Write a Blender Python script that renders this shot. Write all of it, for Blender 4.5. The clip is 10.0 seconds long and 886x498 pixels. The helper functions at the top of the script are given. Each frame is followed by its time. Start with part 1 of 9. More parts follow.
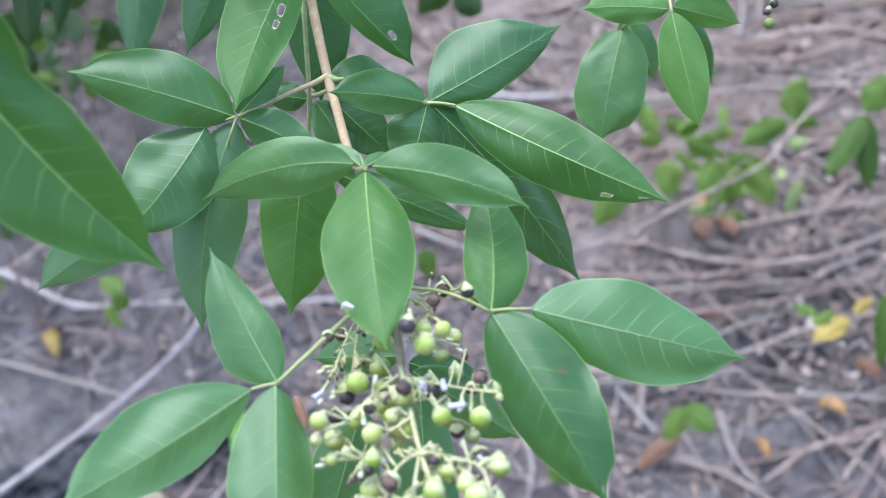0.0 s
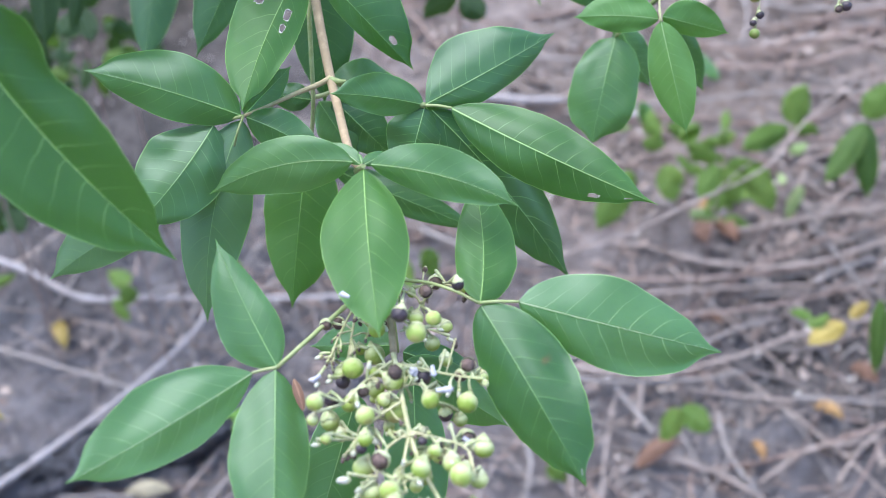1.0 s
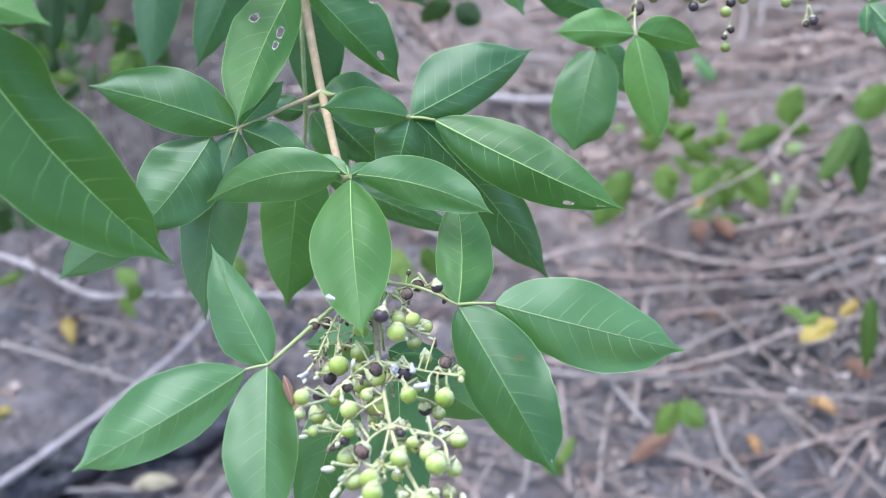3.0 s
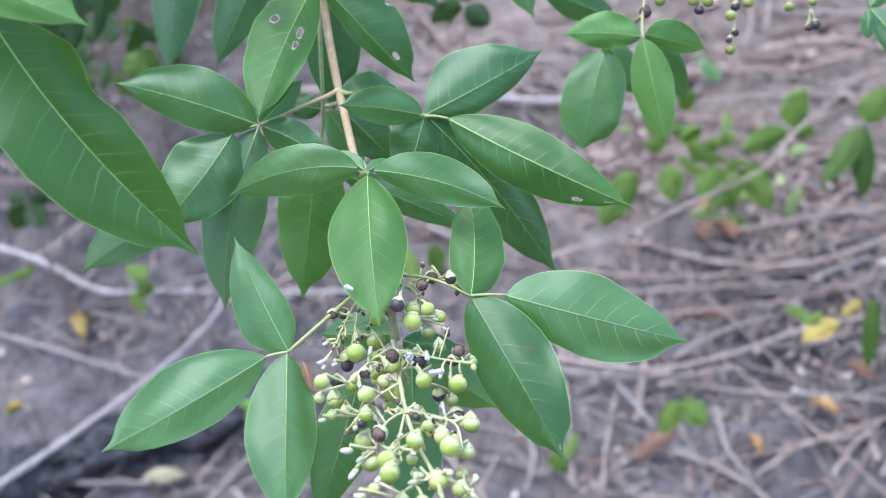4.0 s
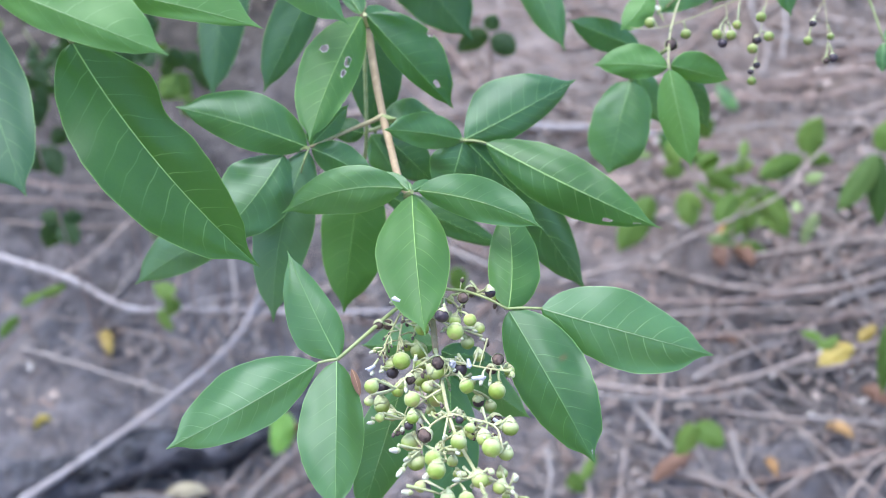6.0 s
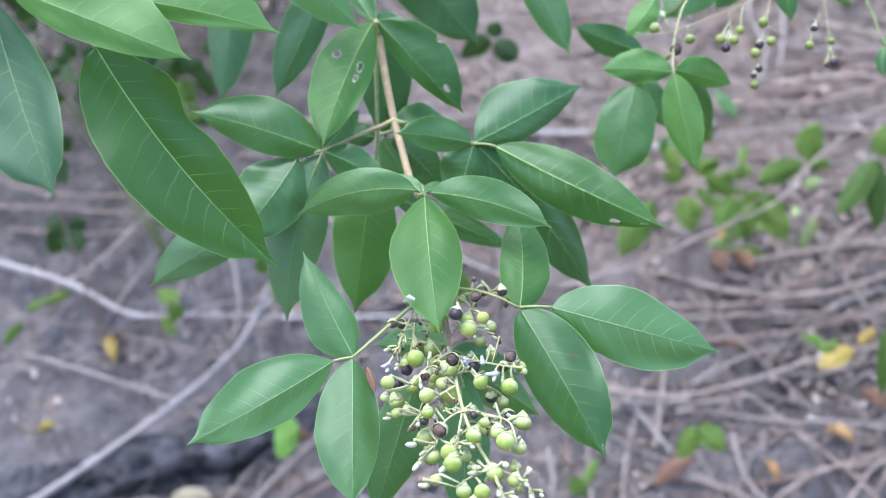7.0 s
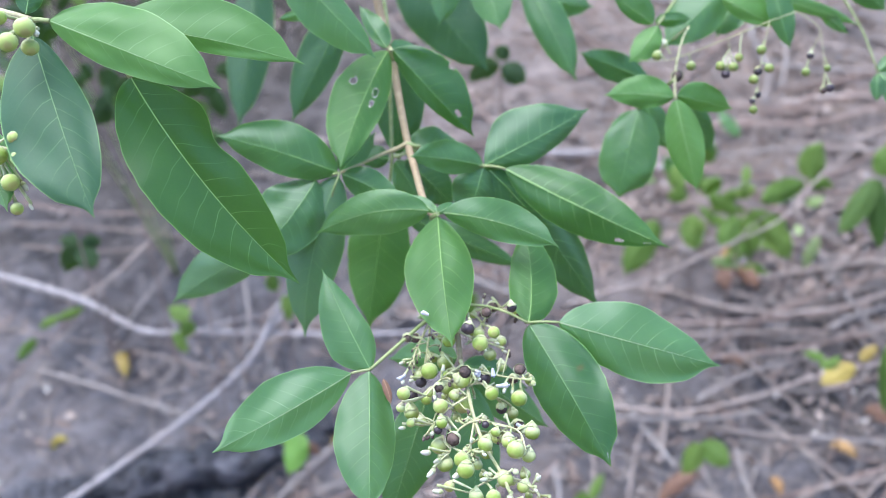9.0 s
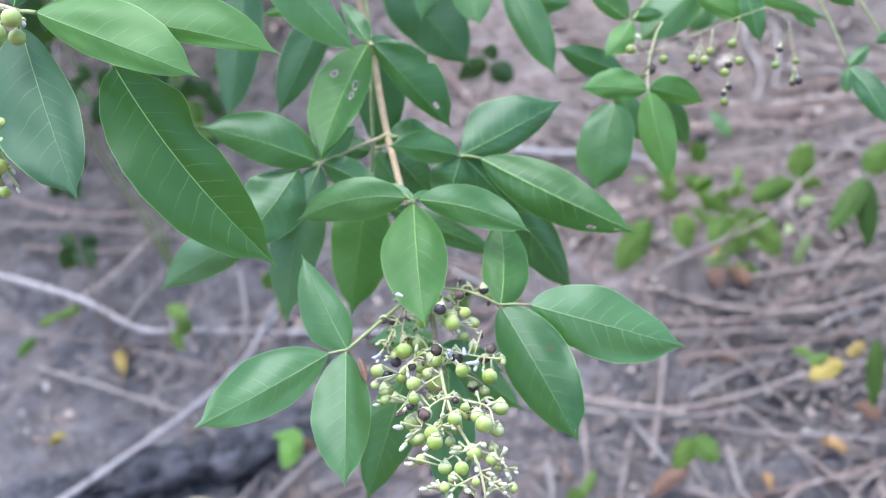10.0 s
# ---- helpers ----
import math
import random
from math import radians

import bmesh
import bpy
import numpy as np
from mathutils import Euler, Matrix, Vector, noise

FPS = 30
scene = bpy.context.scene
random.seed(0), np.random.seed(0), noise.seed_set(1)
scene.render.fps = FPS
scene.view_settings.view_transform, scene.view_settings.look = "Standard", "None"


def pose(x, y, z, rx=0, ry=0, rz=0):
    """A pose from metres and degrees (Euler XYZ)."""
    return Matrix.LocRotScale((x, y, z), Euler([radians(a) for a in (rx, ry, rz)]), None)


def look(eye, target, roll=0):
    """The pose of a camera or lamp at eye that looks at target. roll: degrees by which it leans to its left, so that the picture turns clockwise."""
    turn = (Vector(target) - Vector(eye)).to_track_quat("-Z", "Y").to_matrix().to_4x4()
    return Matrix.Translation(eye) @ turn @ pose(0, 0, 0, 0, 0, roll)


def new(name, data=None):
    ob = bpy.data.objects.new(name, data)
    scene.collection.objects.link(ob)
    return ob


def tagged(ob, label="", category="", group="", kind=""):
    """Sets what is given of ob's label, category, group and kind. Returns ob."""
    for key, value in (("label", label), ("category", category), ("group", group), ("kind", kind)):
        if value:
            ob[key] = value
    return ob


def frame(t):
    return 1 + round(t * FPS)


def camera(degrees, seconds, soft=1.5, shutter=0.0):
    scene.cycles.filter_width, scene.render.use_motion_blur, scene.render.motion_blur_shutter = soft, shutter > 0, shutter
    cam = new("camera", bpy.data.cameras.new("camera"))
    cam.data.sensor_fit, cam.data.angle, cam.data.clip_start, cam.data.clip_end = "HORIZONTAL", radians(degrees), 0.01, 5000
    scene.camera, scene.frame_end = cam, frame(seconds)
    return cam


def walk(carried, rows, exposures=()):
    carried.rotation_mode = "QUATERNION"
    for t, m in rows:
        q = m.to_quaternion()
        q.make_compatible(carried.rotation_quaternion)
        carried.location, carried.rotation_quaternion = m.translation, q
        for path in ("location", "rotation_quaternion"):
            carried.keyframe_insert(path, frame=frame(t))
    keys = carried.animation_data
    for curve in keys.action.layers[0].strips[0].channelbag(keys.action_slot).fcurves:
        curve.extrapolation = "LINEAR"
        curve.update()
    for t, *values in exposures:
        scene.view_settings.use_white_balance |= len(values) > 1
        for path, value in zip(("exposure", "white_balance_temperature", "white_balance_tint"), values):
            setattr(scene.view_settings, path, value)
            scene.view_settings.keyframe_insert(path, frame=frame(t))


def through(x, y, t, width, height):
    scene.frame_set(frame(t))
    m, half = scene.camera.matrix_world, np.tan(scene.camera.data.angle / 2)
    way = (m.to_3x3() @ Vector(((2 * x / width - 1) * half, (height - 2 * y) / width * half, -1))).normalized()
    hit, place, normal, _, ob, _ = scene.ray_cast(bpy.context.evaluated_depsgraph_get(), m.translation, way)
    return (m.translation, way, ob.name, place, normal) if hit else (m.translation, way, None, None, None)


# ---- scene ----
cam = camera(47.6, 10.0, soft=0.7)
PATH = [
    (0, (0.062, 0.051, 1.155), (0.012, 1.647, -0.048), -0.9),
    (0.5, (0.067, 0.046, 1.163), (0.002, 1.64, -0.043), -0.4),
    (1, (0.067, 0.036, 1.164), (0.003, 1.633, -0.038), -0.3),
    (1.5, (0.075, 0.033, 1.172), (0.0, 1.628, -0.034), -0.3),
    (2, (0.074, 0.029, 1.172), (0.002, 1.623, -0.034), -0.4),
    (2.5, (0.077, 0.025, 1.176), (0.001, 1.617, -0.033), -0.6),
    (4, (0.074, 0.008, 1.186), (-0.013, 1.6, -0.022), -0.4),
    (4.5, (0.072, 0.001, 1.191), (-0.03, 1.606, 0.002), -0.6),
    (5, (0.07, -0.002, 1.193), (-0.039, 1.607, 0.01), -0.6),
    (5.5, (0.068, -0.009, 1.196), (-0.044, 1.608, 0.024), -0.3),
    (6, (0.065, -0.014, 1.198), (-0.049, 1.605, 0.03), -0.3),
    (7.5, (0.059, -0.026, 1.202), (-0.049, 1.608, 0.054), -0.4),
    (8, (0.061, -0.028, 1.204), (-0.051, 1.61, 0.062), -0.3),
    (8.5, (0.057, -0.033, 1.208), (-0.062, 1.61, 0.073), -0.4),
    (9, (0.058, -0.039, 1.212), (-0.063, 1.609, 0.085), -0.5),
    (9.5, (0.063, -0.047, 1.21), (-0.063, 1.605, 0.09), -0.4),
    (10, (0.071, -0.055, 1.213), (-0.057, 1.599, 0.095), -0.7),
]
walk(cam, [(t, look(eye, target, roll)) for t, eye, target, roll in PATH], [(0, 1.61), (10, 1.61)])
cam.data.dof.use_dof = True
cam.data.dof.focus_distance, cam.data.dof.aperture_fstop = 0.358, 9.6

# ---- world and light ----
world = bpy.data.worlds.new("overcast_sky")
scene.world = world
world.use_nodes = True
wn = world.node_tree
sky = wn.nodes.new("ShaderNodeTexSky")
sky.sky_type, sky.sun_disc = "NISHITA", False
sky.sun_elevation, sky.sun_rotation = radians(72), radians(-73)
sky.air_density, sky.dust_density, sky.ozone_density = 1.0, 0.8, 1.6
wn.links.new(sky.outputs["Color"], wn.nodes["Background"].inputs["Color"])
wn.nodes["Background"].inputs["Strength"].default_value = 0.188
sun = new("sun", bpy.data.lights.new("sun", "SUN"))
sun.data.energy, sun.data.angle, sun.data.color = 1.92, radians(54), (0.99, 0.98, 1.0)
sun.matrix_world = look((-0.8, 0.55, 3.6), (0, 0.3, 1.0))


# ---- materials ----
def material(name):
    m = bpy.data.materials.new(name)
    m.use_nodes = True
    return m, m.node_tree, m.node_tree.nodes["Principled BSDF"]


class Graph:
    """Short hand for building node trees."""

    def __init__(self, tree):
        self.t = tree

    def node(self, kind, **values):
        n = self.t.nodes.new(kind)
        for key, value in values.items():
            n.inputs[key.replace("_", " ")].default_value = value
        return n

    def put(self, a, b):
        if isinstance(a, (int, float)):
            b.default_value = a
        else:
            self.t.links.new(a, b)

    def math(self, op, a, b=0.0, clamp=False):
        n = self.t.nodes.new("ShaderNodeMath")
        n.operation, n.use_clamp = op, clamp
        self.put(a, n.inputs[0]), self.put(b, n.inputs[1])
        return n.outputs[0]

    def smooth(self, x, lo, hi, a=0.0, b=1.0):
        n = self.t.nodes.new("ShaderNodeMapRange")
        n.interpolation_type = "SMOOTHSTEP"
        self.put(x, n.inputs[0])
        for i, v in enumerate((lo, hi, a, b)):
            self.put(v, n.inputs[i + 1])
        return n.outputs[0]

    def mix(self, f, a, b):
        n = self.t.nodes.new("ShaderNodeMix")
        n.data_type = "RGBA"
        self.put(f, n.inputs[0])
        for v, s in ((a, n.inputs[6]), (b, n.inputs[7])):
            if isinstance(v, tuple):
                s.default_value = (*v, 1)
            else:
                self.t.links.new(v, s)
        return n.outputs[2]

    def noise(self, scale, detail=3.0, rough=0.55, vector=None, out="Fac"):
        n = self.node("ShaderNodeTexNoise", Scale=scale, Detail=detail, Roughness=rough)
        if vector is not None:
            self.t.links.new(vector, n.inputs["Vector"])
        return n.outputs[out]

    def bump(self, height, strength, distance):
        n = self.node("ShaderNodeBump", Strength=strength, Distance=distance)
        self.t.links.new(height, n.inputs["Height"])
        return n.outputs[0]


def leaf_material(name, dark, light, vein, rough=0.42, vein_force=0.6, through=0.16, spots=0.0, gloss=0.82, slant=0.17, rib_width=0.00016, pairs=9.5):
    """A blade: mottled green, pale midrib and margin, side veins sunk between raised cushions, fine net, specks."""
    m, tree, bsdf = material(name)
    g = Graph(tree)
    uv = tree.nodes.new("ShaderNodeUVMap")
    uv.uv_map = "blade"
    sep = g.node("ShaderNodeSeparateXYZ")
    tree.links.new(uv.outputs[0], sep.inputs[0])
    size = tree.nodes.new("ShaderNodeUVMap")
    size.uv_map = "size"
    dist = g.node("ShaderNodeSeparateXYZ")
    tree.links.new(size.outputs[0], dist.inputs[0])
    u = g.math("SUBTRACT", g.math("MULTIPLY", sep.outputs[0], 2.0), 1.0)
    v = sep.outputs[1]
    au = g.math("ABSOLUTE", u)
    info = g.node("ShaderNodeObjectInfo")
    place = g.node("ShaderNodeTexCoord").outputs["Object"]
    wob = g.math("MULTIPLY", g.noise(38, 3, vector=place), 0.085)
    across = g.math("ABSOLUTE", dist.outputs[0])
    # midrib: a tapering line, its width in metres across the blade, in a shallow groove
    half = g.math("MULTIPLY", g.math("SUBTRACT", 1.12, v), rib_width)
    rib = g.math("DIVIDE", across, half)
    mid = g.smooth(rib, 0.45, 1.2, 1.0, 0.0)
    groove = g.smooth(rib, 0.8, 7.0)
    # side veins curve towards the tip and alternate from side to side
    side = g.math("MULTIPLY", g.math("GREATER_THAN", u, 0.0), 0.5)
    bend = g.math("MULTIPLY", g.math("POWER", au, 1.25), slant)
    q = g.math("ADD", g.math("MULTIPLY", g.math("SUBTRACT", g.math("ADD", v, wob), bend), pairs), g.math("ADD", side, info.outputs["Random"]))
    saw = g.math("ABSOLUTE", g.math("SUBTRACT", g.math("FRACT", q), 0.5))
    lat = g.smooth(saw, 0.002, 0.031, 1.0, 0.0)
    lat = g.math("MULTIPLY", lat, g.smooth(au, 0.15, 0.95, 1.0, 0.12))
    lat = g.math("MULTIPLY", lat, g.smooth(g.noise(60, 2, vector=place), 0.3, 0.6, 0.45, 1.0))
    cushion = g.math("MULTIPLY", g.smooth(saw, 0.0, 0.32), g.smooth(au, 0.75, 1.0, 1.0, 0.3))
    net = g.node("ShaderNodeTexVoronoi", Scale=520.0)
    net.feature = "DISTANCE_TO_EDGE"
    tree.links.new(place, net.inputs["Vector"])
    fine = g.smooth(net.outputs["Distance"], 0.0, 0.12, 1.0, 0.0)
    tone = g.math("ADD", g.math("MULTIPLY", g.noise(38, 4, vector=place), 0.75), g.math("MULTIPLY", g.math("SUBTRACT", info.outputs["Random"], 0.5), 0.45))
    col = g.mix(g.smooth(tone, 0.15, 0.7), dark, light)
    col = g.mix(g.math("MULTIPLY", fine, 0.025), col, vein)
    col = g.mix(g.math("MULTIPLY", lat, min(1.0, vein_force * 2.1)), col, tuple(min(0.6, c * 1.15) for c in vein))
    col = g.mix(g.math("MULTIPLY", mid, min(1.0, vein_force * 2.6)), col, tuple(min(0.66, c * 1.75) for c in vein))
    rim = g.smooth(au, 0.974, 0.992, 0.0, 0.62)
    col = g.mix(rim, col, tuple(min(1, c * 1.45) for c in vein))
    dots = g.node("ShaderNodeTexVoronoi", Scale=110.0)
    tree.links.new(place, dots.inputs["Vector"])
    speck = g.math("MULTIPLY", g.smooth(dots.outputs["Distance"], 0.02, 0.05, 1.0, 0.0), g.math("GREATER_THAN", g.noise(31, 1, vector=place), 0.56))
    col = g.mix(g.math("MULTIPLY", speck, 0.5), col, (0.45, 0.55, 0.30))
    if spots:
        blot = g.smooth(g.noise(55, 2, vector=place), 0.70, 0.76)
        col = g.mix(g.math("MULTIPLY", blot, spots), col, (0.16, 0.07, 0.04))
    tree.links.new(col, bsdf.inputs["Base Color"])
    g.put(g.math("ADD", g.math("MULTIPLY", g.noise(70, 3, vector=place), 0.16), rough - 0.06), bsdf.inputs["Roughness"])
    bsdf.inputs["Specular IOR Level"].default_value = gloss
    bsdf.inputs["Specular Tint"].default_value = (0.84, 0.95, 1.0, 1)
    high = g.math("ADD", g.math("MULTIPLY", mid, 0.10), g.math("ADD", g.math("MULTIPLY", cushion, 0.055), g.math("MULTIPLY", groove, 0.16)))
    high = g.math("ADD", high, g.math("MULTIPLY", g.noise(75, 2, vector=place), 0.45))
    high = g.math("ADD", high, g.math("MULTIPLY", g.noise(30, 1, vector=place), 1.8))
    nrm = g.bump(high, 0.5, 0.0009)
    tree.links.new(nrm, bsdf.inputs["Normal"])
    tl = tree.nodes.new("ShaderNodeBsdfTranslucent")
    tree.links.new(g.mix(0.8, col, (0.48, 0.78, 0.13)), tl.inputs["Color"])
    ms = g.node("ShaderNodeMixShader", Fac=through)
    out = tree.nodes["Material Output"]
    tree.links.new(bsdf.outputs[0], ms.inputs[1]), tree.links.new(tl.outputs[0], ms.inputs[2])
    tree.links.new(ms.outputs[0], out.inputs["Surface"])
    return m


def plain_material(name, a, b, scale, rough=0.7, bump=0.3, depth=0.001, third=None, detail=5.0, stretch=None, amount=0.5):
    """Two colours mixed by noise, a third as stains, fine relief."""
    m, tree, bsdf = material(name)
    g = Graph(tree)
    place = g.node("ShaderNodeTexCoord").outputs["Object"]
    if stretch:
        mp = g.node("ShaderNodeMapping", Scale=stretch)
        tree.links.new(place, mp.inputs["Vector"])
        place = mp.outputs[0]
    info = g.node("ShaderNodeObjectInfo")
    n1 = g.noise(scale, detail, 0.6, place)
    shift = g.math("MULTIPLY", g.math("SUBTRACT", info.outputs["Random"], 0.5), 0.25)
    col = g.mix(g.smooth(g.math("ADD", n1, shift), 0.3, 0.7), a, b)
    if third:
        col = g.mix(g.math("MULTIPLY", g.smooth(g.noise(scale * 0.27, 3, 0.6, place), 0.52, 0.68), amount), col, third)
    tree.links.new(col, bsdf.inputs["Base Color"])
    g.put(g.math("ADD", g.math("MULTIPLY", n1, 0.2), rough - 0.1), bsdf.inputs["Roughness"])
    tree.links.new(g.bump(g.noise(scale * 2.3, detail, 0.65, place), bump, depth), bsdf.inputs["Normal"])
    return m


def ripening(name, dark, light, pale, crown):
    """Berry skin: green flesh, mottled, paler towards the stalk, a tan scar at the crown."""
    m, tree, bsdf = material(name)
    g = Graph(tree)
    uv = tree.nodes.new("ShaderNodeUVMap")
    uv.uv_map = "blade"
    sep = g.node("ShaderNodeSeparateXYZ")
    tree.links.new(uv.outputs[0], sep.inputs[0])
    place = g.node("ShaderNodeTexCoord").outputs["Object"]
    info = g.node("ShaderNodeObjectInfo")
    n = g.noise(420, 4, 0.6, place)
    along = g.math("ADD", sep.outputs[1], g.math("MULTIPLY", g.math("SUBTRACT", n, 0.5), 0.30))
    tone = g.math("ADD", g.noise(160, 3, 0.6, place), g.math("MULTIPLY", g.math("SUBTRACT", info.outputs["Random"], 0.5), 0.5))
    col = g.mix(g.smooth(tone, 0.25, 0.75), dark, light)
    col = g.mix(g.smooth(along, 0.26, 0.66, 0.0, 0.9), col, pale)
    scar = g.math("MULTIPLY", g.smooth(along, 0.07, 0.20, 1.0, 0.0), g.math("ADD", g.math("MULTIPLY", info.outputs["Random"], 0.7), 0.1))
    col = g.mix(scar, col, crown)
    tree.links.new(col, bsdf.inputs["Base Color"])
    g.put(g.math("ADD", g.math("MULTIPLY", n, 0.25), 0.40), bsdf.inputs["Roughness"])
    tree.links.new(g.bump(g.noise(900, 3, 0.6, place), 0.2, 0.0003), bsdf.inputs["Normal"])
    return m


VEIN = (0.24, 0.42, 0.14)
LEAF = leaf_material("glossy_green_leaf", (0.050, 0.132, 0.050), (0.100, 0.218, 0.086), VEIN, 0.38, 0.36, 0.40, gloss=0.72)
FRESH = leaf_material("fresh_green_leaf", (0.061, 0.155, 0.055), (0.116, 0.238, 0.086), (0.29, 0.46, 0.17), 0.38, 0.40, 0.40, gloss=0.72)
DULL = leaf_material("dull_green_leaf", (0.042, 0.120, 0.036), (0.082, 0.188, 0.056), (0.25, 0.40, 0.12), 0.46, 0.42, 0.40, gloss=0.38)
SHINY = leaf_material("shiny_green_leaf", (0.070, 0.180, 0.068), (0.122, 0.256, 0.100), (0.34, 0.50, 0.22), 0.40, 0.42, 0.40, gloss=0.85)
# dark blue-green; on the back leaves it holds their shade
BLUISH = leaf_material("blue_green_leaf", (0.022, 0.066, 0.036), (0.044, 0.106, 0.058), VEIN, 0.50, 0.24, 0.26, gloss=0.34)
BROAD = leaf_material("broad_green_leaf", (0.030, 0.094, 0.024), (0.060, 0.152, 0.036), (0.25, 0.41, 0.13), 0.36, 0.36, 0.30, gloss=0.48, slant=0.10, rib_width=0.00030, pairs=12.5)
# greyed base colour: the pale sky sheen of two hanging leaves is painted in
GREYISH = leaf_material("sheen_grey_leaf", (0.072, 0.150, 0.084), (0.118, 0.212, 0.126), VEIN, 0.44, 0.25, 0.36, gloss=0.75)
LIGHT = leaf_material("light_green_leaf", (0.082, 0.205, 0.050), (0.128, 0.270, 0.072), (0.28, 0.44, 0.18), 0.46, 0.28, 0.32, gloss=0.5)
SPOTTED = leaf_material("spotted_green_leaf", (0.022, 0.076, 0.029), (0.051, 0.136, 0.050), VEIN, 0.36, 0.28, 0.42, 0.9, gloss=0.62)
UNDER = leaf_material("pale_leaf_underside", (0.10, 0.22, 0.10), (0.16, 0.30, 0.15), (0.30, 0.42, 0.22), 0.6, 0.4, 0.6, gloss=0.4)
DARK = leaf_material("deep_green_leaf", (0.030, 0.094, 0.036), (0.064, 0.160, 0.056), (0.24, 0.41, 0.14), 0.36, 0.48, 0.27, gloss=0.62)
# darkened olive for undergrowth and far leaves: their shade is in the colour
SHADE = leaf_material("shaded_olive_leaf", (0.020, 0.046, 0.018), (0.042, 0.078, 0.028), (0.10, 0.16, 0.06), 0.6, 0.2, 0.25, gloss=0.25)
BRIGHT = leaf_material("bright_seedling_leaf", (0.12, 0.27, 0.035), (0.19, 0.37, 0.06), (0.3, 0.46, 0.12), 0.5, 0.3, 0.35)
WEED = leaf_material("seedling_green_leaf", (0.086, 0.150, 0.028), (0.150, 0.222, 0.050), (0.2, 0.34, 0.09), 0.6, 0.3, 0.3, gloss=0.3)
OLIVE = leaf_material("olive_seedling_leaf", (0.038, 0.080, 0.018), (0.068, 0.120, 0.028), (0.16, 0.26, 0.08), 0.6, 0.3, 0.3, gloss=0.25)
PALEWEED = leaf_material("pale_weed_leaf", (0.24, 0.33, 0.12), (0.36, 0.43, 0.21), (0.42, 0.48, 0.28), 0.6, 0.2, 0.3, gloss=0.3)
YELLOW = leaf_material("yellowed_leaf", (0.29, 0.18, 0.025), (0.42, 0.30, 0.055), (0.5, 0.42, 0.1), 0.6, 0.3, 0.2, 0.8)
TAN = leaf_material("tan_dead_leaf", (0.27, 0.225, 0.14), (0.42, 0.365, 0.26), (0.46, 0.40, 0.30), 0.7, 0.2, 0.15, gloss=0.3)
ORANGE = leaf_material("orange_dead_leaf", (0.30, 0.15, 0.05), (0.42, 0.24, 0.09), (0.4, 0.25, 0.1), 0.7, 0.2, 0.1, 0.6)
BROWN = leaf_material("dead_brown_leaf", (0.13, 0.060, 0.035), (0.22, 0.11, 0.065), (0.3, 0.18, 0.1), 0.8, 0.2, 0.05)
WITHERED = plain_material("withered_leaf_edge", (0.20, 0.16, 0.10), (0.58, 0.56, 0.46), 900, 0.8, 0.3, 0.0002)
STEM = plain_material("green_stem", (0.22, 0.28, 0.10), (0.32, 0.36, 0.17), 300, 0.6, 0.2, 0.0002)
BARK = plain_material("tan_bark", (0.32, 0.235, 0.142), (0.46, 0.345, 0.220), 400, 0.75, 0.4, 0.0003, (0.32, 0.25, 0.15), stretch=(1, 1, 0.3), amount=0.3)
PETIOLE = plain_material("pale_green_petiole", (0.34, 0.28, 0.14), (0.44, 0.36, 0.21), 500, 0.7, 0.3, 0.0002)
RACHIS = plain_material("pale_rachis", (0.36, 0.37, 0.18), (0.50, 0.48, 0.29), 500, 0.7, 0.3, 0.0002, (0.270, 0.216, 0.135), amount=0.45)
BERRY = ripening("green_berry", (0.205, 0.300, 0.040), (0.345, 0.428, 0.112), (0.470, 0.500, 0.270), (0.37, 0.32, 0.12))
# darker copy of the green berry, with the thin spray's shade in its colour
SHADED_BERRY = ripening("shaded_berry", (0.120, 0.180, 0.030), (0.215, 0.275, 0.062), (0.340, 0.370, 0.180), (0.30, 0.24, 0.10))
PALE = plain_material("pale_calyx", (0.33, 0.37, 0.17), (0.48, 0.50, 0.31), 600, 0.75, 0.4, 0.0003, (0.30, 0.22, 0.14), amount=0.5)
BLACK = plain_material("ripe_black_berry", (0.018, 0.012, 0.018), (0.05, 0.035, 0.045), 500, 0.42, 0.4, 0.0004, (0.09, 0.055, 0.04))
DRY = plain_material("shrivelled_brown_berry", (0.055, 0.038, 0.034), (0.15, 0.10, 0.085), 500, 0.75, 0.6, 0.0006, (0.04, 0.03, 0.03))
COROLLA = plain_material("withered_petal", (0.40, 0.40, 0.45), (0.56, 0.55, 0.58), 500, 0.7, 0.3, 0.0003, (0.24, 0.24, 0.46), amount=0.5)
BUD = plain_material("white_bud", (0.44, 0.45, 0.33), (0.56, 0.56, 0.46), 500, 0.7, 0.2, 0.0003, (0.46, 0.43, 0.53), amount=0.2)
TWIG = plain_material("weathered_twig", (0.240, 0.188, 0.164), (0.380, 0.308, 0.272), 60, 0.85, 0.5, 0.0015, (0.165, 0.125, 0.106), stretch=(1, 1, 0.15))
PALETWIG = plain_material("bleached_twig", (0.236, 0.204, 0.190), (0.345, 0.305, 0.285), 60, 0.85, 0.5, 0.0015, (0.270, 0.217, 0.194), stretch=(1, 1, 0.15))
BLEACHED = plain_material("bleached_branch", (0.280, 0.250, 0.250), (0.395, 0.360, 0.360), 60, 0.85, 0.5, 0.0015, (0.270, 0.225, 0.215), stretch=(1, 1, 0.15))
REDTWIG = plain_material("reddish_twig", (0.235, 0.166, 0.140), (0.370, 0.272, 0.232), 60, 0.85, 0.5, 0.0015, (0.155, 0.104, 0.086), stretch=(1, 1, 0.15))
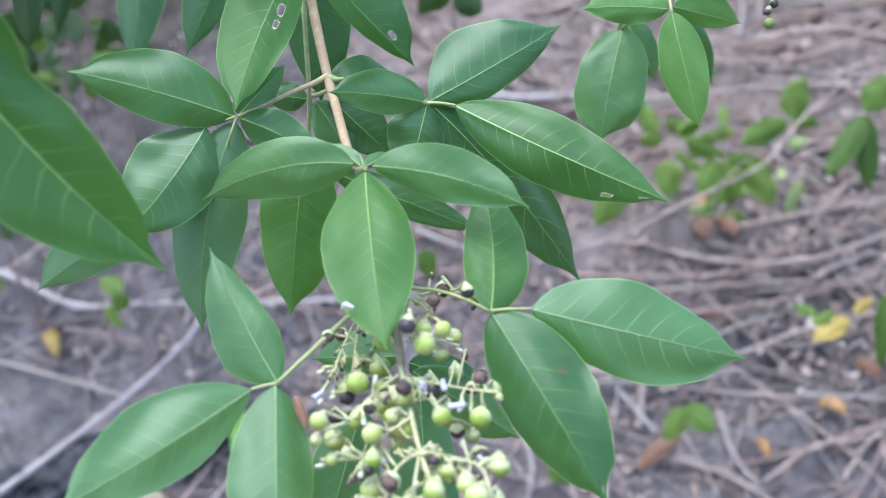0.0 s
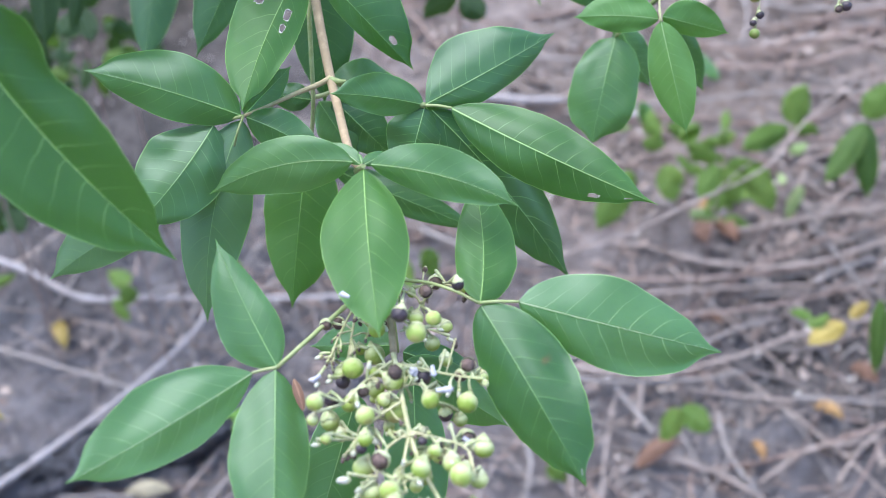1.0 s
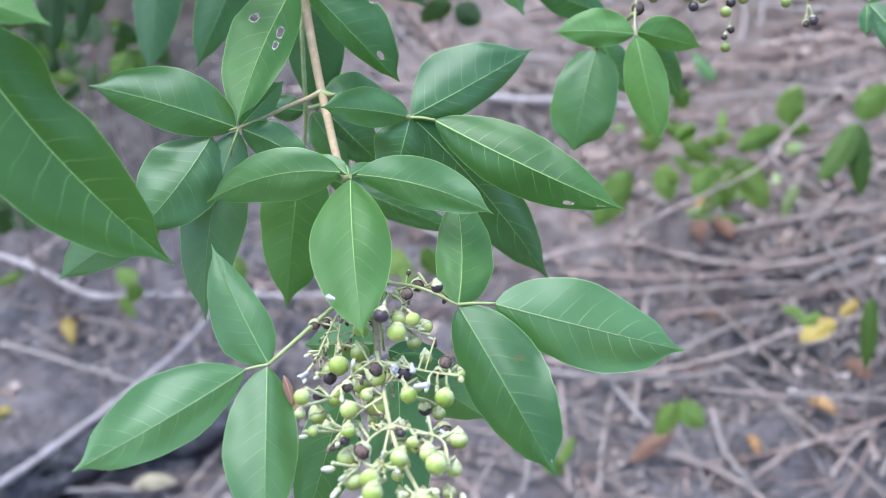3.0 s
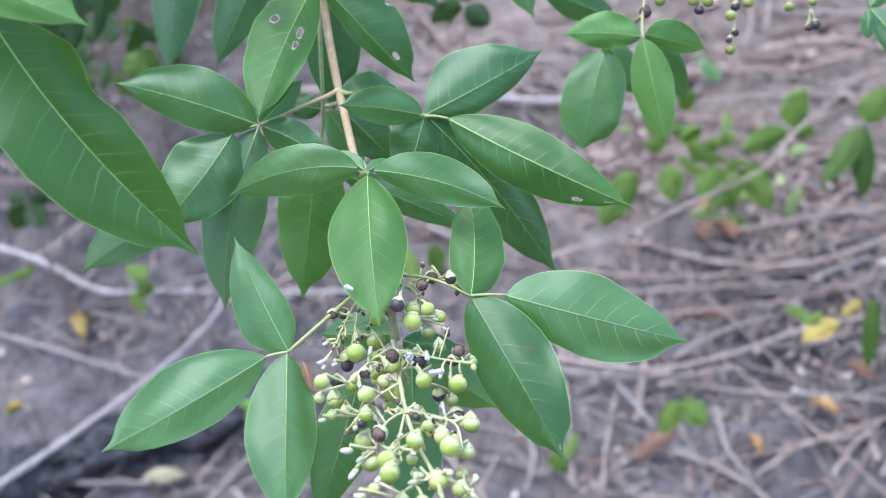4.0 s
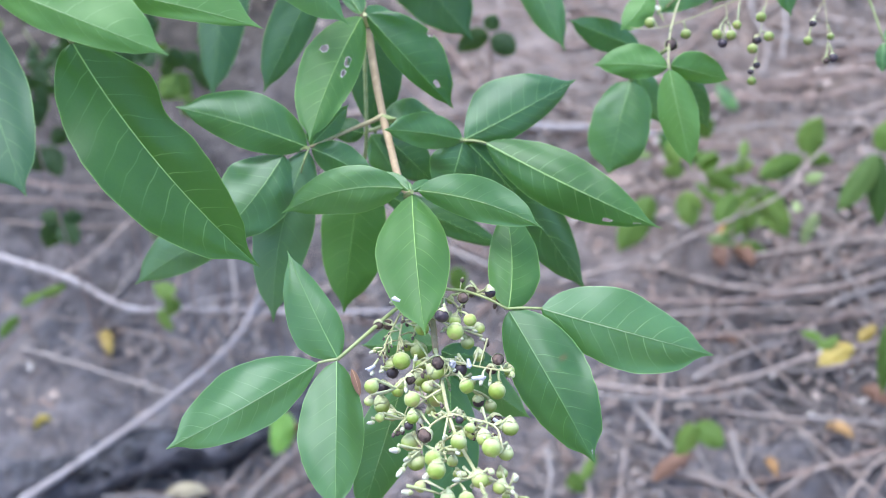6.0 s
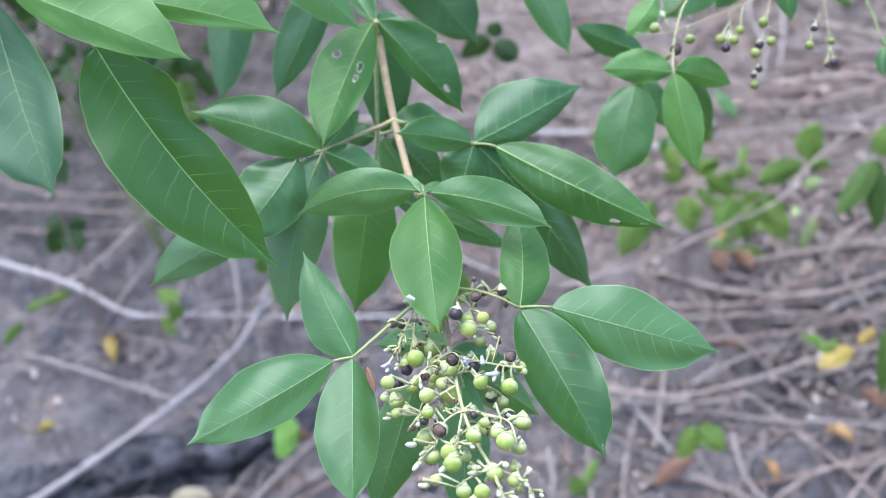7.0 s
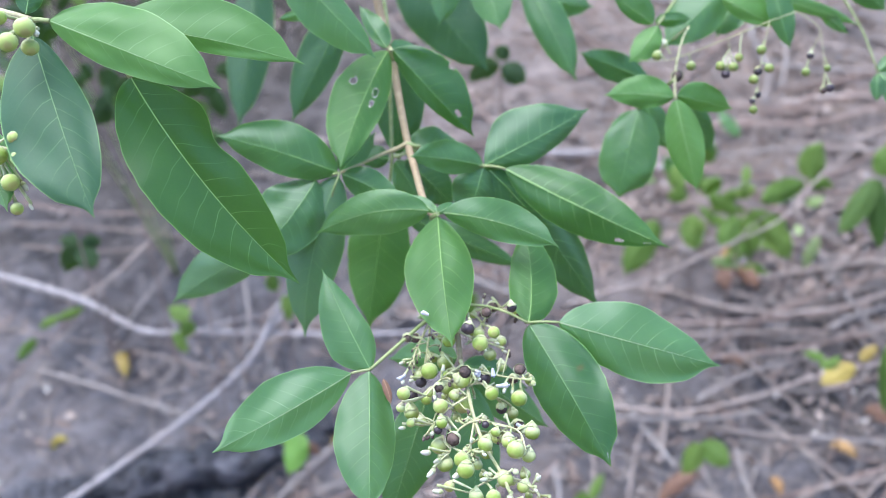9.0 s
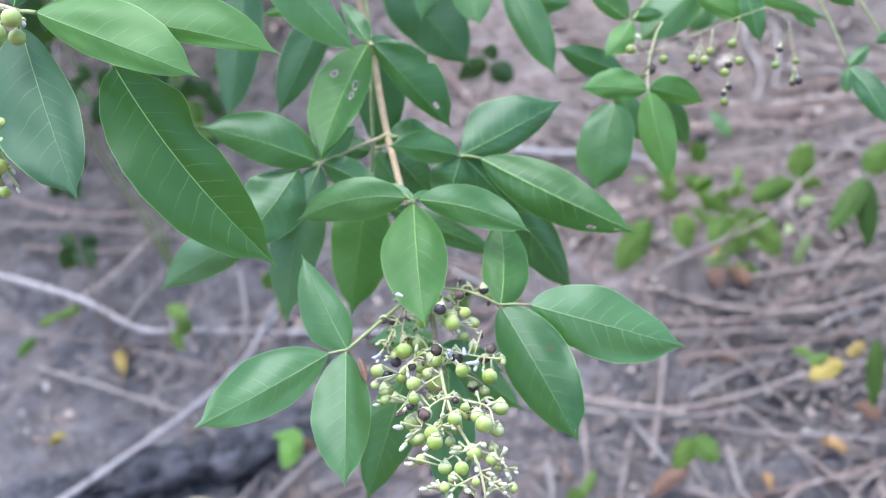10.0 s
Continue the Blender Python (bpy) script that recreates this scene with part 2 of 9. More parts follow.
CHAR = plain_material("charred_log_bark", (0.056, 0.057, 0.068), (0.20, 0.197, 0.222), 34, 0.9, 1.0, 0.02, (0.24, 0.23, 0.26), 8.0, amount=0.6)
# the dark third colour stands for shadowed crevices as well as dark soil
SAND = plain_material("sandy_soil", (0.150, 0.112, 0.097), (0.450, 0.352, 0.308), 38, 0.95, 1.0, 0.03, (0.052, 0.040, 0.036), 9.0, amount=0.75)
CRUMB = plain_material("soil_crumbs", (0.14, 0.115, 0.107), (0.40, 0.345, 0.33), 30, 0.95, 0.5, 0.003)


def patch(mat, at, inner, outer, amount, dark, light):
    """Another soil colour round a place, with a ragged border."""
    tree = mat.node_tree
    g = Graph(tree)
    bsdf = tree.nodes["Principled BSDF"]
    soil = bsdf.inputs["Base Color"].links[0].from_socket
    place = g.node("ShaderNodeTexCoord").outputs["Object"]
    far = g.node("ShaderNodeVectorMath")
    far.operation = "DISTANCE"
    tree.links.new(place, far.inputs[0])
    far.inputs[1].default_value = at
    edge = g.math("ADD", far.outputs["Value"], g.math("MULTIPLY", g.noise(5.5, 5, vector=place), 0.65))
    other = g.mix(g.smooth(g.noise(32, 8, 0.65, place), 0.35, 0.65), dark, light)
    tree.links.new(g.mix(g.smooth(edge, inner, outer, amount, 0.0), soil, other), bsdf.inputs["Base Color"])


# cool grey ash round the burnt log and further along, dry pale sand higher up, dark soil with shade in its colour
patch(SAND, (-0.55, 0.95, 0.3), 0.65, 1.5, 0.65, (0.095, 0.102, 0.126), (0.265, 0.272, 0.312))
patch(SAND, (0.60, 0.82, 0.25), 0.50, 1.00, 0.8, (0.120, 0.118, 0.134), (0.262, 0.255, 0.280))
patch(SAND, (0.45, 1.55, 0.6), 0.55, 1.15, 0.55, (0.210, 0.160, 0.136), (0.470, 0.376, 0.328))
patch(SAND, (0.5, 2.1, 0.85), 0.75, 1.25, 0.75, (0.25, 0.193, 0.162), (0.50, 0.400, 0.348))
# dark soil at right and upper left, the shadow there put into the colour
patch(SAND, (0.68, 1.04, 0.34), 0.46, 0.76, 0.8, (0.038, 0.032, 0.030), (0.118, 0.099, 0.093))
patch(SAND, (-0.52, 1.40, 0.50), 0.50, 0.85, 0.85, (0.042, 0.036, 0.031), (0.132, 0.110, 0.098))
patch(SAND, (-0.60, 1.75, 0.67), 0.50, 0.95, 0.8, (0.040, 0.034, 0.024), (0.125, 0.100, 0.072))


# ---- shapes ----
def part(name, bm, mat, parent, label=""):
    me = bpy.data.meshes.new(name)
    bm.to_mesh(me)
    bm.free()
    for m in mat if isinstance(mat, (tuple, list)) else (mat,):
        me.materials.append(m)
    ob = new(name, me)
    if parent:
        ob.parent = parent
        if parent.parent is None:
            ob.matrix_parent_inverse = Matrix.Translation(-parent.location)
    return tagged(ob, label)


def thing(name, label, category, place=(0, 0, 0), group="", kind=""):
    ob = new(name)
    ob.location = place
    return tagged(ob, label, category, group, kind)


def curve(points, n):
    """Points of a smooth line through the given ones (Catmull-Rom)."""
    p = [Vector(q) for q in points]
    if len(p) == 2:
        return [p[0].lerp(p[1], i / n) for i in range(n + 1)]
    p = [2 * p[0] - p[1], *p, 2 * p[-1] - p[-2]]
    out = []
    for i in range(n + 1):
        s = min(i / n * (len(p) - 3), len(p) - 3 - 1e-6)
        k = int(s)
        f = s - k
        a, b, c, d = p[k : k + 4]
        out.append(0.5 * (2 * b + (c - a) * f + (2 * a - 5 * b + 4 * c - d) * f * f + (3 * b - a - 3 * c + d) * f**3))
    return out


def tube(bm, points, r0, r1, n=12, sides=8, knots=0.0, rough=0.0, mat=0):
    """A tapering stem along a line, with swollen nodes and an uneven skin."""
    line = curve(points, n)
    rings = []
    side = None
    for i, p in enumerate(line):
        ahead = (line[min(i + 1, n)] - line[max(i - 1, 0)]).normalized()
        if side is None:
            side = ahead.orthogonal().normalized()
        side = (side - ahead * side.dot(ahead)).normalized()
        up = ahead.cross(side)
        r = r0 + (r1 - r0) * i / n
        if knots:
            r *= 1 + knots * max(0.0, math.sin(i * 2.3)) ** 3
        ring = []
        for j in range(sides):
            a = 2 * math.pi * j / sides
            rr = r * (1 + rough * noise.noise(p * 40 / max(1.0, r * 800) + Vector((math.cos(a), math.sin(a), 0)) * 1.3))
            ring.append(bm.verts.new(p + (side * math.cos(a) + up * math.sin(a)) * rr))
        rings.append(ring)
    for a, b in zip(rings, rings[1:]):
        for j in range(sides):
            f = bm.faces.new((a[j], a[(j + 1) % sides], b[(j + 1) % sides], b[j]))
            f.smooth, f.material_index = True, mat
    for ring, turn in ((rings[0], -1), (rings[-1], 1)):
        f = bm.faces.new(ring[::turn])
        f.material_index = mat
    return bm


OPEN_SIDE = Vector((0.06, 0.0, 1.2))


def leaf(parent, base, mid, tip, wl, wr, al, ar, m=0.42, k=1.55, mats=None, tilt=0.0, name="leaflet", label="", rows=26, cols=9, ripple=0.045, curl=0.15, thick=0.00022, holes=(), bulge=0.0, fold=14.0, tail=0.58, foot=1.0):
    """A leaf blade: midrib through base, mid and tip; half widths; the lift of each half towards the
    open side in degrees, no steeper than fold; m: where it is widest, or that of each half; k: how pointed its ends are, foot: its base;
    tail: how far the tip is drawn out; holes: across, along, radius."""
    b, c, t = Vector(base), Vector(mid), Vector(tip)
    ctrl = 2 * c - (b + t) / 2
    length = (c - b).length + (t - c).length
    open_to = (OPEN_SIDE - c).normalized()
    seed = (b.x * 131 + t.z * 77 + t.x * 59) % 7
    halves = []
    for half, lift in ((wl, al), (wr, ar)):
        slope = max(-fold, min(fold, lift)) if bulge else -0.6 * min(fold, abs(lift))
        halves.append((half * math.cos(radians(lift)) / math.cos(radians(slope)), math.sin(radians(slope)), math.cos(radians(slope))))
    blunt, sharp = 0.64 * foot * k / 1.55, 1.0 * k / 1.55
    widest = m if isinstance(m, tuple) else (m, m)

    def outline(v, side):
        top = widest[side]
        far = (v - top) / (1 - top) if v > top else (top - v) / top
        w = max(0.0, 1 - far * far) ** (sharp if v > top else blunt)
        drawn = max(0.0, min(1.0, (v - 0.84) / 0.12))
        w *= 1 - tail * drawn * drawn * (3 - 2 * drawn)
        return max(w, 0.012 if v < 0.5 else 0.008)

    def far_from(hole, u, v):
        return math.hypot((u - hole[0]) / 3.4, v - hole[1]) / hole[2]

    bm = bmesh.new()
    blade, size = bm.loops.layers.uv.new("blade"), bm.loops.layers.uv.new("size")
    sheets = []
    spots = {}
    edge = {}
    for sheet in (0, 1):
        grid = []
        for i in range(rows + 1):
            row = []
            for j in range(-cols, cols + 1):
                v = i / rows
                v = v - 0.035 * math.sin(2 * math.pi * v)
                u = math.copysign((abs(j) / cols) ** 1.35, j)
                near = 9.0
                for hole in holes:
                    # the rim of a hole: the grid closes up to an uneven ring
                    a = math.atan2(v - hole[1], (u - hole[0]) / 3.4)
                    rim = 1 + 0.25 * noise.noise(Vector((math.cos(a) * 1.5, math.sin(a) * 1.5, hole[1] * 40)))
                    f = far_from(hole, u, v) / rim
                    if 0.55 < f < 1.0:
                        u, v = hole[0] + (u - hole[0]) / f, hole[1] + (v - hole[1]) / f
                        f = 1.0
                    near = min(near, f)
                u = max(-1.0, min(1.0, u))
                au = abs(u)
                pos = b * (1 - v) ** 2 + ctrl * 2 * v * (1 - v) + t * v * v
                tan = ((ctrl - b) * (1 - v) + (t - ctrl) * v).normalized()
                nrm = (open_to - tan * open_to.dot(tan)).normalized()
                left = nrm.cross(tan).normalized()
                if tilt:
                    turn = Matrix.Rotation(radians(tilt), 3, tan)
                    nrm, left = turn @ nrm, turn @ left
                half, s, co = halves[0 if u > 0 else 1]
                half = half * outline(v, 0 if u > 0 else 1) * (1 + 0.05 * noise.noise(Vector((seed, v * 5, 3 if u > 0 else 9))) + 0.022 * noise.noise(Vector((seed, v * 24, 5 if u > 0 else 2))))
                swell = bulge * (math.exp(-(((v - 0.23) / 0.085) ** 2)) - 0.9 * math.exp(-(((v - 0.39) / 0.075) ** 2))) if u > 0 else 0.0
                half *= 1 + swell
                wave = ripple * math.sin(v * 11 + seed + (1.4 if u > 0 else 0)) * au * au + 0.32 * au * noise.noise(Vector((u * 1.2, v * 3.4, seed)))
                rise = half * (au * s - curl * au * au + wave + 0.5 * swell * au * au)
                vert = bm.verts.new(pos + left * (u * half * co) + nrm * (rise - (thick if sheet else 0)))
                spots[vert] = ((u * 0.5 + 0.5, v), (u * half, v * length))
                edge[vert] = near
                row.append(vert)
            grid.append(row)
        sheets.append(grid)
    for n, grid in enumerate(sheets):
        for i in range(rows):
            for j in range(2 * cols):
                quad = (grid[i][j], grid[i][j + 1], grid[i + 1][j + 1], grid[i + 1][j])
                far = [edge[q] for q in quad]
                if max(far) < 1.001:
                    continue
                f = bm.faces.new(quad if n == 0 else quad[::-1])
                f.smooth, f.material_index = True, 2 if min(far) < 1.001 else n
    g0, g1 = sheets
    for i in range(rows):
        for j, flip in ((0, 1), (2 * cols, -1)):
            wall = []
            for v0 in (g0[i][j], g0[i + 1][j], g1[i + 1][j], g1[i][j])[::flip]:
                wall.append(bm.verts.new(v0.co))
                spots[wall[-1]] = spots[v0]
            bm.faces.new(wall)
    bm.normal_update()
    for f in bm.faces:
        for loop in f.loops:
            loop[blade].uv, loop[size].uv = spots[loop.vert]
    for vert in [v for v in bm.verts if not v.link_faces]:
        bm.verts.remove(vert)
    return part(name, bm, (*(mats or (LEAF, UNDER)), WITHERED), parent, label)


def stalk(parent, name, points, r0, r1, mat=None, label="", n=10, sides=8, knots=0.0):
    return part(name, tube(bmesh.new(), points, r0, r1, n, sides, knots, 0.08), mat or STEM, parent, label)


def ball(bm, at, r, squash=(1, 1, 1), mat=0, rings=11, sides=16, wrinkle=0.0, axis=None):
    """A berry-like body, open towards nothing, with a dimpled crown."""
    turn = (axis or Vector((0, 0, 1))).to_track_quat("Z", "Y").to_matrix()
    along = bm.loops.layers.uv.get("blade") or bm.loops.layers.uv.new("blade")
    grid = []
    for i in range(rings + 1):
        th = math.pi * i / rings
        row = []
        for j in range(sides):
            ph = 2 * math.pi * j / sides
            d = Vector((math.sin(th) * math.cos(ph), math.sin(th) * math.sin(ph), math.cos(th)))
            rr = r * (1 + wrinkle * noise.noise(d * 3.1 + at * 900) + 0.02 * math.cos(2 * ph) * math.sin(th) + 0.05 * math.cos(th))
            if i == 0:
                rr *= 0.94
            row.append(Vector((d.x * squash[0], d.y * squash[1], d.z * squash[2])) * rr)
        grid.append(row)
    first = bm.verts.new(at + turn @ grid[0][0])
    last = bm.verts.new(at + turn @ grid[-1][0])
    verts = [[first] * sides, *([bm.verts.new(at + turn @ q) for q in row] for row in grid[1:-1]), [last] * sides]
    for i in range(rings):
        for j in range(sides):
            k = (j + 1) % sides
            ring = [(verts[i][j], i), (verts[i + 1][j], i + 1), (verts[i + 1][k], i + 1), (verts[i][k], i)]
            if i == 0:
                ring = ring[:3]
            elif i == rings - 1:
                ring = [ring[0], ring[1], ring[3]]
            f = bm.faces.new([v for v, _ in ring])
            f.smooth, f.material_index = True, mat
            for loop, (_, row) in zip(f.loops, ring):
                loop[along].uv = (j / sides, row / rings)
    return bm


def cup(bm, at, r, axis, reach=0.5, mat=1, sides=20, flare=0.02):
    """The calyx: a flared bowl with five ragged teeth that holds the berry at its stalk end."""
    turn = axis.to_track_quat("Z", "Y").to_matrix()
    rows = []
    for i in range(6):
        th = math.pi * (1 - reach * i / 5)
        row = []
        for j in range(sides):
            ph = 2 * math.pi * j / sides
            rr = r * (1.006 + 0.02 * noise.noise(Vector((j * 1.1, i * 0.7, at.x * 700)))) * (1 + flare * (i / 5) ** 2)
            tooth = abs(math.sin(2.5 * ph + at.y * 900)) - 0.5
            lip = r * (0.24 * tooth + 0.16 * noise.noise(Vector((j * 0.8, at.z * 600, 1)))) * (i / 5) ** 2
            row.append(bm.verts.new(at + turn @ Vector((math.sin(th) * math.cos(ph) * rr, math.sin(th) * math.sin(ph) * rr, math.cos(th) * rr * (1 + 0.42 * (1 - i / 5) ** 2) + lip))))
        rows.append(row)
    inner = [bm.verts.new(at + (v.co - at) * 0.97) for v in rows[-1]]
    rows.append(inner)
    for a, b in zip(rows, rows[1:]):
        for j in range(sides):
            k = (j + 1) % sides
            f = bm.faces.new((a[j], a[k], b[k], b[j]))
            f.smooth, f.material_index = b is not inner, mat
    return bm


def berry(cluster, at, r, sort, root, skin=None):
    """A berry on its stalk. sort: green, plain (its crown in view), capped (calyx half round it), black, husk (dry, in its calyx), bud."""
    at, root = Vector(at), Vector(root)
    away = (at - root).normalized()
    bm = bmesh.new()
    wild = Vector((noise.noise(at * 800), noise.noise(at * 800 + Vector((5, 0, 0))), noise.noise(at * 800 + Vector((0, 5, 0)))))
    outward = (OPEN_SIDE - at).normalized()
    hang = Vector((0.0, -0.45, -0.9))
    axis = (away * 0.2 + hang * 0.65 + outward * 0.5 + wild * 0.7).normalized()
    if sort == "husk":
        axis = (away * 0.2 + hang * 0.3 + outward * 0.7 + wild * 0.9).normalized()
    thin = 0.00022 if sort == "crumb" else 0.00033
    if sort == "green":
        ball(bm, at, r, (1, 1, 0.96), 0, wrinkle=0.03, axis=axis), cup(bm, at, r, axis, 0.28, flare=0.0)
        mats, label = (skin or BERRY, PALE), "glossy green berry"
    elif sort == "plain":
        axis = (outward * 0.8 + hang * 0.45 + wild * 0.5).normalized()
        ball(bm, at, r, (1, 1, 0.96), 0, wrinkle=0.03, axis=axis), cup(bm, at, r, axis, 0.24, flare=0.02)
        mats, label = (skin or BERRY, PALE), "green berry turned to show its crown"
    elif sort == "capped":
        ball(bm, at, r * 0.97, (1, 1, 1), 0, wrinkle=0.04, axis=axis), cup(bm, at, r, axis, 0.44, flare=0.0)
        mats, label = (skin or BERRY, PALE), "green berry half wrapped in its pale calyx"
    elif sort == "black":
        ball(bm, at, r, (1, 1, 0.95), 0, wrinkle=0.10, axis=axis), cup(bm, at, r, axis, 0.40, flare=0.06)
        mats, label = (BLACK, PALE), "ripe black berry"
    elif sort == "husk":
        ball(bm, at, r * 0.95, (1, 1, 0.95), 0, wrinkle=0.22, axis=axis), cup(bm, at, r * 1.0, axis, 0.60, flare=0.10)
        mats, label = (DRY, PALE), "shrivelled brown berry in a pale calyx"
    elif sort == "calyx":
        ball(bm, at, r, (0.9, 0.9, 1.1), 0, 8, 10, wrinkle=0.25, axis=axis)
        mats, label = (PALE,), "small pale calyx without a berry"
    elif sort == "crumb":
        ball(bm, at, r, (0.8, 0.7, 1.2), 0, 6, 8, wrinkle=0.5, axis=axis)
        mats, label = (DRY, RACHIS), "brown shrivelled bud"
    else:
        ball(bm, at, r * 0.85, (0.66, 0.66, 1.3), 0, 8, 10, wrinkle=0.3, axis=away), cup(bm, at - away * r * 0.45, r * 0.60, away, 0.55)
        mats, label = (BUD, PALE), "small white bud"
    foot = at - axis * r * 1.3
    tube(bm, (root, root.lerp(foot, 0.55) + wild * 0.0012, foot), thin, thin * 1.9, 6, 7, mat=len(mats) - 1)
    return part("bud" if sort in ("bud", "crumb") else "calyx" if sort == "calyx" else "berry", bm, mats, cluster, label)


def withered_flower(cluster, at, way, reach, r):
    """A dried tubular corolla, flared and crumpled at its mouth."""
    at, way = Vector(at), Vector(way).normalized()
    bm = tube(bmesh.new(), (at - way * reach / 2, at, at + way * reach / 2), r * 0.65, r * 1.15, 10, 9, 0.15, 0.5)
    for i in range(5):
        lobe = Vector((noise.noise(at * 700 + Vector((i, 0, 0))), noise.noise(at * 700 + Vector((0, i, 0))), noise.noise(at * 700 + Vector((0, 0, i)))))
        ball(bm, at + way * reach * 0.52 + lobe * r * 1.1, r * 0.55, (1, 0.7, 0.9), 0, 6, 8, wrinkle=0.5)
    return part("withered_flower", bm, COROLLA, cluster, "dried pale lavender flower tube")


# ---- the bank ----
def bank(y):
    # unseen slope behind the camera, raised to darken reflections and low sky light
    if y < -1.6:
        return 0.2 + 3.6 * (1 - math.exp(-(((y + 1.6) / 2.2) ** 2)))
    s = 0.2 + 0.466 * (0.08 * math.log1p(math.exp((y - 0.75) / 0.08)) if y < 4 else y - 0.75)
    return s if s < 1.2 else 1.2 + 0.25 * (1 - math.exp(-(s - 1.2) / 0.25))


def ground_z(x, y):
    """Height of the sandy bank: flat near by, rising behind the shrub and, as an added unseen slope, behind the camera.
    """
    p = Vector((x, y, 0))
    near = max(0.0, 1 - (abs(x) + abs(y - 1.2)) / 8)
    return bank(y) + near * (0.035 * noise.noise(p * 2.1) + 0.014 * noise.noise(p * 7 + Vector((3, 1, 0)))) - 0.004


def build_ground():
    """One sheet, finely divided near the shrub and wide towards the horizon."""
    def steps(mid, reach, fine, count):
        near = [mid + (i / count) * reach for i in range(-count, count + 1)]
        far, step, edge = [], fine, reach
        while edge < 900:
            step *= 1.5
            edge += step
            far.append(edge)
        return [mid - f for f in far[::-1]] + near + [mid + f for f in far]

    xs, ys = steps(0.0, 1.6, 0.016, 150), steps(1.3, 1.1, 0.016, 110)
    verts, faces = [], []
    for y in ys:
        for x in xs:
            z = ground_z(x, y)
            if abs(x) < 1.6 and abs(y - 1.3) < 1.1:
                z += 0.020 * noise.noise(Vector((x * 12, y * 12, 2.7))) + 0.013 * noise.noise(Vector((x * 26, y * 26, 1.7))) + 0.003 * noise.noise(Vector((x * 70, y * 70, 4)))
            verts.append((x, y, z))
    w = len(xs)
    for j in range(len(ys) - 1):
        for i in range(w - 1):
            a = j * w + i
            faces.append((a, a + 1, a + w + 1, a + w))
    me = bpy.data.meshes.new("ground")
    me.from_pydata(verts, [], faces)
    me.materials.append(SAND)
    for f in me.polygons:
        f.use_smooth = True
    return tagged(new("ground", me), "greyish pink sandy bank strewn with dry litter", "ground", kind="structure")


build_ground()


def twig(points, r, mat, label):
    """A dead twig: crooked, tapering, with a few broken side shoots."""
    ob = thing("dry_twig", label, "twig", points[0], "fallen twigs")
    line = [Vector(p) for p in points]
    bm = tube(bmesh.new(), line, r, r * 0.55, 8 * len(line), 8, 0.25, 0.22)
    part("stem", bm, mat, ob)
    path_ = curve(line, 20)
    for i in (5, 11, 16):
        if noise.noise(path_[i] * 31) > -0.05:
            ahead = (path_[i + 1] - path_[i]).normalized()
            out = (ahead + 0.9 * Vector((noise.noise(path_[i] * 50), noise.noise(path_[i] * 57), 0.25))).normalized()
            reach = (path_[-1] - path_[0]).length * 0.16
            part("side_shoot", tube(bmesh.new(), (path_[i], path_[i] + out * reach * 0.5 + Vector((0, 0, 0.006)), path_[i] + out * reach), r * 0.5, r * 0.2, 8, 6, 0.2, 0.2), mat, ob)
    return ob


def char_log(points, r):
    """A burnt log, half sunk into the soil, its bark split into plates."""
    ob = thing("charred_log", "charred black log half sunk in the sandy soil", "log", points[0])
    line = curve(points, 70)
    bm = bmesh.new()
    rings = []
    for i, p in enumerate(line):
        ahead = (line[min(i + 1, 70)] - line[max(i - 1, 0)]).normalized()
        side = ahead.cross(Vector((0, 0, 1))).normalized()
        up = side.cross(ahead)
        ring = []
        for j in range(28):
            a = 2 * math.pi * j / 28
            d = side * math.cos(a) + up * math.sin(a)
            crack = abs(noise.noise(Vector((i * 0.22, math.cos(a) * 2.2, math.sin(a) * 2.2))))
            rr = r * (0.95 + 0.5 * noise.noise(Vector((i * 0.09, math.cos(a), math.sin(a) + 4))) - 0.4 * max(0, 0.16 - crack) / 0.16 + 0.22 * noise.noise(Vector((i * 0.6, math.cos(a) * 4, math.sin(a) * 4))))
            ring.append(bm.verts.new(p + d * rr))
        rings.append(ring)
    for a, b in zip(rings, rings[1:]):
        for j in range(28):
            f = bm.faces.new((a[j], a[(j + 1) % 28], b[(j + 1) % 28], b[j]))
            f.smooth = True
    bm.faces.new(rings[0][::-1]), bm.faces.new(rings[-1])
    part("bark", bm, CHAR, ob)
    return ob


# ---- the berry shrub ----
shrub = thing("berry_shrub", "leafy green shrub with drooping sprays of green and black berries", "shrub", (-0.95, 0.62, ground_z(-0.95, 0.62)))
trunk = stalk(shrub, "trunk", ((-0.95, 0.62, ground_z(-0.95, 0.62) - 0.02), (-0.93, 0.6, 0.9), (-0.82, 0.55, 1.45), (-0.5, 0.52, 1.7)), 0.018, 0.008, BARK, "tan woody trunk", n=24)
stalk(shrub, "branch", ((-0.5, 0.52, 1.7), (-0.2, 0.5, 1.5), (-0.05, 0.46, 1.2), (-0.0030, 0.4184, 1.0247), (0.0017, 0.4066, 1.0164), (0.0064, 0.3905, 1.0024), (0.0117, 0.3730, 0.9896), (0.0164, 0.3565, 0.9852), (0.0231, 0.3327, 0.9807), (0.0285, 0.3200, 0.9815), (0.0331, 0.3080, 0.9679), (0.0379, 0.2928, 0.9549), (0.0402, 0.2796, 0.9519), (0.0425, 0.2639, 0.9504)), 0.0023, 0.0011, BARK, "tan twig with swollen nodes", n=36, sides=10)
# leaf pair at the lowest node of the twig
petiole = stalk(shrub, "compound_leaf", ((0.0269, 0.3186, 0.9831), (0.0286, 0.3159, 0.9860), (0.0301, 0.3130, 0.9887)), 0.0012, 0.0008, STEM)
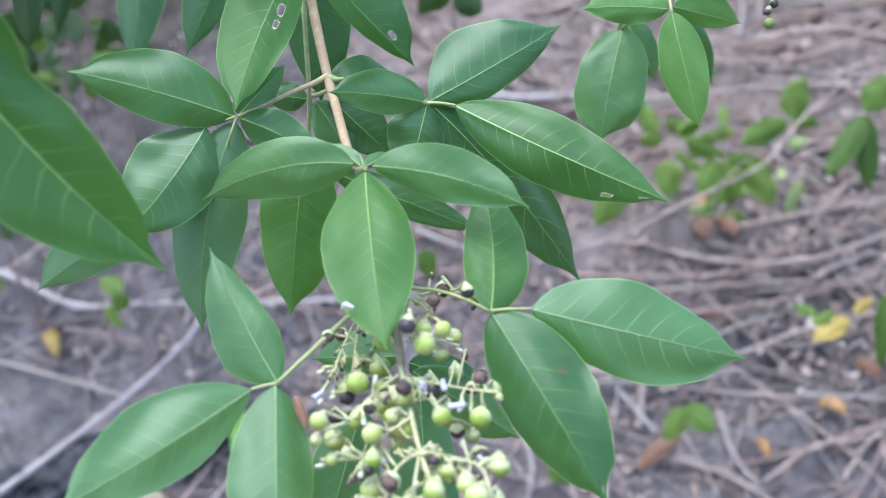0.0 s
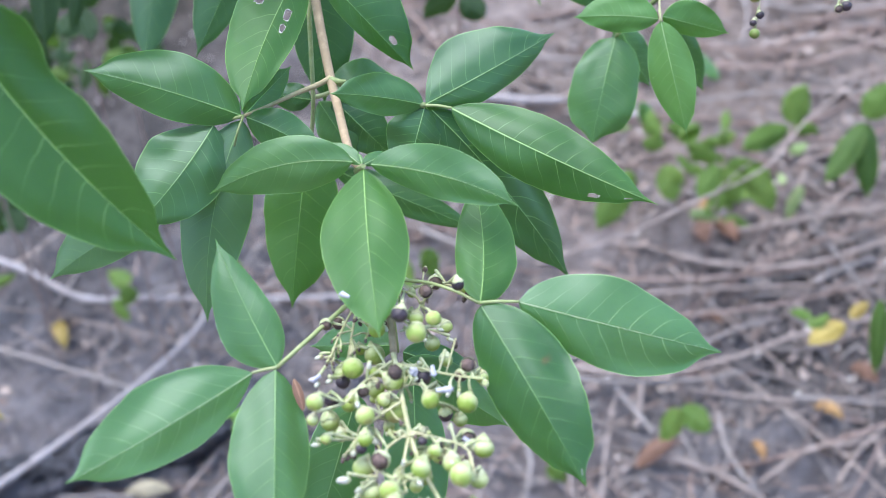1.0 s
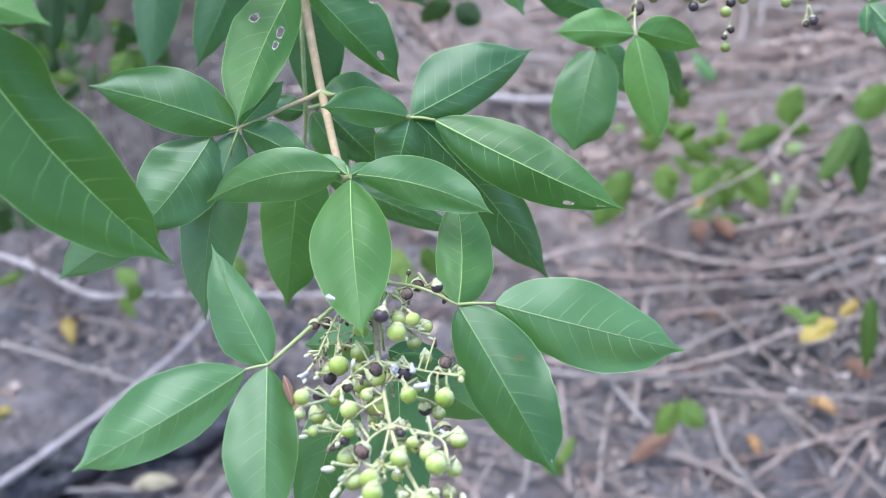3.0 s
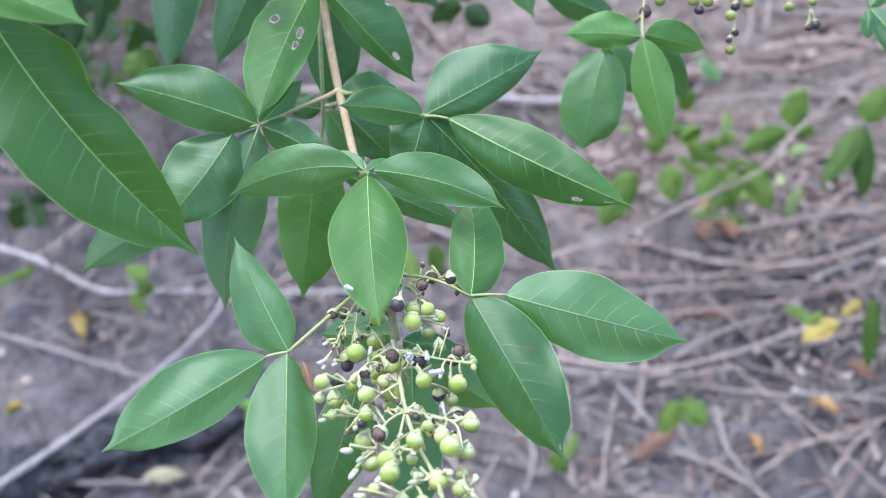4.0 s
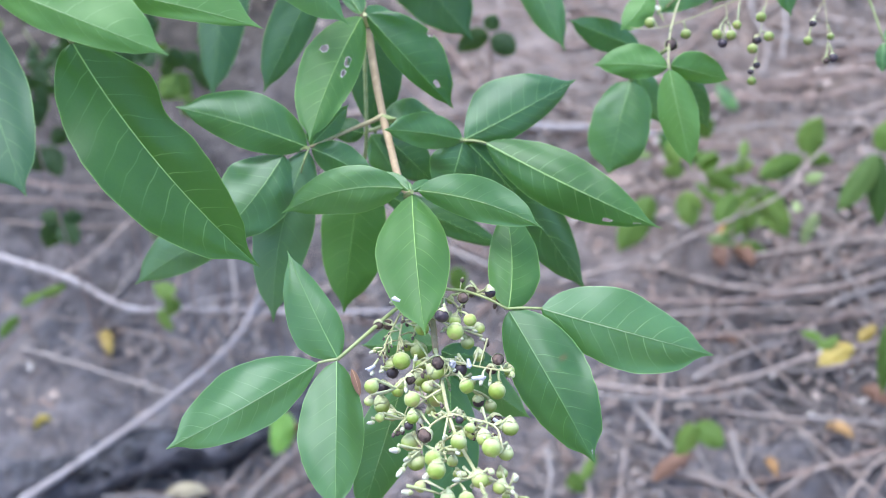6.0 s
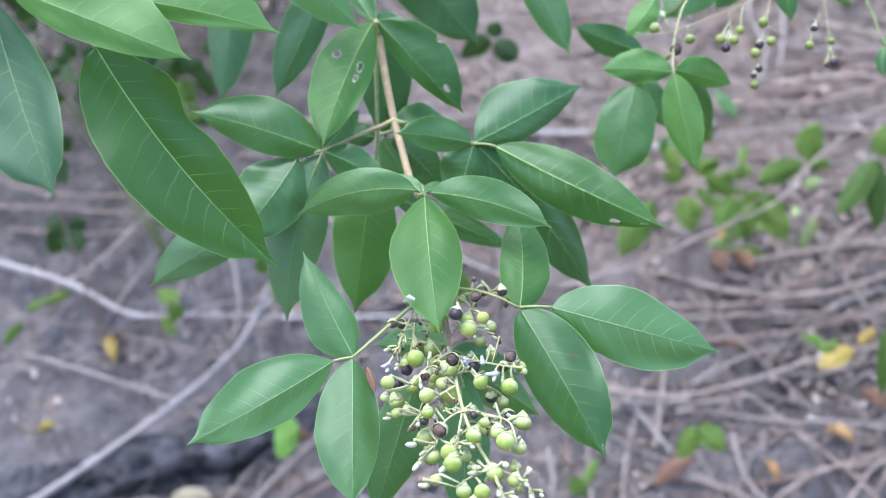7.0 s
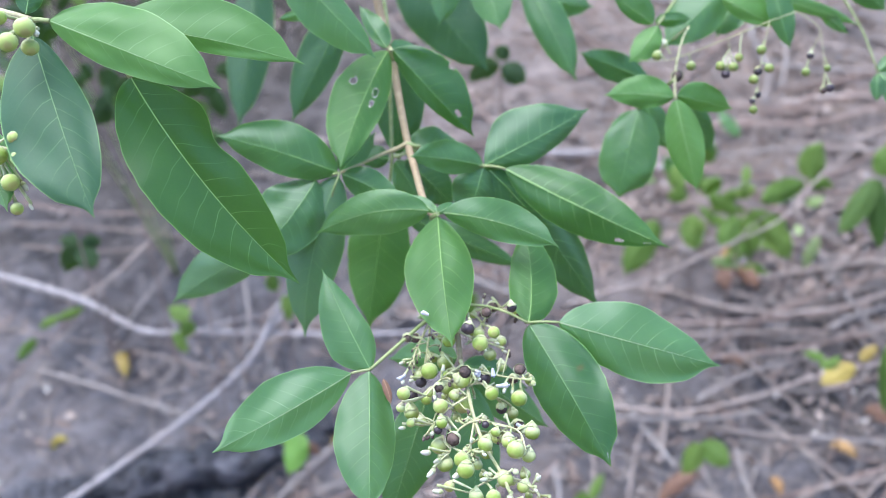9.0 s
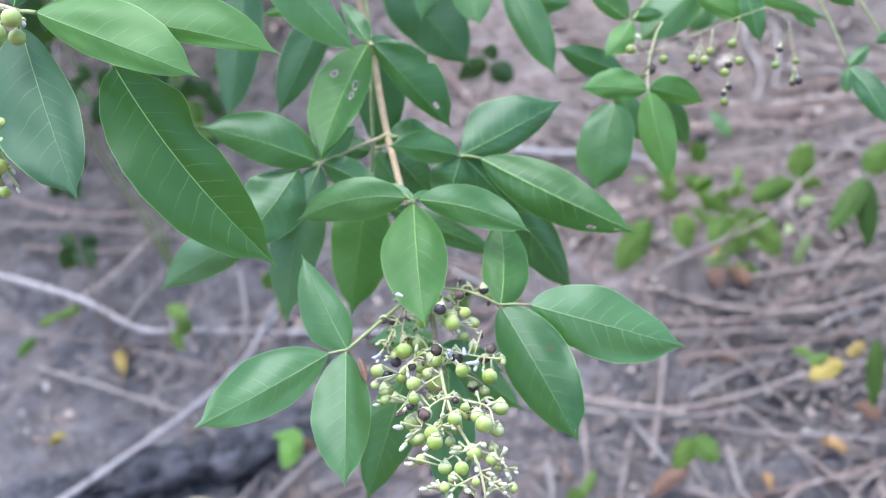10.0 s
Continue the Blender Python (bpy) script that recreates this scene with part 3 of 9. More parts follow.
leaf(petiole, (0.0300, 0.3133, 0.9875), (0.0345, 0.2800, 0.9794), (0.0398, 0.2530, 0.9676), 0.0160, 0.0160, 37, 20, m=0.38, k=1.75, tail=0.6, mats=(DULL, UNDER), tilt=-1)
leaf(petiole, (0.0262, 0.3153, 0.9889), (0.0016, 0.3149, 0.9872), (-0.0222, 0.3131, 0.9767), 0.0105, 0.0090, -10, -14, mats=(FRESH, UNDER), tilt=-8)
leaf(petiole, (0.0324, 0.3135, 0.9892), (0.0575, 0.3040, 0.9909), (0.0801, 0.2958, 0.9858), 0.0093, 0.0084, -10, -22, mats=(FRESH, UNDER), tilt=8)
leaf(petiole, (0.0287, 0.3158, 0.9876), (0.0238, 0.3192, 0.9898), (0.0187, 0.3239, 0.9912), 0.0030, 0.0030, 49, 20, mats=(FRESH, UNDER), tilt=1)
leaf(petiole, (0.0300, 0.3159, 0.9876), (0.0335, 0.3201, 0.9875), (0.0370, 0.3256, 0.9867), 0.0028, 0.0028, 20, 51, mats=(FRESH, UNDER), tilt=-3)
leaf(petiole, (0.0296, 0.3135, 0.9894), (0.0290, 0.3151, 0.9904), (0.0282, 0.3171, 0.9911), 0.0009, 0.0009, 20, 20, mats=(FRESH, UNDER), tilt=-2)
# leaf with five leaflets on the right of the joint
petiole = stalk(shrub, "compound_leaf", ((0.0121, 0.3735, 0.9886), (0.0183, 0.3775, 0.9833), (0.0343, 0.3651, 0.9851), (0.0478, 0.3602, 0.9855)), 0.0014, 0.0011, STEM)
stalk(shrub, "petiole_stub", ((0.0118, 0.3717, 0.9895), (0.0149, 0.3704, 0.9892), (0.0178, 0.3708, 0.9894)), 0.0016, 0.0006, STEM, "short green petiole stub")
leaf(petiole, (0.0473, 0.3603, 0.9857), (0.0310, 0.3543, 0.9920), (0.0146, 0.3509, 0.9947), 0.0071, 0.0088, -22, -10, tilt=-3)
leaf(petiole, (0.0480, 0.3604, 0.9859), (0.0716, 0.3702, 0.9953), (0.0952, 0.3867, 1.0023), 0.0180, 0.0094, -10, -22, m=0.38, mats=(DARK, UNDER), tilt=-3, foot=1.35, tail=0.55)
leaf(petiole, (0.0574, 0.3575, 0.9860), (0.0927, 0.3394, 0.9772), (0.1306, 0.3285, 0.9650), 0.0140, 0.0138, 20, 33, m=(0.40, 0.46), k=1.8, mats=(BROAD, UNDER), tilt=-6, holes=((-0.72, 0.74, 0.022), (-0.6, 0.88, 0.014)), rows=130, cols=40)
leaf(petiole, (0.0475, 0.3606, 0.9845), (0.0441, 0.3536, 0.9730), (0.0405, 0.3495, 0.9595), 0.0123, 0.0123, 45, 20, mats=(DARK, UNDER))
leaf(petiole, (0.0501, 0.3619, 0.9827), (0.0777, 0.3543, 0.9536), (0.1055, 0.3520, 0.9120), 0.0126, 0.0130, -10, -13, m=0.5, mats=(DARK, UNDER), tilt=-10)
leaf(petiole, (0.0477, 0.3660, 0.9817), (0.0558, 0.3680, 0.9662), (0.0643, 0.3735, 0.9478), 0.0069, 0.0069, 20, 30, mats=(DARK, UNDER), tilt=6)
stalk(petiole, "petiolule", ((0.0478, 0.3597, 0.9858), (0.0526, 0.3586, 0.9863), (0.0577, 0.3575, 0.9860)), 0.0006, 0.0005, STEM)
# leaf with six leaflets on the left of the joint
petiole = stalk(shrub, "compound_leaf", ((0.0121, 0.3721, 0.9901), (0.0072, 0.3693, 0.9884), (-0.0007, 0.3642, 0.9872), (-0.0092, 0.3567, 0.9862), (-0.0165, 0.3480, 0.9869)), 0.0012, 0.0006, PETIOLE)
leaf(petiole, (-0.0174, 0.3481, 0.9871), (-0.0436, 0.3476, 0.9972), (-0.0716, 0.3507, 1.0027), 0.0101, 0.0147, -22, -10, tilt=4)
leaf(petiole, (-0.0276, 0.3472, 0.9834), (-0.0382, 0.3298, 0.9718), (-0.0522, 0.3179, 0.9590), 0.0162, 0.0179, 30, 20, mats=(DARK, UNDER), tilt=8)
leaf(petiole, (-0.0162, 0.3493, 0.9869), (-0.0101, 0.3632, 0.9893), (-0.0042, 0.3810, 0.9902), 0.0069, 0.0057, -10, -21, tilt=-2)
leaf(petiole, (-0.0157, 0.3487, 0.9860), (-0.0012, 0.3455, 0.9809), (0.0116, 0.3440, 0.9719), 0.0081, 0.0074, -10, -17, tilt=-5)
leaf(petiole, (-0.0175, 0.3489, 0.9847), (-0.0281, 0.3293, 0.9547), (-0.0324, 0.3161, 0.9170), 0.0138, 0.0138, 20, 24, m=0.45, mats=(GREYISH, UNDER), tilt=6)
stalk(petiole, "petiolule", ((-0.0164, 0.3476, 0.9871), (-0.0220, 0.3478, 0.9854), (-0.0278, 0.3472, 0.9834)), 0.0007, 0.0005, STEM)
stalk(petiole, "petiolule", ((-0.0164, 0.3476, 0.9871), (-0.0182, 0.3425, 0.9828), (-0.0207, 0.3440, 0.9749)), 0.0005, 0.0004, STEM)
# leaf at the upper node
petiole = stalk(shrub, "compound_leaf", ((0.0020, 0.4047, 1.0173), (0.0019, 0.4033, 1.0205), (0.0019, 0.4010, 1.0241)), 0.0016, 0.001, RACHIS)
leaf(petiole, (0.0003, 0.4012, 1.0229), (-0.0088, 0.3670, 1.0098), (-0.0145, 0.3396, 0.9939), 0.0161, 0.0161, 52, 20, m=0.38, mats=(DULL, UNDER), tilt=8, holes=((0.38, 0.34, 0.036), (0.40, 0.43, 0.024), (-0.5, 0.31, 0.028)), rows=130, cols=40)
leaf(petiole, (0.0028, 0.4017, 1.0233), (0.0227, 0.3901, 1.0068), (0.0422, 0.3845, 0.9872), 0.0156, 0.0067, -10, -22, m=0.45, mats=(SPOTTED, UNDER), tilt=7, holes=((0.98, 0.44, 0.026), (0.2, 0.76, 0.03)), rows=130, cols=40)
leaf(petiole, (-0.0443, 0.3964, 1.0665), (-0.0221, 0.3829, 1.0495), (-0.0012, 0.3763, 1.0296), 0.0133, 0.0133, 52, 20, tilt=-9)
leaf(petiole, (-0.0004, 0.4048, 1.0227), (-0.0078, 0.4126, 1.0302), (-0.0158, 0.4236, 1.0365), 0.0063, 0.0063, 53, 20, mats=(FRESH, UNDER), tilt=-1)
leaf(petiole, (0.0010, 0.4065, 1.0215), (0.0065, 0.4124, 1.0200), (0.0120, 0.4205, 1.0176), 0.0046, 0.0043, 20, 68, tilt=-9)
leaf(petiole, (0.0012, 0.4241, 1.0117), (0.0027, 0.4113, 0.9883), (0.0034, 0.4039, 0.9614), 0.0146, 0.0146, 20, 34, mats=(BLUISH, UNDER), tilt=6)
leaf(petiole, (-0.0362, 0.4226, 1.0336), (-0.0458, 0.4220, 1.0316), (-0.0561, 0.4237, 1.0285), 0.0035, 0.0035, 20, 38, tilt=-4)
# thin second twig behind, with its leaves
stalk(shrub, "branch", ((-0.5, 0.52, 1.7), (-0.2, 0.56, 1.45), (-0.05, 0.52, 1.2), (-0.0009, 0.4190, 1.0219), (0.0006, 0.4034, 1.0071), (0.0020, 0.3908, 0.9912), (0.0026, 0.3834, 0.9758), (0.0012, 0.3800, 0.9610), (-0.0010, 0.3746, 0.9538)), 0.0012, 0.0008, STEM, n=24)
petiole = stalk(shrub, "compound_leaf", ((0.0015, 0.3904, 0.9719), (0.0051, 0.3892, 0.9733), (0.0090, 0.3894, 0.9750)), 0.001, 0.0008, STEM)
leaf(petiole, (0.0077, 0.3899, 0.9759), (0.0229, 0.3916, 0.9756), (0.0380, 0.3965, 0.9735), 0.0126, 0.0126, 20, 59, tilt=-3)
leaf(petiole, (0.0092, 0.3903, 0.9711), (0.0212, 0.3843, 0.9616), (0.0329, 0.3816, 0.9500), 0.0110, 0.0110, 20, 27, mats=(DARK, UNDER), tilt=7)
leaf(petiole, (0.0033, 0.3912, 0.9695), (0.0116, 0.3839, 0.9598), (0.0194, 0.3795, 0.9484), 0.0083, 0.0083, 20, 20, tilt=3)
leaf(petiole, (0.0005, 0.3897, 0.9711), (-0.0085, 0.3907, 0.9718), (-0.0179, 0.3936, 0.9713), 0.0061, 0.0061, 20, 20, mats=(DARK, UNDER), tilt=-4)
petiole = stalk(shrub, "compound_leaf", ((-0.0010, 0.3746, 0.9538), (-0.0012, 0.3748, 0.9506), (-0.0009, 0.3742, 0.9464)), 0.001, 0.0008, STEM)
leaf(petiole, (-0.0011, 0.3828, 0.9548), (-0.0043, 0.3631, 0.9281), (-0.0079, 0.3497, 0.8962), 0.0175, 0.0175, 29, 20, m=0.48, mats=(DULL, UNDER), tilt=12)
leaf(petiole, (0.0081, 0.3840, 0.9420), (0.0385, 0.3752, 0.9335), (0.0684, 0.3727, 0.9207), 0.0073, 0.0073, 20, 20, mats=(DARK, UNDER), tilt=1)
# leaves at the foot of the berry spray
petiole = stalk(shrub, "compound_leaf", ((0.0374, 0.2935, 0.9576), (0.0276, 0.2832, 0.9563), (0.0163, 0.2699, 0.9528), (0.0068, 0.2584, 0.9498)), 0.0009, 0.0007, STEM)
leaf(petiole, (0.0070, 0.2586, 0.9499), (-0.0043, 0.2722, 0.9636), (-0.0159, 0.2910, 0.9746), 0.0120, 0.0112, 20, 47, m=0.32, k=1.75, tilt=1, mats=(LEAF, UNDER))
leaf(petiole, (-0.0002, 0.2557, 0.9500), (-0.0229, 0.2333, 0.9481), (-0.0465, 0.2174, 0.9426), 0.0147, 0.0147, 46, 20, k=1.5, foot=1.3, mats=(SHINY, UNDER), tilt=-6)
leaf(petiole, (0.0066, 0.2573, 0.9500), (0.0099, 0.2298, 0.9387), (0.0120, 0.2081, 0.9241), 0.0139, 0.0139, 41, 20, mats=(LEAF, UNDER), tilt=-7)
leaf(petiole, (0.0124, 0.2549, 0.9486), (0.0149, 0.2500, 0.9465), (0.0164, 0.2458, 0.9434), 0.0019, 0.0019, 51, 20, mats=(BROWN, BROWN), tilt=8)
stalk(petiole, "petiolule", ((0.0069, 0.2581, 0.9501), (0.0035, 0.2572, 0.9501), (-0.0002, 0.2557, 0.9500)), 0.0006, 0.0005, STEM)
petiole = stalk(shrub, "compound_leaf", ((0.0379, 0.2932, 0.9573), (0.0507, 0.2896, 0.9596), (0.0606, 0.2838, 0.9609), (0.0685, 0.2789, 0.9601)), 0.0006, 0.0005, STEM)
leaf(petiole, (0.0810, 0.2806, 0.9596), (0.1134, 0.2763, 0.9533), (0.1473, 0.2785, 0.9418), 0.0162, 0.0181, 20, 39, m=(0.42, 0.56), k=1.5, tail=0.6, mats=(SHINY, UNDER), tilt=-1)
leaf(petiole, (0.0689, 0.2791, 0.9605), (0.0695, 0.2979, 0.9705), (0.0662, 0.3215, 0.9783), 0.0119, 0.0119, 41, 20, k=1.35, mats=(DULL, UNDER), tilt=8)
leaf(petiole, (0.0692, 0.2784, 0.9595), (0.0859, 0.2532, 0.9457), (0.1014, 0.2340, 0.9275), 0.0156, 0.0156, 20, 36, k=1.3, mats=(SPOTTED, UNDER), tilt=6, holes=((0.45, 0.93, 0.013),), rows=130, cols=40)
stalk(petiole, "petiolule", ((0.0685, 0.2785, 0.9605), (0.0743, 0.2795, 0.9604), (0.0813, 0.2806, 0.9596)), 0.0006, 0.0005, STEM)
# leaf on the far side of the spray
petiole = stalk(shrub, "compound_leaf", ((0.0382, 0.2967, 0.9518), (0.0394, 0.2980, 0.9364), (0.0404, 0.2972, 0.9215)), 0.0006, 0.0006, STEM)
leaf(petiole, (0.0391, 0.2985, 0.9234), (0.0236, 0.3015, 0.9199), (0.0070, 0.3077, 0.9136), 0.0100, 0.0100, 52, 20, tilt=-3)
leaf(petiole, (0.0422, 0.2973, 0.9215), (0.0564, 0.2991, 0.9135), (0.0710, 0.3040, 0.9024), 0.0085, 0.0085, 34, 20, mats=(DARK, UNDER), tilt=-2)
leaf(petiole, (0.0435, 0.2956, 0.9191), (0.0618, 0.2929, 0.9058), (0.0807, 0.2943, 0.8880), 0.0110, 0.0110, 36, 20, mats=(FRESH, UNDER), tilt=-3)
leaf(petiole, (0.0268, 0.2841, 0.9134), (0.0197, 0.2651, 0.8936), (0.0118, 0.2509, 0.8689), 0.0133, 0.0133, 20, 34, mats=(FRESH, UNDER), tilt=-7)
leaf(petiole, (0.0459, 0.2919, 0.9137), (0.0484, 0.2666, 0.8936), (0.0505, 0.2473, 0.8688), 0.0123, 0.0123, 20, 20, tilt=-7)
# shaded leaves higher up and behind; the darker greens carry that shade as colour
leafy = stalk(shrub, "branch", ((-0.5, 0.52, 1.7), (-0.25, 0.62, 1.5), (-0.08, 0.60, 1.25), (0.06, 0.58, 1.13), (0.2, 0.6, 1.1)), 0.004, 0.0015, BARK, n=24)
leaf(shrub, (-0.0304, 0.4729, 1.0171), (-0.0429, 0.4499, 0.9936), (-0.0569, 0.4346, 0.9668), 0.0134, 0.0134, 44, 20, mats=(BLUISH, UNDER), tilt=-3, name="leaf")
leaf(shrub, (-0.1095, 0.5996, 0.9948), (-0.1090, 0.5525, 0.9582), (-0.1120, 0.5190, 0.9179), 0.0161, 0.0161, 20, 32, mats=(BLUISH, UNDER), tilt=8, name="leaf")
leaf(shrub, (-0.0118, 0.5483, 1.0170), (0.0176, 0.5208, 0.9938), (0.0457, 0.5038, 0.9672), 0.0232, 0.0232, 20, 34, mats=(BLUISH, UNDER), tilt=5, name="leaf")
leaf(shrub, (0.0254, 0.4908, 1.0366), (0.0227, 0.4784, 1.0233), (0.0197, 0.4701, 1.0085), 0.0083, 0.0083, 20, 20, tilt=8, name="leaf")
leaf(shrub, (0.0405, 0.4918, 1.0365), (0.0468, 0.4739, 1.0241), (0.0527, 0.4612, 1.0102), 0.0126, 0.0126, 20, 32, mats=(FRESH, UNDER), tilt=-7, name="leaf")
leaf(shrub, (0.0637, 0.5195, 1.0213), (0.0794, 0.4933, 0.9995), (0.0952, 0.4757, 0.9750), 0.0127, 0.0127, 20, 42, tilt=-6, name="leaf")
leaf(shrub, (0.0661, 0.5406, 0.9990), (0.0860, 0.5329, 0.9992), (0.1057, 0.5299, 0.9976), 0.0105, 0.0105, 20, 29, mats=(DARK, UNDER), tilt=-3, name="leaf")
leaf(shrub, (0.1355, 0.4884, 0.9715), (0.1153, 0.4845, 0.9810), (0.0959, 0.4854, 0.9882), 0.0090, 0.0090, 20, 20, mats=(DARK, UNDER), tilt=1, name="leaf")
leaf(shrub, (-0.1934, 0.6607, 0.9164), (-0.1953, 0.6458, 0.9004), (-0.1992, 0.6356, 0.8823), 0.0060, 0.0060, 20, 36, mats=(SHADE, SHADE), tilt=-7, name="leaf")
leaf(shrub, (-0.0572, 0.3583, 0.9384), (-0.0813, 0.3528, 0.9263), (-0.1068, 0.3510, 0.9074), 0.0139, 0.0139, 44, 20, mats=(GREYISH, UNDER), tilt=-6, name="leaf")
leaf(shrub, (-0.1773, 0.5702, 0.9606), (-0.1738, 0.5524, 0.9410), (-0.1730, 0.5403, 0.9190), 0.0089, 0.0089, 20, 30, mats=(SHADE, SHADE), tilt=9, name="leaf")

def whorl(parent, at, reach, seed):
    """Five drooping leaflets that spread from the end of one short petiole."""
    rng = random.Random(seed)
    turn = rng.uniform(0, 6.28)
    at = Vector(at)
    for i in range(5):
        a = turn + i * 1.257 + rng.uniform(-0.2, 0.2)
        d = Vector((math.cos(a), math.sin(a), rng.uniform(-0.5, -0.1))).normalized()
        ln = reach * rng.uniform(0.75, 1.1)
        leaf(parent, at + d * 0.008, at + d * ln * 0.5, at + d * ln + Vector((0, 0, -0.2 * ln)), ln * 0.2, ln * 0.2, 20, 20, mats=(rng.choice((LEAF, DARK)), UNDER), tilt=rng.uniform(-25, 25), rows=9, cols=4)


# crown branches overhead, out of view, added to shade the back leaves and undergrowth
for k, line in enumerate((
    ((-0.5, 0.52, 1.7), (-0.28, 0.62, 1.52), (-0.10, 0.64, 1.38), (0.06, 0.66, 1.30), (0.20, 0.70, 1.26)),
    ((-0.5, 0.52, 1.7), (-0.40, 0.72, 1.56), (-0.28, 0.86, 1.42), (-0.16, 0.96, 1.33), (-0.05, 1.04, 1.28)),
    ((-0.82, 0.55, 1.45), (-0.70, 0.80, 1.42), (-0.58, 0.98, 1.32), (-0.46, 1.10, 1.24), (-0.36, 1.18, 1.20)),
)):
    stalk(shrub, "branch", line, 0.004, 0.0016, BARK, n=20)
    for i, p in enumerate(curve(line, 9)[2:]):
        for side in (-1, 1):
            foot = p + Vector((0.02 * side, 0.055 * side, -0.03 - 0.01 * (i % 3)))
            twiglet = stalk(shrub, "compound_leaf", (p, p.lerp(foot, 0.5) + Vector((0, 0, 0.008)), foot), 0.0011, 0.0008, STEM)
            whorl(twiglet, foot, 0.085, 100 * k + 2 * i + (side > 0))

# near sprig with broad leaves
stalk(shrub, "branch", ((-0.5, 0.52, 1.7), (-0.3, 0.4, 1.35), (-0.1613, 0.3028, 1.0850), (-0.1361, 0.2939, 1.0841), (-0.1202, 0.2861, 1.0837), (-0.1068, 0.2805, 1.0832)), 0.0026, 0.0013, BARK, n=24, sides=10)
petiole = stalk(shrub, "compound_leaf", ((-0.1078, 0.2805, 1.0834), (-0.1064, 0.2795, 1.0836), (-0.1049, 0.2785, 1.0837)), 0.0011, 0.001, STEM)
leaf(petiole, (-0.0989, 0.2771, 1.0847), (-0.0665, 0.2658, 1.0778), (-0.0377, 0.2618, 1.0679), 0.0164, 0.0077, -10, -22, m=0.4, mats=(LIGHT, UNDER), tilt=-6)
leaf(petiole, (-0.0876, 0.3000, 1.0742), (-0.0497, 0.2934, 1.0723), (-0.0157, 0.2925, 1.0638), 0.0164, 0.0130, 20, 68, m=0.45, mats=(LIGHT, UNDER), tilt=-6)
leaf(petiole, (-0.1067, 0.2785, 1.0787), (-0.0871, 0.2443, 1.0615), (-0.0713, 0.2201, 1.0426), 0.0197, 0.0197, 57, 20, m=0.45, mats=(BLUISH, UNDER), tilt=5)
leaf(petiole, (-0.1089, 0.2817, 1.0851), (-0.1078, 0.2865, 1.0917), (-0.1077, 0.2932, 1.0975), 0.0049, 0.0049, 20, 20, mats=(DARK, UNDER), tilt=-7)
leaf(petiole, (-0.1284, 0.2646, 1.0548), (-0.1163, 0.2465, 1.0459), (-0.1071, 0.2333, 1.0352), 0.0081, 0.0081, 20, 37, mats=(FRESH, UNDER), tilt=8)
stalk(petiole, "petiolule", ((-0.1062, 0.2796, 1.0836), (-0.1025, 0.2780, 1.0845), (-0.0986, 0.2771, 1.0845)), 0.001, 0.0008, STEM)
petiole = stalk(shrub, "compound_leaf", ((-0.0924, 0.2924, 1.0727), (-0.0831, 0.2859, 1.0679), (-0.0781, 0.2820, 1.0655), (-0.0750, 0.2791, 1.0630)), 0.0012, 0.0009, STEM)
leaf(petiole, (-0.0752, 0.2793, 1.0633), (-0.0487, 0.2638, 1.0285), (-0.0180, 0.2598, 0.9899), 0.0206, 0.0206, 47, 20, m=0.43, k=1.4, mats=(BROAD, UNDER), tilt=-6, ripple=0.05, bulge=0.17, rows=60, cols=14, fold=30)
near_berries = stalk(shrub, "panicle", ((-0.1156, 0.2779, 1.0873), (-0.1088, 0.2756, 1.0869), (-0.1040, 0.2739, 1.0859)), 0.0011, 0.0009, RACHIS)
berry(near_berries, (-0.0994, 0.2603, 1.0890), 0.0034, "plain", (-0.1040, 0.2737, 1.0855))
berry(near_berries, (-0.1032, 0.2547, 1.0862), 0.0032, "plain", (-0.1040, 0.2737, 1.0855))
berry(near_berries, (-0.0999, 0.2618, 1.0815), 0.0029, "plain", (-0.1040, 0.2737, 1.0855))
berry(near_berries, (-0.0972, 0.2626, 1.0860), 0.0019, "bud", (-0.1040, 0.2737, 1.0855))
berry(near_berries, (-0.1093, 0.2640, 1.0907), 0.0026, "plain", (-0.1040, 0.2737, 1.0855))
low_berries = stalk(shrub, "panicle", ((-0.1269, 0.2567, 1.0609), (-0.1193, 0.2511, 1.0575), (-0.1127, 0.2459, 1.0531)), 0.0011, 0.0008, RACHIS)
berry(low_berries, (-0.1036, 0.2435, 1.0575), 0.0022, "plain", (-0.1127, 0.2459, 1.0531))
berry(low_berries, (-0.1010, 0.2397, 1.0523), 0.0033, "plain", (-0.1127, 0.2459, 1.0531))
berry(low_berries, (-0.1057, 0.2374, 1.0440), 0.0030, "plain", (-0.1127, 0.2459, 1.0531))
berry(low_berries, (-0.1026, 0.2401, 1.0410), 0.0016, "bud", (-0.1127, 0.2459, 1.0531))
berry(low_berries, (-0.1056, 0.2368, 1.0342), 0.0022, "plain", (-0.1127, 0.2459, 1.0531))
berry(low_berries, (-0.0999, 0.2358, 1.0356), 0.0010, "bud", (-0.1127, 0.2459, 1.0531))
berry(low_berries, (-0.1108, 0.2404, 1.0365), 0.0024, "capped", (-0.1127, 0.2459, 1.0531))
berry(low_berries, (-0.1099, 0.2418, 1.0516), 0.0032, "plain", (-0.1127, 0.2459, 1.0531))

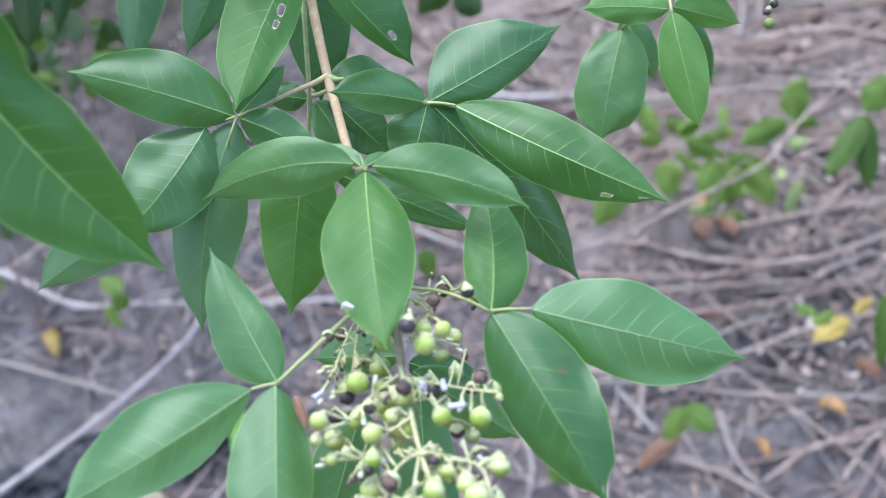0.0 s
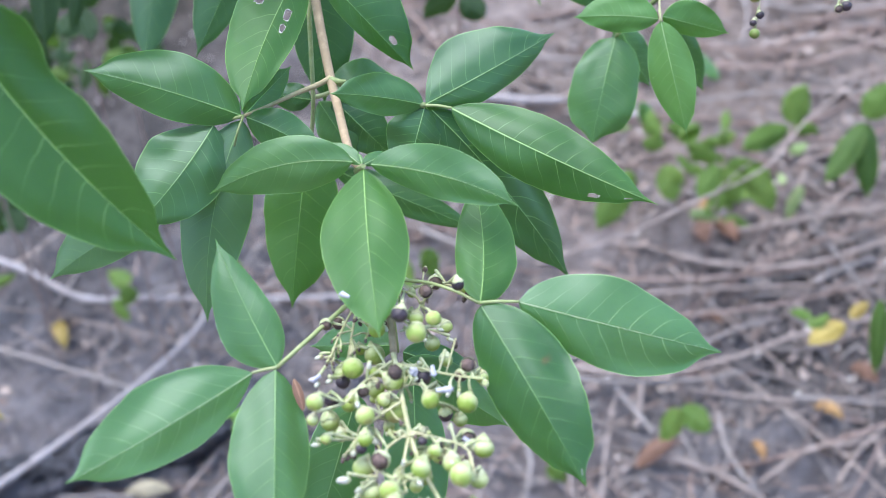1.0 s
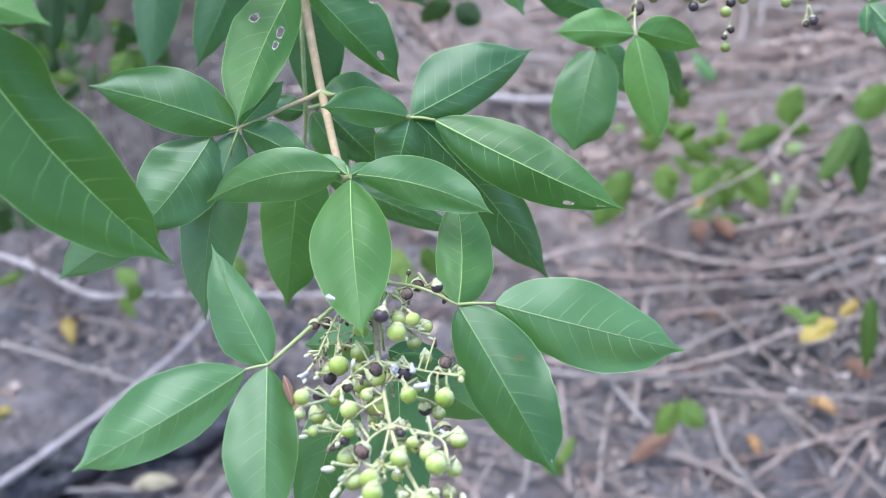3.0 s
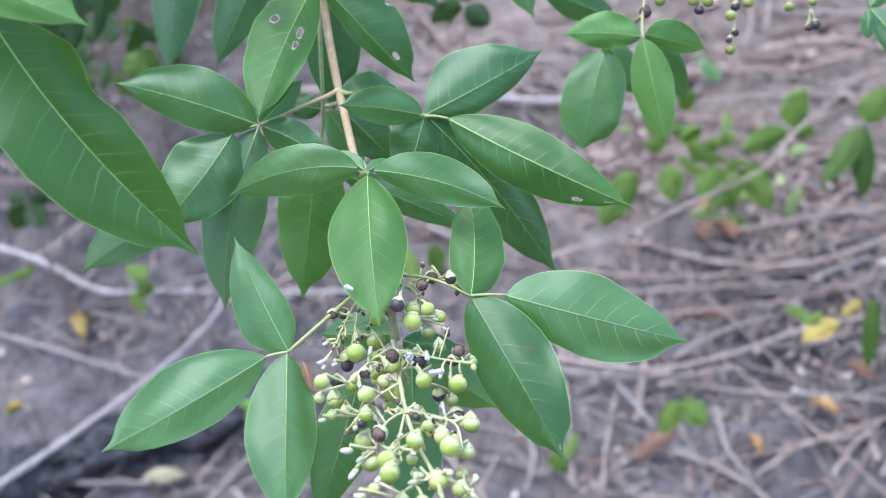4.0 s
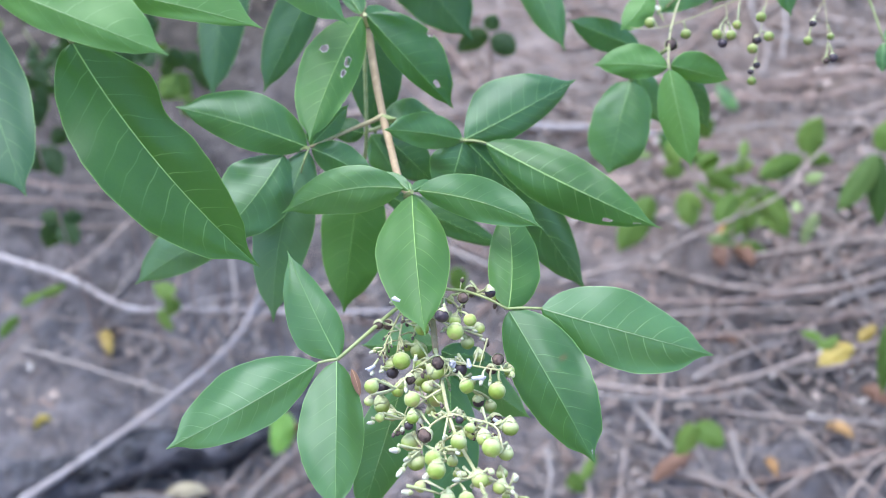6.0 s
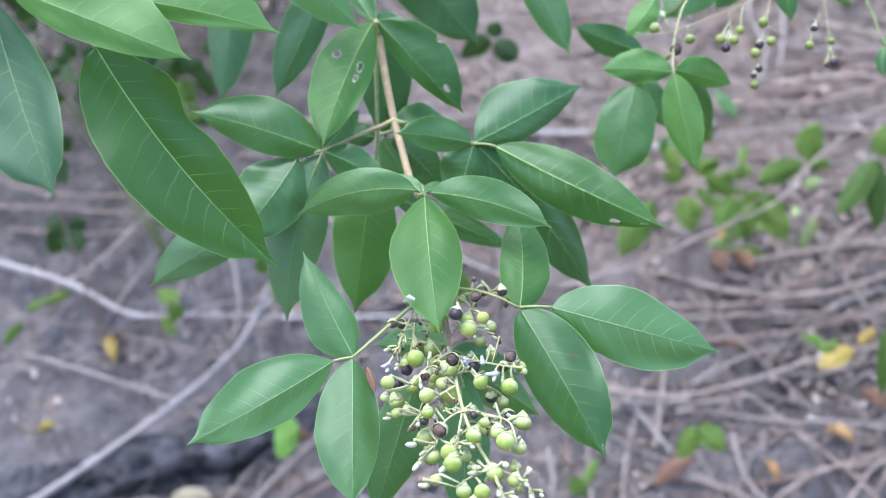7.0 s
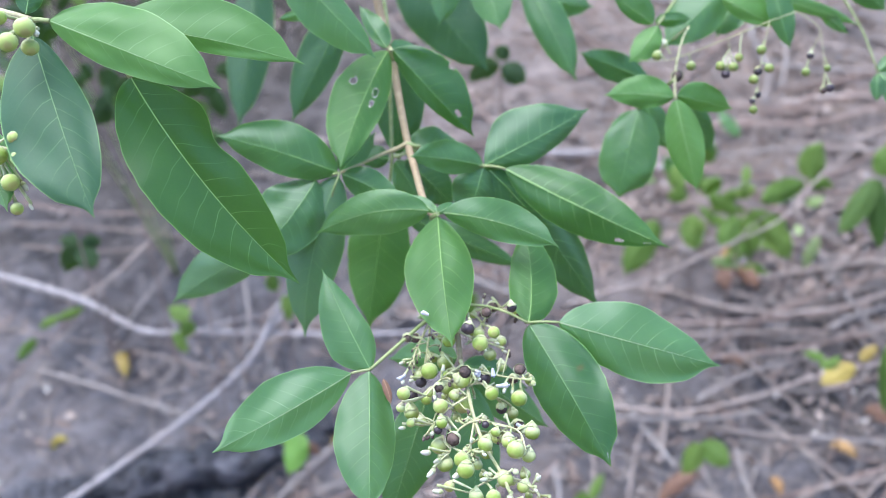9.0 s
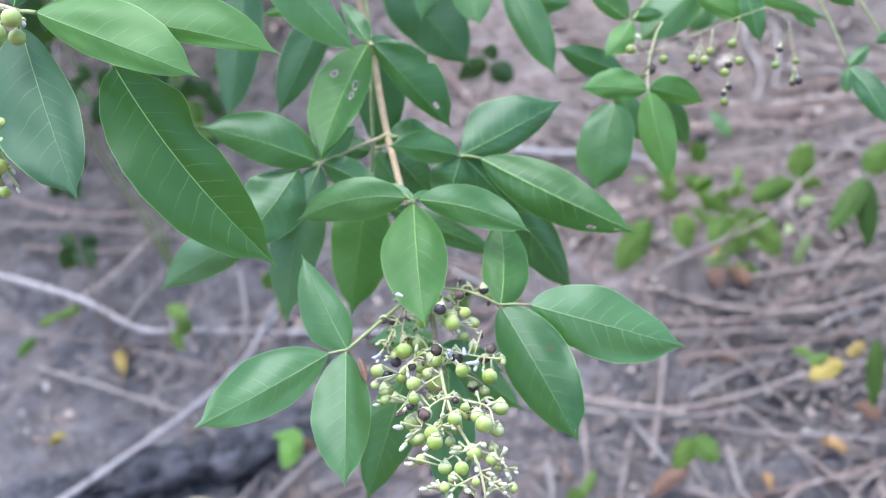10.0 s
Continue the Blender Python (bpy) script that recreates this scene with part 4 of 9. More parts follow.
# the berry spray
spray = stalk(shrub, "panicle", ((0.0424, 0.2633, 0.9523), (0.0455, 0.2499, 0.9510), (0.0492, 0.2336, 0.9496), (0.0538, 0.2207, 0.9484), (0.0600, 0.2087, 0.9472), (0.0641, 0.1973, 0.9462), (0.0662, 0.1873, 0.9453)), 0.0008, 0.0005, RACHIS, "drooping spray of small green and black berries", n=30)
stalk(spray, "side_stalk", ((0.0409, 0.2968, 0.9552), (0.0504, 0.2955, 0.9547), (0.0614, 0.2943, 0.9543)), 0.00048, 0.00033, RACHIS)
stalk(spray, "side_stalk", ((0.0385, 0.2928, 0.9549), (0.0477, 0.2862, 0.9565), (0.0515, 0.2764, 0.9578)), 0.00048, 0.00033, RACHIS)
stalk(spray, "side_stalk", ((0.0395, 0.2805, 0.9538), (0.0461, 0.2780, 0.9521), (0.0504, 0.2778, 0.9506)), 0.00048, 0.00033, RACHIS)
stalk(spray, "side_stalk", ((0.0292, 0.2875, 0.9545), (0.0249, 0.2719, 0.9521), (0.0225, 0.2615, 0.9501)), 0.00048, 0.00033, RACHIS)
stalk(spray, "side_stalk", ((0.0292, 0.2875, 0.9545), (0.0284, 0.2704, 0.9508), (0.0279, 0.2586, 0.9475)), 0.00048, 0.00033, RACHIS)
stalk(spray, "side_stalk", ((0.0426, 0.2605, 0.9520), (0.0361, 0.2501, 0.9544), (0.0307, 0.2374, 0.9567)), 0.00048, 0.00033, RACHIS)
stalk(spray, "side_stalk", ((0.0435, 0.2592, 0.9519), (0.0527, 0.2555, 0.9531), (0.0629, 0.2519, 0.9543), (0.0688, 0.2499, 0.9556)), 0.00048, 0.00033, RACHIS)
stalk(spray, "side_stalk", ((0.0492, 0.2336, 0.9496), (0.0429, 0.2279, 0.9482), (0.0408, 0.2192, 0.9464)), 0.00048, 0.00033, RACHIS)
stalk(spray, "side_stalk", ((0.0492, 0.2336, 0.9496), (0.0580, 0.2305, 0.9505), (0.0657, 0.2262, 0.9514), (0.0682, 0.2159, 0.9519)), 0.00048, 0.00033, RACHIS)
stalk(spray, "side_stalk", ((0.0464, 0.2447, 0.9506), (0.0389, 0.2402, 0.9478), (0.0334, 0.2346, 0.9448)), 0.00048, 0.00033, RACHIS)
stalk(spray, "side_stalk", ((0.0492, 0.2336, 0.9496), (0.0483, 0.2190, 0.9499), (0.0499, 0.2109, 0.9508)), 0.00048, 0.00033, RACHIS)
stalk(spray, "side_stalk", ((0.0600, 0.2087, 0.9472), (0.0538, 0.2066, 0.9452), (0.0485, 0.2036, 0.9430)), 0.00048, 0.00033, RACHIS)
stalk(spray, "side_stalk", ((0.0600, 0.2087, 0.9472), (0.0682, 0.2081, 0.9445), (0.0738, 0.2052, 0.9415)), 0.00048, 0.00033, RACHIS)
stalk(spray, "side_stalk", ((0.0641, 0.1973, 0.9462), (0.0566, 0.1893, 0.9487), (0.0527, 0.1827, 0.9514)), 0.00048, 0.00033, RACHIS)
stalk(spray, "side_stalk", ((0.0641, 0.1973, 0.9462), (0.0704, 0.1924, 0.9446), (0.0748, 0.1895, 0.9432)), 0.00048, 0.00033, RACHIS)
stalk(spray, "side_stalk", ((0.0402, 0.2806, 0.9538), (0.0357, 0.2764, 0.9543), (0.0341, 0.2710, 0.9547)), 0.00048, 0.00033, RACHIS)
stalk(spray, "side_stalk", ((0.0455, 0.2499, 0.9510), (0.0511, 0.2489, 0.9536), (0.0556, 0.2401, 0.9556)), 0.00048, 0.00033, RACHIS)
stalk(spray, "side_stalk", ((0.0579, 0.2317, 0.9493), (0.0601, 0.2272, 0.9487), (0.0611, 0.2251, 0.9482)), 0.00048, 0.00033, RACHIS)
berry(spray, (0.0201, 0.2747, 0.9535), 0.0019, "husk", (0.0259, 0.2754, 0.9527))
berry(spray, (0.0378, 0.2622, 0.9631), 0.0026, "green", (0.0374, 0.2780, 0.9541))
berry(spray, (0.0455, 0.2562, 0.9745), 0.0025, "black", (0.0442, 0.2887, 0.9559))
berry(spray, (0.0358, 0.2688, 0.9465), 0.0033, "green", (0.0406, 0.2573, 0.9527))
berry(spray, (0.0261, 0.2603, 0.9459), 0.0025, "green", (0.0281, 0.2639, 0.9490))
berry(spray, (0.0306, 0.2571, 0.9517), 0.0033, "green", (0.0281, 0.2639, 0.9490))
berry(spray, (0.0492, 0.2722, 0.9591), 0.0023, "capped", (0.0498, 0.2809, 0.9572))
berry(spray, (0.0552, 0.2581, 0.9714), 0.0023, "green", (0.0504, 0.2794, 0.9574))
berry(spray, (0.0502, 0.2556, 0.9680), 0.0031, "capped", (0.0464, 0.2780, 0.9520))
berry(spray, (0.0537, 0.2766, 0.9447), 0.0026, "green", (0.0504, 0.2778, 0.9506))
berry(spray, (0.0582, 0.2783, 0.9506), 0.0021, "capped", (0.0504, 0.2778, 0.9506))
berry(spray, (0.0586, 0.2638, 0.9497), 0.0022, "capped", (0.0567, 0.2541, 0.9535))
berry(spray, (0.0655, 0.2551, 0.9559), 0.0022, "husk", (0.0675, 0.2503, 0.9553))
berry(spray, (0.0698, 0.2581, 0.9482), 0.0021, "capped", (0.0661, 0.2508, 0.9550))
berry(spray, (0.0455, 0.2395, 0.9675), 0.0023, "husk", (0.0499, 0.2566, 0.9527))
berry(spray, (0.0437, 0.2494, 0.9545), 0.0030, "capped", (0.0376, 0.2525, 0.9538))
berry(spray, (0.0521, 0.2556, 0.9502), 0.0025, "black", (0.0520, 0.2558, 0.9530))
berry(spray, (0.0349, 0.2452, 0.9541), 0.0019, "husk", (0.0366, 0.2509, 0.9542))
berry(spray, (0.0378, 0.2524, 0.9475), 0.0027, "capped", (0.0357, 0.2491, 0.9546))
berry(spray, (0.0409, 0.2452, 0.9506), 0.0021, "green", (0.0464, 0.2447, 0.9506))
berry(spray, (0.0239, 0.2533, 0.9417), 0.0023, "black", (0.0307, 0.2374, 0.9567))
berry(spray, (0.0232, 0.2325, 0.9619), 0.0025, "green", (0.0307, 0.2374, 0.9567))
berry(spray, (0.0219, 0.2327, 0.9545), 0.0017, "green", (0.0307, 0.2374, 0.9567))
berry(spray, (0.0241, 0.2462, 0.9398), 0.0030, "capped", (0.0307, 0.2374, 0.9567))
berry(spray, (0.0300, 0.2475, 0.9456), 0.0022, "green", (0.0331, 0.2432, 0.9556))
berry(spray, (0.0362, 0.2370, 0.9523), 0.0028, "green", (0.0406, 0.2412, 0.9484))
berry(spray, (0.0441, 0.2457, 0.9456), 0.0037, "green", (0.0395, 0.2405, 0.9480))
berry(spray, (0.0553, 0.2337, 0.9627), 0.0026, "capped", (0.0528, 0.2455, 0.9543))
berry(spray, (0.0656, 0.2450, 0.9504), 0.0031, "green", (0.0661, 0.2508, 0.9550))
berry(spray, (0.0591, 0.2469, 0.9431), 0.0022, "black", (0.0556, 0.2401, 0.9556))
berry(spray, (0.0635, 0.2488, 0.9391), 0.0022, "green", (0.0556, 0.2401, 0.9556))
berry(spray, (0.0632, 0.2592, 0.9474), 0.0020, "husk", (0.0661, 0.2508, 0.9550))
berry(spray, (0.0654, 0.2397, 0.9412), 0.0026, "husk", (0.0610, 0.2288, 0.9509))
berry(spray, (0.0705, 0.2289, 0.9490), 0.0029, "green", (0.0645, 0.2268, 0.9513))
berry(spray, (0.0572, 0.2214, 0.9555), 0.0018, "green", (0.0553, 0.2314, 0.9502))
berry(spray, (0.0421, 0.2219, 0.9508), 0.0026, "husk", (0.0434, 0.2284, 0.9483))
berry(spray, (0.0291, 0.2359, 0.9448), 0.0019, "capped", (0.0343, 0.2354, 0.9453))
berry(spray, (0.0374, 0.2268, 0.9538), 0.0022, "capped", (0.0368, 0.2380, 0.9466))
berry(spray, (0.0256, 0.2310, 0.9487), 0.0017, "capped", (0.0334, 0.2346, 0.9448))
berry(spray, (0.0222, 0.2318, 0.9452), 0.0012, "bud", (0.0334, 0.2346, 0.9448))
berry(spray, (0.0537, 0.2152, 0.9555), 0.0027, "green", (0.0484, 0.2201, 0.9499))
berry(spray, (0.0622, 0.2219, 0.9510), 0.0019, "green", (0.0596, 0.2282, 0.9488))
berry(spray, (0.0245, 0.2822, 0.9581), 0.0011, "bud", (0.0285, 0.2850, 0.9542))
berry(spray, (0.0404, 0.2961, 0.9547), 0.0020, "green", (0.0453, 0.2962, 0.9550))
berry(spray, (0.0518, 0.2767, 0.9662), 0.0021, "husk", (0.0546, 0.2950, 0.9546))
berry(spray, (0.0538, 0.2948, 0.9554), 0.0023, "husk", (0.0580, 0.2946, 0.9544))
berry(spray, (0.0618, 0.2781, 0.9683), 0.0020, "black", (0.0563, 0.2948, 0.9545))
berry(spray, (0.0643, 0.2936, 0.9546), 0.0022, "capped", (0.0597, 0.2945, 0.9543))
berry(spray, (0.0212, 0.2468, 0.9545), 0.0013, "bud", (0.0225, 0.2615, 0.9501))
berry(spray, (0.0599, 0.2455, 0.9536), 0.0013, "bud", (0.0613, 0.2524, 0.9541))
berry(spray, (0.0630, 0.2479, 0.9512), 0.0012, "bud", (0.0633, 0.2517, 0.9544))
berry(spray, (0.0495, 0.2581, 0.9494), 0.0015, "bud", (0.0457, 0.2584, 0.9522))
berry(spray, (0.0190, 0.2640, 0.9492), 0.0012, "bud", (0.0232, 0.2646, 0.9507))
berry(spray, (0.0238, 0.2519, 0.9509), 0.0012, "bud", (0.0279, 0.2586, 0.9475))
berry(spray, (0.0565, 0.2767, 0.9506), 0.0011, "bud", (0.0504, 0.2778, 0.9506))
berry(spray, (0.0340, 0.2388, 0.9550), 0.0013, "bud", (0.0331, 0.2432, 0.9556))
berry(spray, (0.0405, 0.2359, 0.9439), 0.0013, "bud", (0.0368, 0.2380, 0.9466))
berry(spray, (0.0342, 0.2244, 0.9504), 0.0014, "bud", (0.0343, 0.2354, 0.9453))
berry(spray, (0.0648, 0.2905, 0.9547), 0.0010, "crumb", (0.0597, 0.2945, 0.9543))
berry(spray, (0.0636, 0.2896, 0.9527), 0.0010, "crumb", (0.0614, 0.2943, 0.9543))
berry(spray, (0.0678, 0.2903, 0.9515), 0.0008, "crumb", (0.0614, 0.2943, 0.9543))
berry(spray, (0.0613, 0.2679, 0.9526), 0.0013, "crumb", (0.0590, 0.2532, 0.9538))
berry(spray, (0.0596, 0.2742, 0.9486), 0.0011, "bud", (0.0504, 0.2778, 0.9506))
berry(spray, (0.0309, 0.2247, 0.9471), 0.0008, "crumb", (0.0334, 0.2346, 0.9448))
berry(spray, (0.0241, 0.2602, 0.9503), 0.0005, "crumb", (0.0236, 0.2662, 0.9510))
berry(spray, (0.0233, 0.2635, 0.9518), 0.0006, "crumb", (0.0243, 0.2694, 0.9516))
berry(spray, (0.0230, 0.2642, 0.9483), 0.0004, "crumb", (0.0240, 0.2678, 0.9513))
berry(spray, (0.0310, 0.2674, 0.9496), 0.0004, "crumb", (0.0284, 0.2716, 0.9511))
berry(spray, (0.0211, 0.2628, 0.9496), 0.0004, "crumb", (0.0236, 0.2662, 0.9510))
berry(spray, (0.0240, 0.2568, 0.9554), 0.0004, "crumb", (0.0240, 0.2678, 0.9513))
berry(spray, (0.0250, 0.2618, 0.9550), 0.0004, "crumb", (0.0283, 0.2694, 0.9506))
berry(spray, (0.0292, 0.2636, 0.9504), 0.0003, "crumb", (0.0283, 0.2694, 0.9506))
berry(spray, (0.0309, 0.2599, 0.9553), 0.0006, "crumb", (0.0284, 0.2716, 0.9511))
berry(spray, (0.0227, 0.2687, 0.9517), 0.0006, "crumb", (0.0252, 0.2730, 0.9523))
berry(spray, (0.0314, 0.2669, 0.9500), 0.0005, "crumb", (0.0284, 0.2716, 0.9511))
berry(spray, (0.0344, 0.2611, 0.9592), 0.0006, "crumb", (0.0346, 0.2727, 0.9546))
berry(spray, (0.0266, 0.2611, 0.9549), 0.0005, "crumb", (0.0247, 0.2710, 0.9520))
berry(spray, (0.0246, 0.2692, 0.9539), 0.0004, "crumb", (0.0286, 0.2742, 0.9517))
berry(spray, (0.0313, 0.2588, 0.9537), 0.0004, "crumb", (0.0283, 0.2694, 0.9506))
berry(spray, (0.0250, 0.2648, 0.9492), 0.0006, "crumb", (0.0243, 0.2694, 0.9516))
berry(spray, (0.0239, 0.2595, 0.9474), 0.0004, "crumb", (0.0229, 0.2630, 0.9504))
berry(spray, (0.0225, 0.2577, 0.9523), 0.0006, "crumb", (0.0236, 0.2662, 0.9510))
berry(spray, (0.0458, 0.2085, 0.9541), 0.0029, "capped", (0.0494, 0.2133, 0.9505))
berry(spray, (0.0504, 0.2369, 0.9221), 0.0021, "green", (0.0492, 0.2146, 0.9504))
berry(spray, (0.0578, 0.2300, 0.9438), 0.0021, "capped", (0.0611, 0.2251, 0.9482))
berry(spray, (0.0645, 0.2152, 0.9534), 0.0032, "green", (0.0682, 0.2159, 0.9519))
berry(spray, (0.0693, 0.2210, 0.9449), 0.0026, "green", (0.0677, 0.2182, 0.9518))
berry(spray, (0.0682, 0.2140, 0.9425), 0.0020, "green", (0.0695, 0.2074, 0.9438))
berry(spray, (0.0392, 0.2180, 0.9419), 0.0031, "green", (0.0408, 0.2192, 0.9464))
berry(spray, (0.0363, 0.2260, 0.9425), 0.0030, "green", (0.0411, 0.2205, 0.9467))
berry(spray, (0.0326, 0.2149, 0.9502), 0.0018, "bud", (0.0408, 0.2192, 0.9464))
berry(spray, (0.0346, 0.2118, 0.9432), 0.0018, "bud", (0.0408, 0.2192, 0.9464))
berry(spray, (0.0415, 0.2073, 0.9418), 0.0020, "green", (0.0501, 0.2045, 0.9436))
berry(spray, (0.0513, 0.1969, 0.9488), 0.0025, "green", (0.0517, 0.2055, 0.9443))
berry(spray, (0.0572, 0.1961, 0.9498), 0.0026, "green", (0.0542, 0.2068, 0.9453))
berry(spray, (0.0611, 0.2079, 0.9460), 0.0029, "capped", (0.0571, 0.2078, 0.9463))
berry(spray, (0.0675, 0.2074, 0.9433), 0.0023, "capped", (0.0712, 0.2065, 0.9429))
berry(spray, (0.0545, 0.1938, 0.9472), 0.0021, "capped", (0.0557, 0.1878, 0.9493))
berry(spray, (0.0522, 0.1823, 0.9547), 0.0018, "capped", (0.0557, 0.1878, 0.9493))
berry(spray, (0.0540, 0.2224, 0.9439), 0.0024, "capped", (0.0492, 0.2146, 0.9504))
berry(spray, (0.0528, 0.2323, 0.9402), 0.0026, "green", (0.0511, 0.2282, 0.9491))
berry(spray, (0.0618, 0.2189, 0.9538), 0.0026, "capped", (0.0593, 0.2289, 0.9489))
berry(spray, (0.0376, 0.2029, 0.9437), 0.0017, "bud", (0.0485, 0.2036, 0.9430))
berry(spray, (0.0442, 0.2013, 0.9538), 0.0017, "bud", (0.0499, 0.2109, 0.9508))
berry(spray, (0.0452, 0.1807, 0.9550), 0.0015, "bud", (0.0539, 0.1847, 0.9506))
berry(spray, (0.0486, 0.1856, 0.9520), 0.0015, "bud", (0.0527, 0.1827, 0.9514))
berry(spray, (0.0549, 0.2109, 0.9448), 0.0018, "bud", (0.0590, 0.2084, 0.9469))
berry(spray, (0.0726, 0.2063, 0.9489), 0.0015, "bud", (0.0704, 0.2070, 0.9434))
berry(spray, (0.0717, 0.2014, 0.9481), 0.0012, "bud", (0.0687, 0.2079, 0.9443))
berry(spray, (0.0676, 0.1972, 0.9464), 0.0015, "bud", (0.0637, 0.1985, 0.9463))
berry(spray, (0.0680, 0.1878, 0.9515), 0.0015, "bud", (0.0650, 0.1965, 0.9459))
berry(spray, (0.0735, 0.2009, 0.9429), 0.0015, "bud", (0.0721, 0.2061, 0.9424))
berry(spray, (0.0767, 0.2001, 0.9448), 0.0012, "bud", (0.0738, 0.2052, 0.9415))
berry(spray, (0.0721, 0.1930, 0.9461), 0.0015, "bud", (0.0680, 0.1943, 0.9452))
berry(spray, (0.0669, 0.1874, 0.9473), 0.0012, "bud", (0.0689, 0.1935, 0.9450))
berry(spray, (0.0627, 0.1941, 0.9516), 0.0017, "bud", (0.0614, 0.2047, 0.9469))
berry(spray, (0.0542, 0.1812, 0.9515), 0.0016, "bud", (0.0557, 0.1878, 0.9493))
berry(spray, (0.0601, 0.1820, 0.9538), 0.0018, "bud", (0.0563, 0.1888, 0.9489))
berry(spray, (0.0629, 0.2189, 0.9490), 0.0020, "bud", (0.0611, 0.2251, 0.9482))
berry(spray, (0.0389, 0.2350, 0.9442), 0.0017, "bud", (0.0359, 0.2371, 0.9462))
berry(spray, (0.0536, 0.2052, 0.9482), 0.0015, "bud", (0.0571, 0.2078, 0.9463))
berry(spray, (0.0341, 0.2260, 0.9476), 0.0010, "crumb", (0.0334, 0.2346, 0.9448))
berry(spray, (0.0321, 0.2281, 0.9444), 0.0010, "crumb", (0.0334, 0.2346, 0.9448))
berry(spray, (0.0534, 0.2257, 0.9547), 0.0014, "black", (0.0573, 0.2307, 0.9504))
berry(spray, (0.0575, 0.2285, 0.9501), 0.0014, "black", (0.0610, 0.2288, 0.9509))
berry(spray, (0.0362, 0.2259, 0.9507), 0.0016, "black", (0.0351, 0.2363, 0.9457))
berry(spray, (0.0270, 0.2577, 0.9451), 0.0022, "black", (0.0280, 0.2604, 0.9480))
berry(spray, (0.0619, 0.1822, 0.9433), 0.0019, "bud", (0.0662, 0.1873, 0.9453))
berry(spray, (0.0579, 0.1743, 0.9534), 0.0016, "green", (0.0527, 0.1827, 0.9514))
berry(spray, (0.0649, 0.1805, 0.9426), 0.0017, "bud", (0.0662, 0.1873, 0.9453))
berry(spray, (0.0535, 0.1771, 0.9485), 0.0016, "bud", (0.0527, 0.1827, 0.9514))
berry(spray, (0.0366, 0.2591, 0.9481), 0.0018, "capped", (0.0406, 0.2573, 0.9527))
berry(spray, (0.0521, 0.2638, 0.9451), 0.0016, "husk", (0.0515, 0.2483, 0.9538))
berry(spray, (0.0397, 0.2343, 0.9425), 0.0008, "crumb", (0.0421, 0.2245, 0.9475))
berry(spray, (0.0530, 0.2177, 0.9371), 0.0014, "green", (0.0581, 0.2081, 0.9466))
berry(spray, (0.0494, 0.2713, 0.9534), 0.0007, "crumb", (0.0446, 0.2786, 0.9525))
berry(spray, (0.0513, 0.2841, 0.9572), 0.0010, "bud", (0.0509, 0.2779, 0.9576))
berry(spray, (0.0610, 0.1922, 0.9407), 0.0013, "husk", (0.0594, 0.1924, 0.9477))
berry(spray, (0.0303, 0.2799, 0.9496), 0.0008, "crumb", (0.0351, 0.2743, 0.9544))
berry(spray, (0.0494, 0.2773, 0.9468), 0.0006, "crumb", (0.0464, 0.2780, 0.9520))
berry(spray, (0.0424, 0.2367, 0.9451), 0.0010, "bud", (0.0463, 0.2309, 0.9489))
berry(spray, (0.0363, 0.2511, 0.9581), 0.0013, "bud", (0.0357, 0.2491, 0.9546))
berry(spray, (0.0364, 0.2159, 0.9453), 0.0013, "bud", (0.0408, 0.2192, 0.9464))
berry(spray, (0.0392, 0.2387, 0.9438), 0.0006, "crumb", (0.0359, 0.2371, 0.9462))
berry(spray, (0.0332, 0.2773, 0.9472), 0.0007, "crumb", (0.0284, 0.2716, 0.9511))
berry(spray, (0.0557, 0.2555, 0.9442), 0.0021, "green", (0.0528, 0.2455, 0.9543))
berry(spray, (0.0468, 0.2341, 0.9526), 0.0008, "crumb", (0.0429, 0.2426, 0.9493))
berry(spray, (0.0402, 0.2993, 0.9478), 0.0023, "capped", (0.0409, 0.2968, 0.9552))
berry(spray, (0.0604, 0.2382, 0.9468), 0.0009, "bud", (0.0628, 0.2278, 0.9511))
berry(spray, (0.0492, 0.2764, 0.9470), 0.0010, "bud", (0.0471, 0.2780, 0.9517))
berry(spray, (0.0418, 0.2470, 0.9372), 0.0018, "green", (0.0395, 0.2405, 0.9480))
berry(spray, (0.0417, 0.2568, 0.9453), 0.0020, "capped", (0.0396, 0.2557, 0.9531))
berry(spray, (0.0537, 0.3048, 0.9500), 0.0015, "bud", (0.0580, 0.2946, 0.9544))
berry(spray, (0.0485, 0.2575, 0.9486), 0.0014, "bud", (0.0463, 0.2498, 0.9514))
berry(spray, (0.0486, 0.2180, 0.9538), 0.0010, "bud", (0.0487, 0.2171, 0.9501))
berry(spray, (0.0344, 0.2455, 0.9407), 0.0009, "crumb", (0.0334, 0.2346, 0.9448))
berry(spray, (0.0377, 0.2984, 0.9482), 0.0016, "husk", (0.0442, 0.2887, 0.9559))
berry(spray, (0.0505, 0.2616, 0.9466), 0.0017, "capped", (0.0457, 0.2584, 0.9522))
berry(spray, (0.0728, 0.1883, 0.9469), 0.0012, "bud", (0.0707, 0.1922, 0.9445))
berry(spray, (0.0293, 0.2765, 0.9539), 0.0008, "crumb", (0.0356, 0.2760, 0.9543))
berry(spray, (0.0386, 0.2372, 0.9448), 0.0009, "bud", (0.0434, 0.2284, 0.9483))
berry(spray, (0.0669, 0.2182, 0.9491), 0.0007, "crumb", (0.0665, 0.2230, 0.9516))
berry(spray, (0.0390, 0.2481, 0.9533), 0.0009, "crumb", (0.0357, 0.2491, 0.9546))
berry(spray, (0.0318, 0.2881, 0.9521), 0.0007, "crumb", (0.0285, 0.2850, 0.9542))
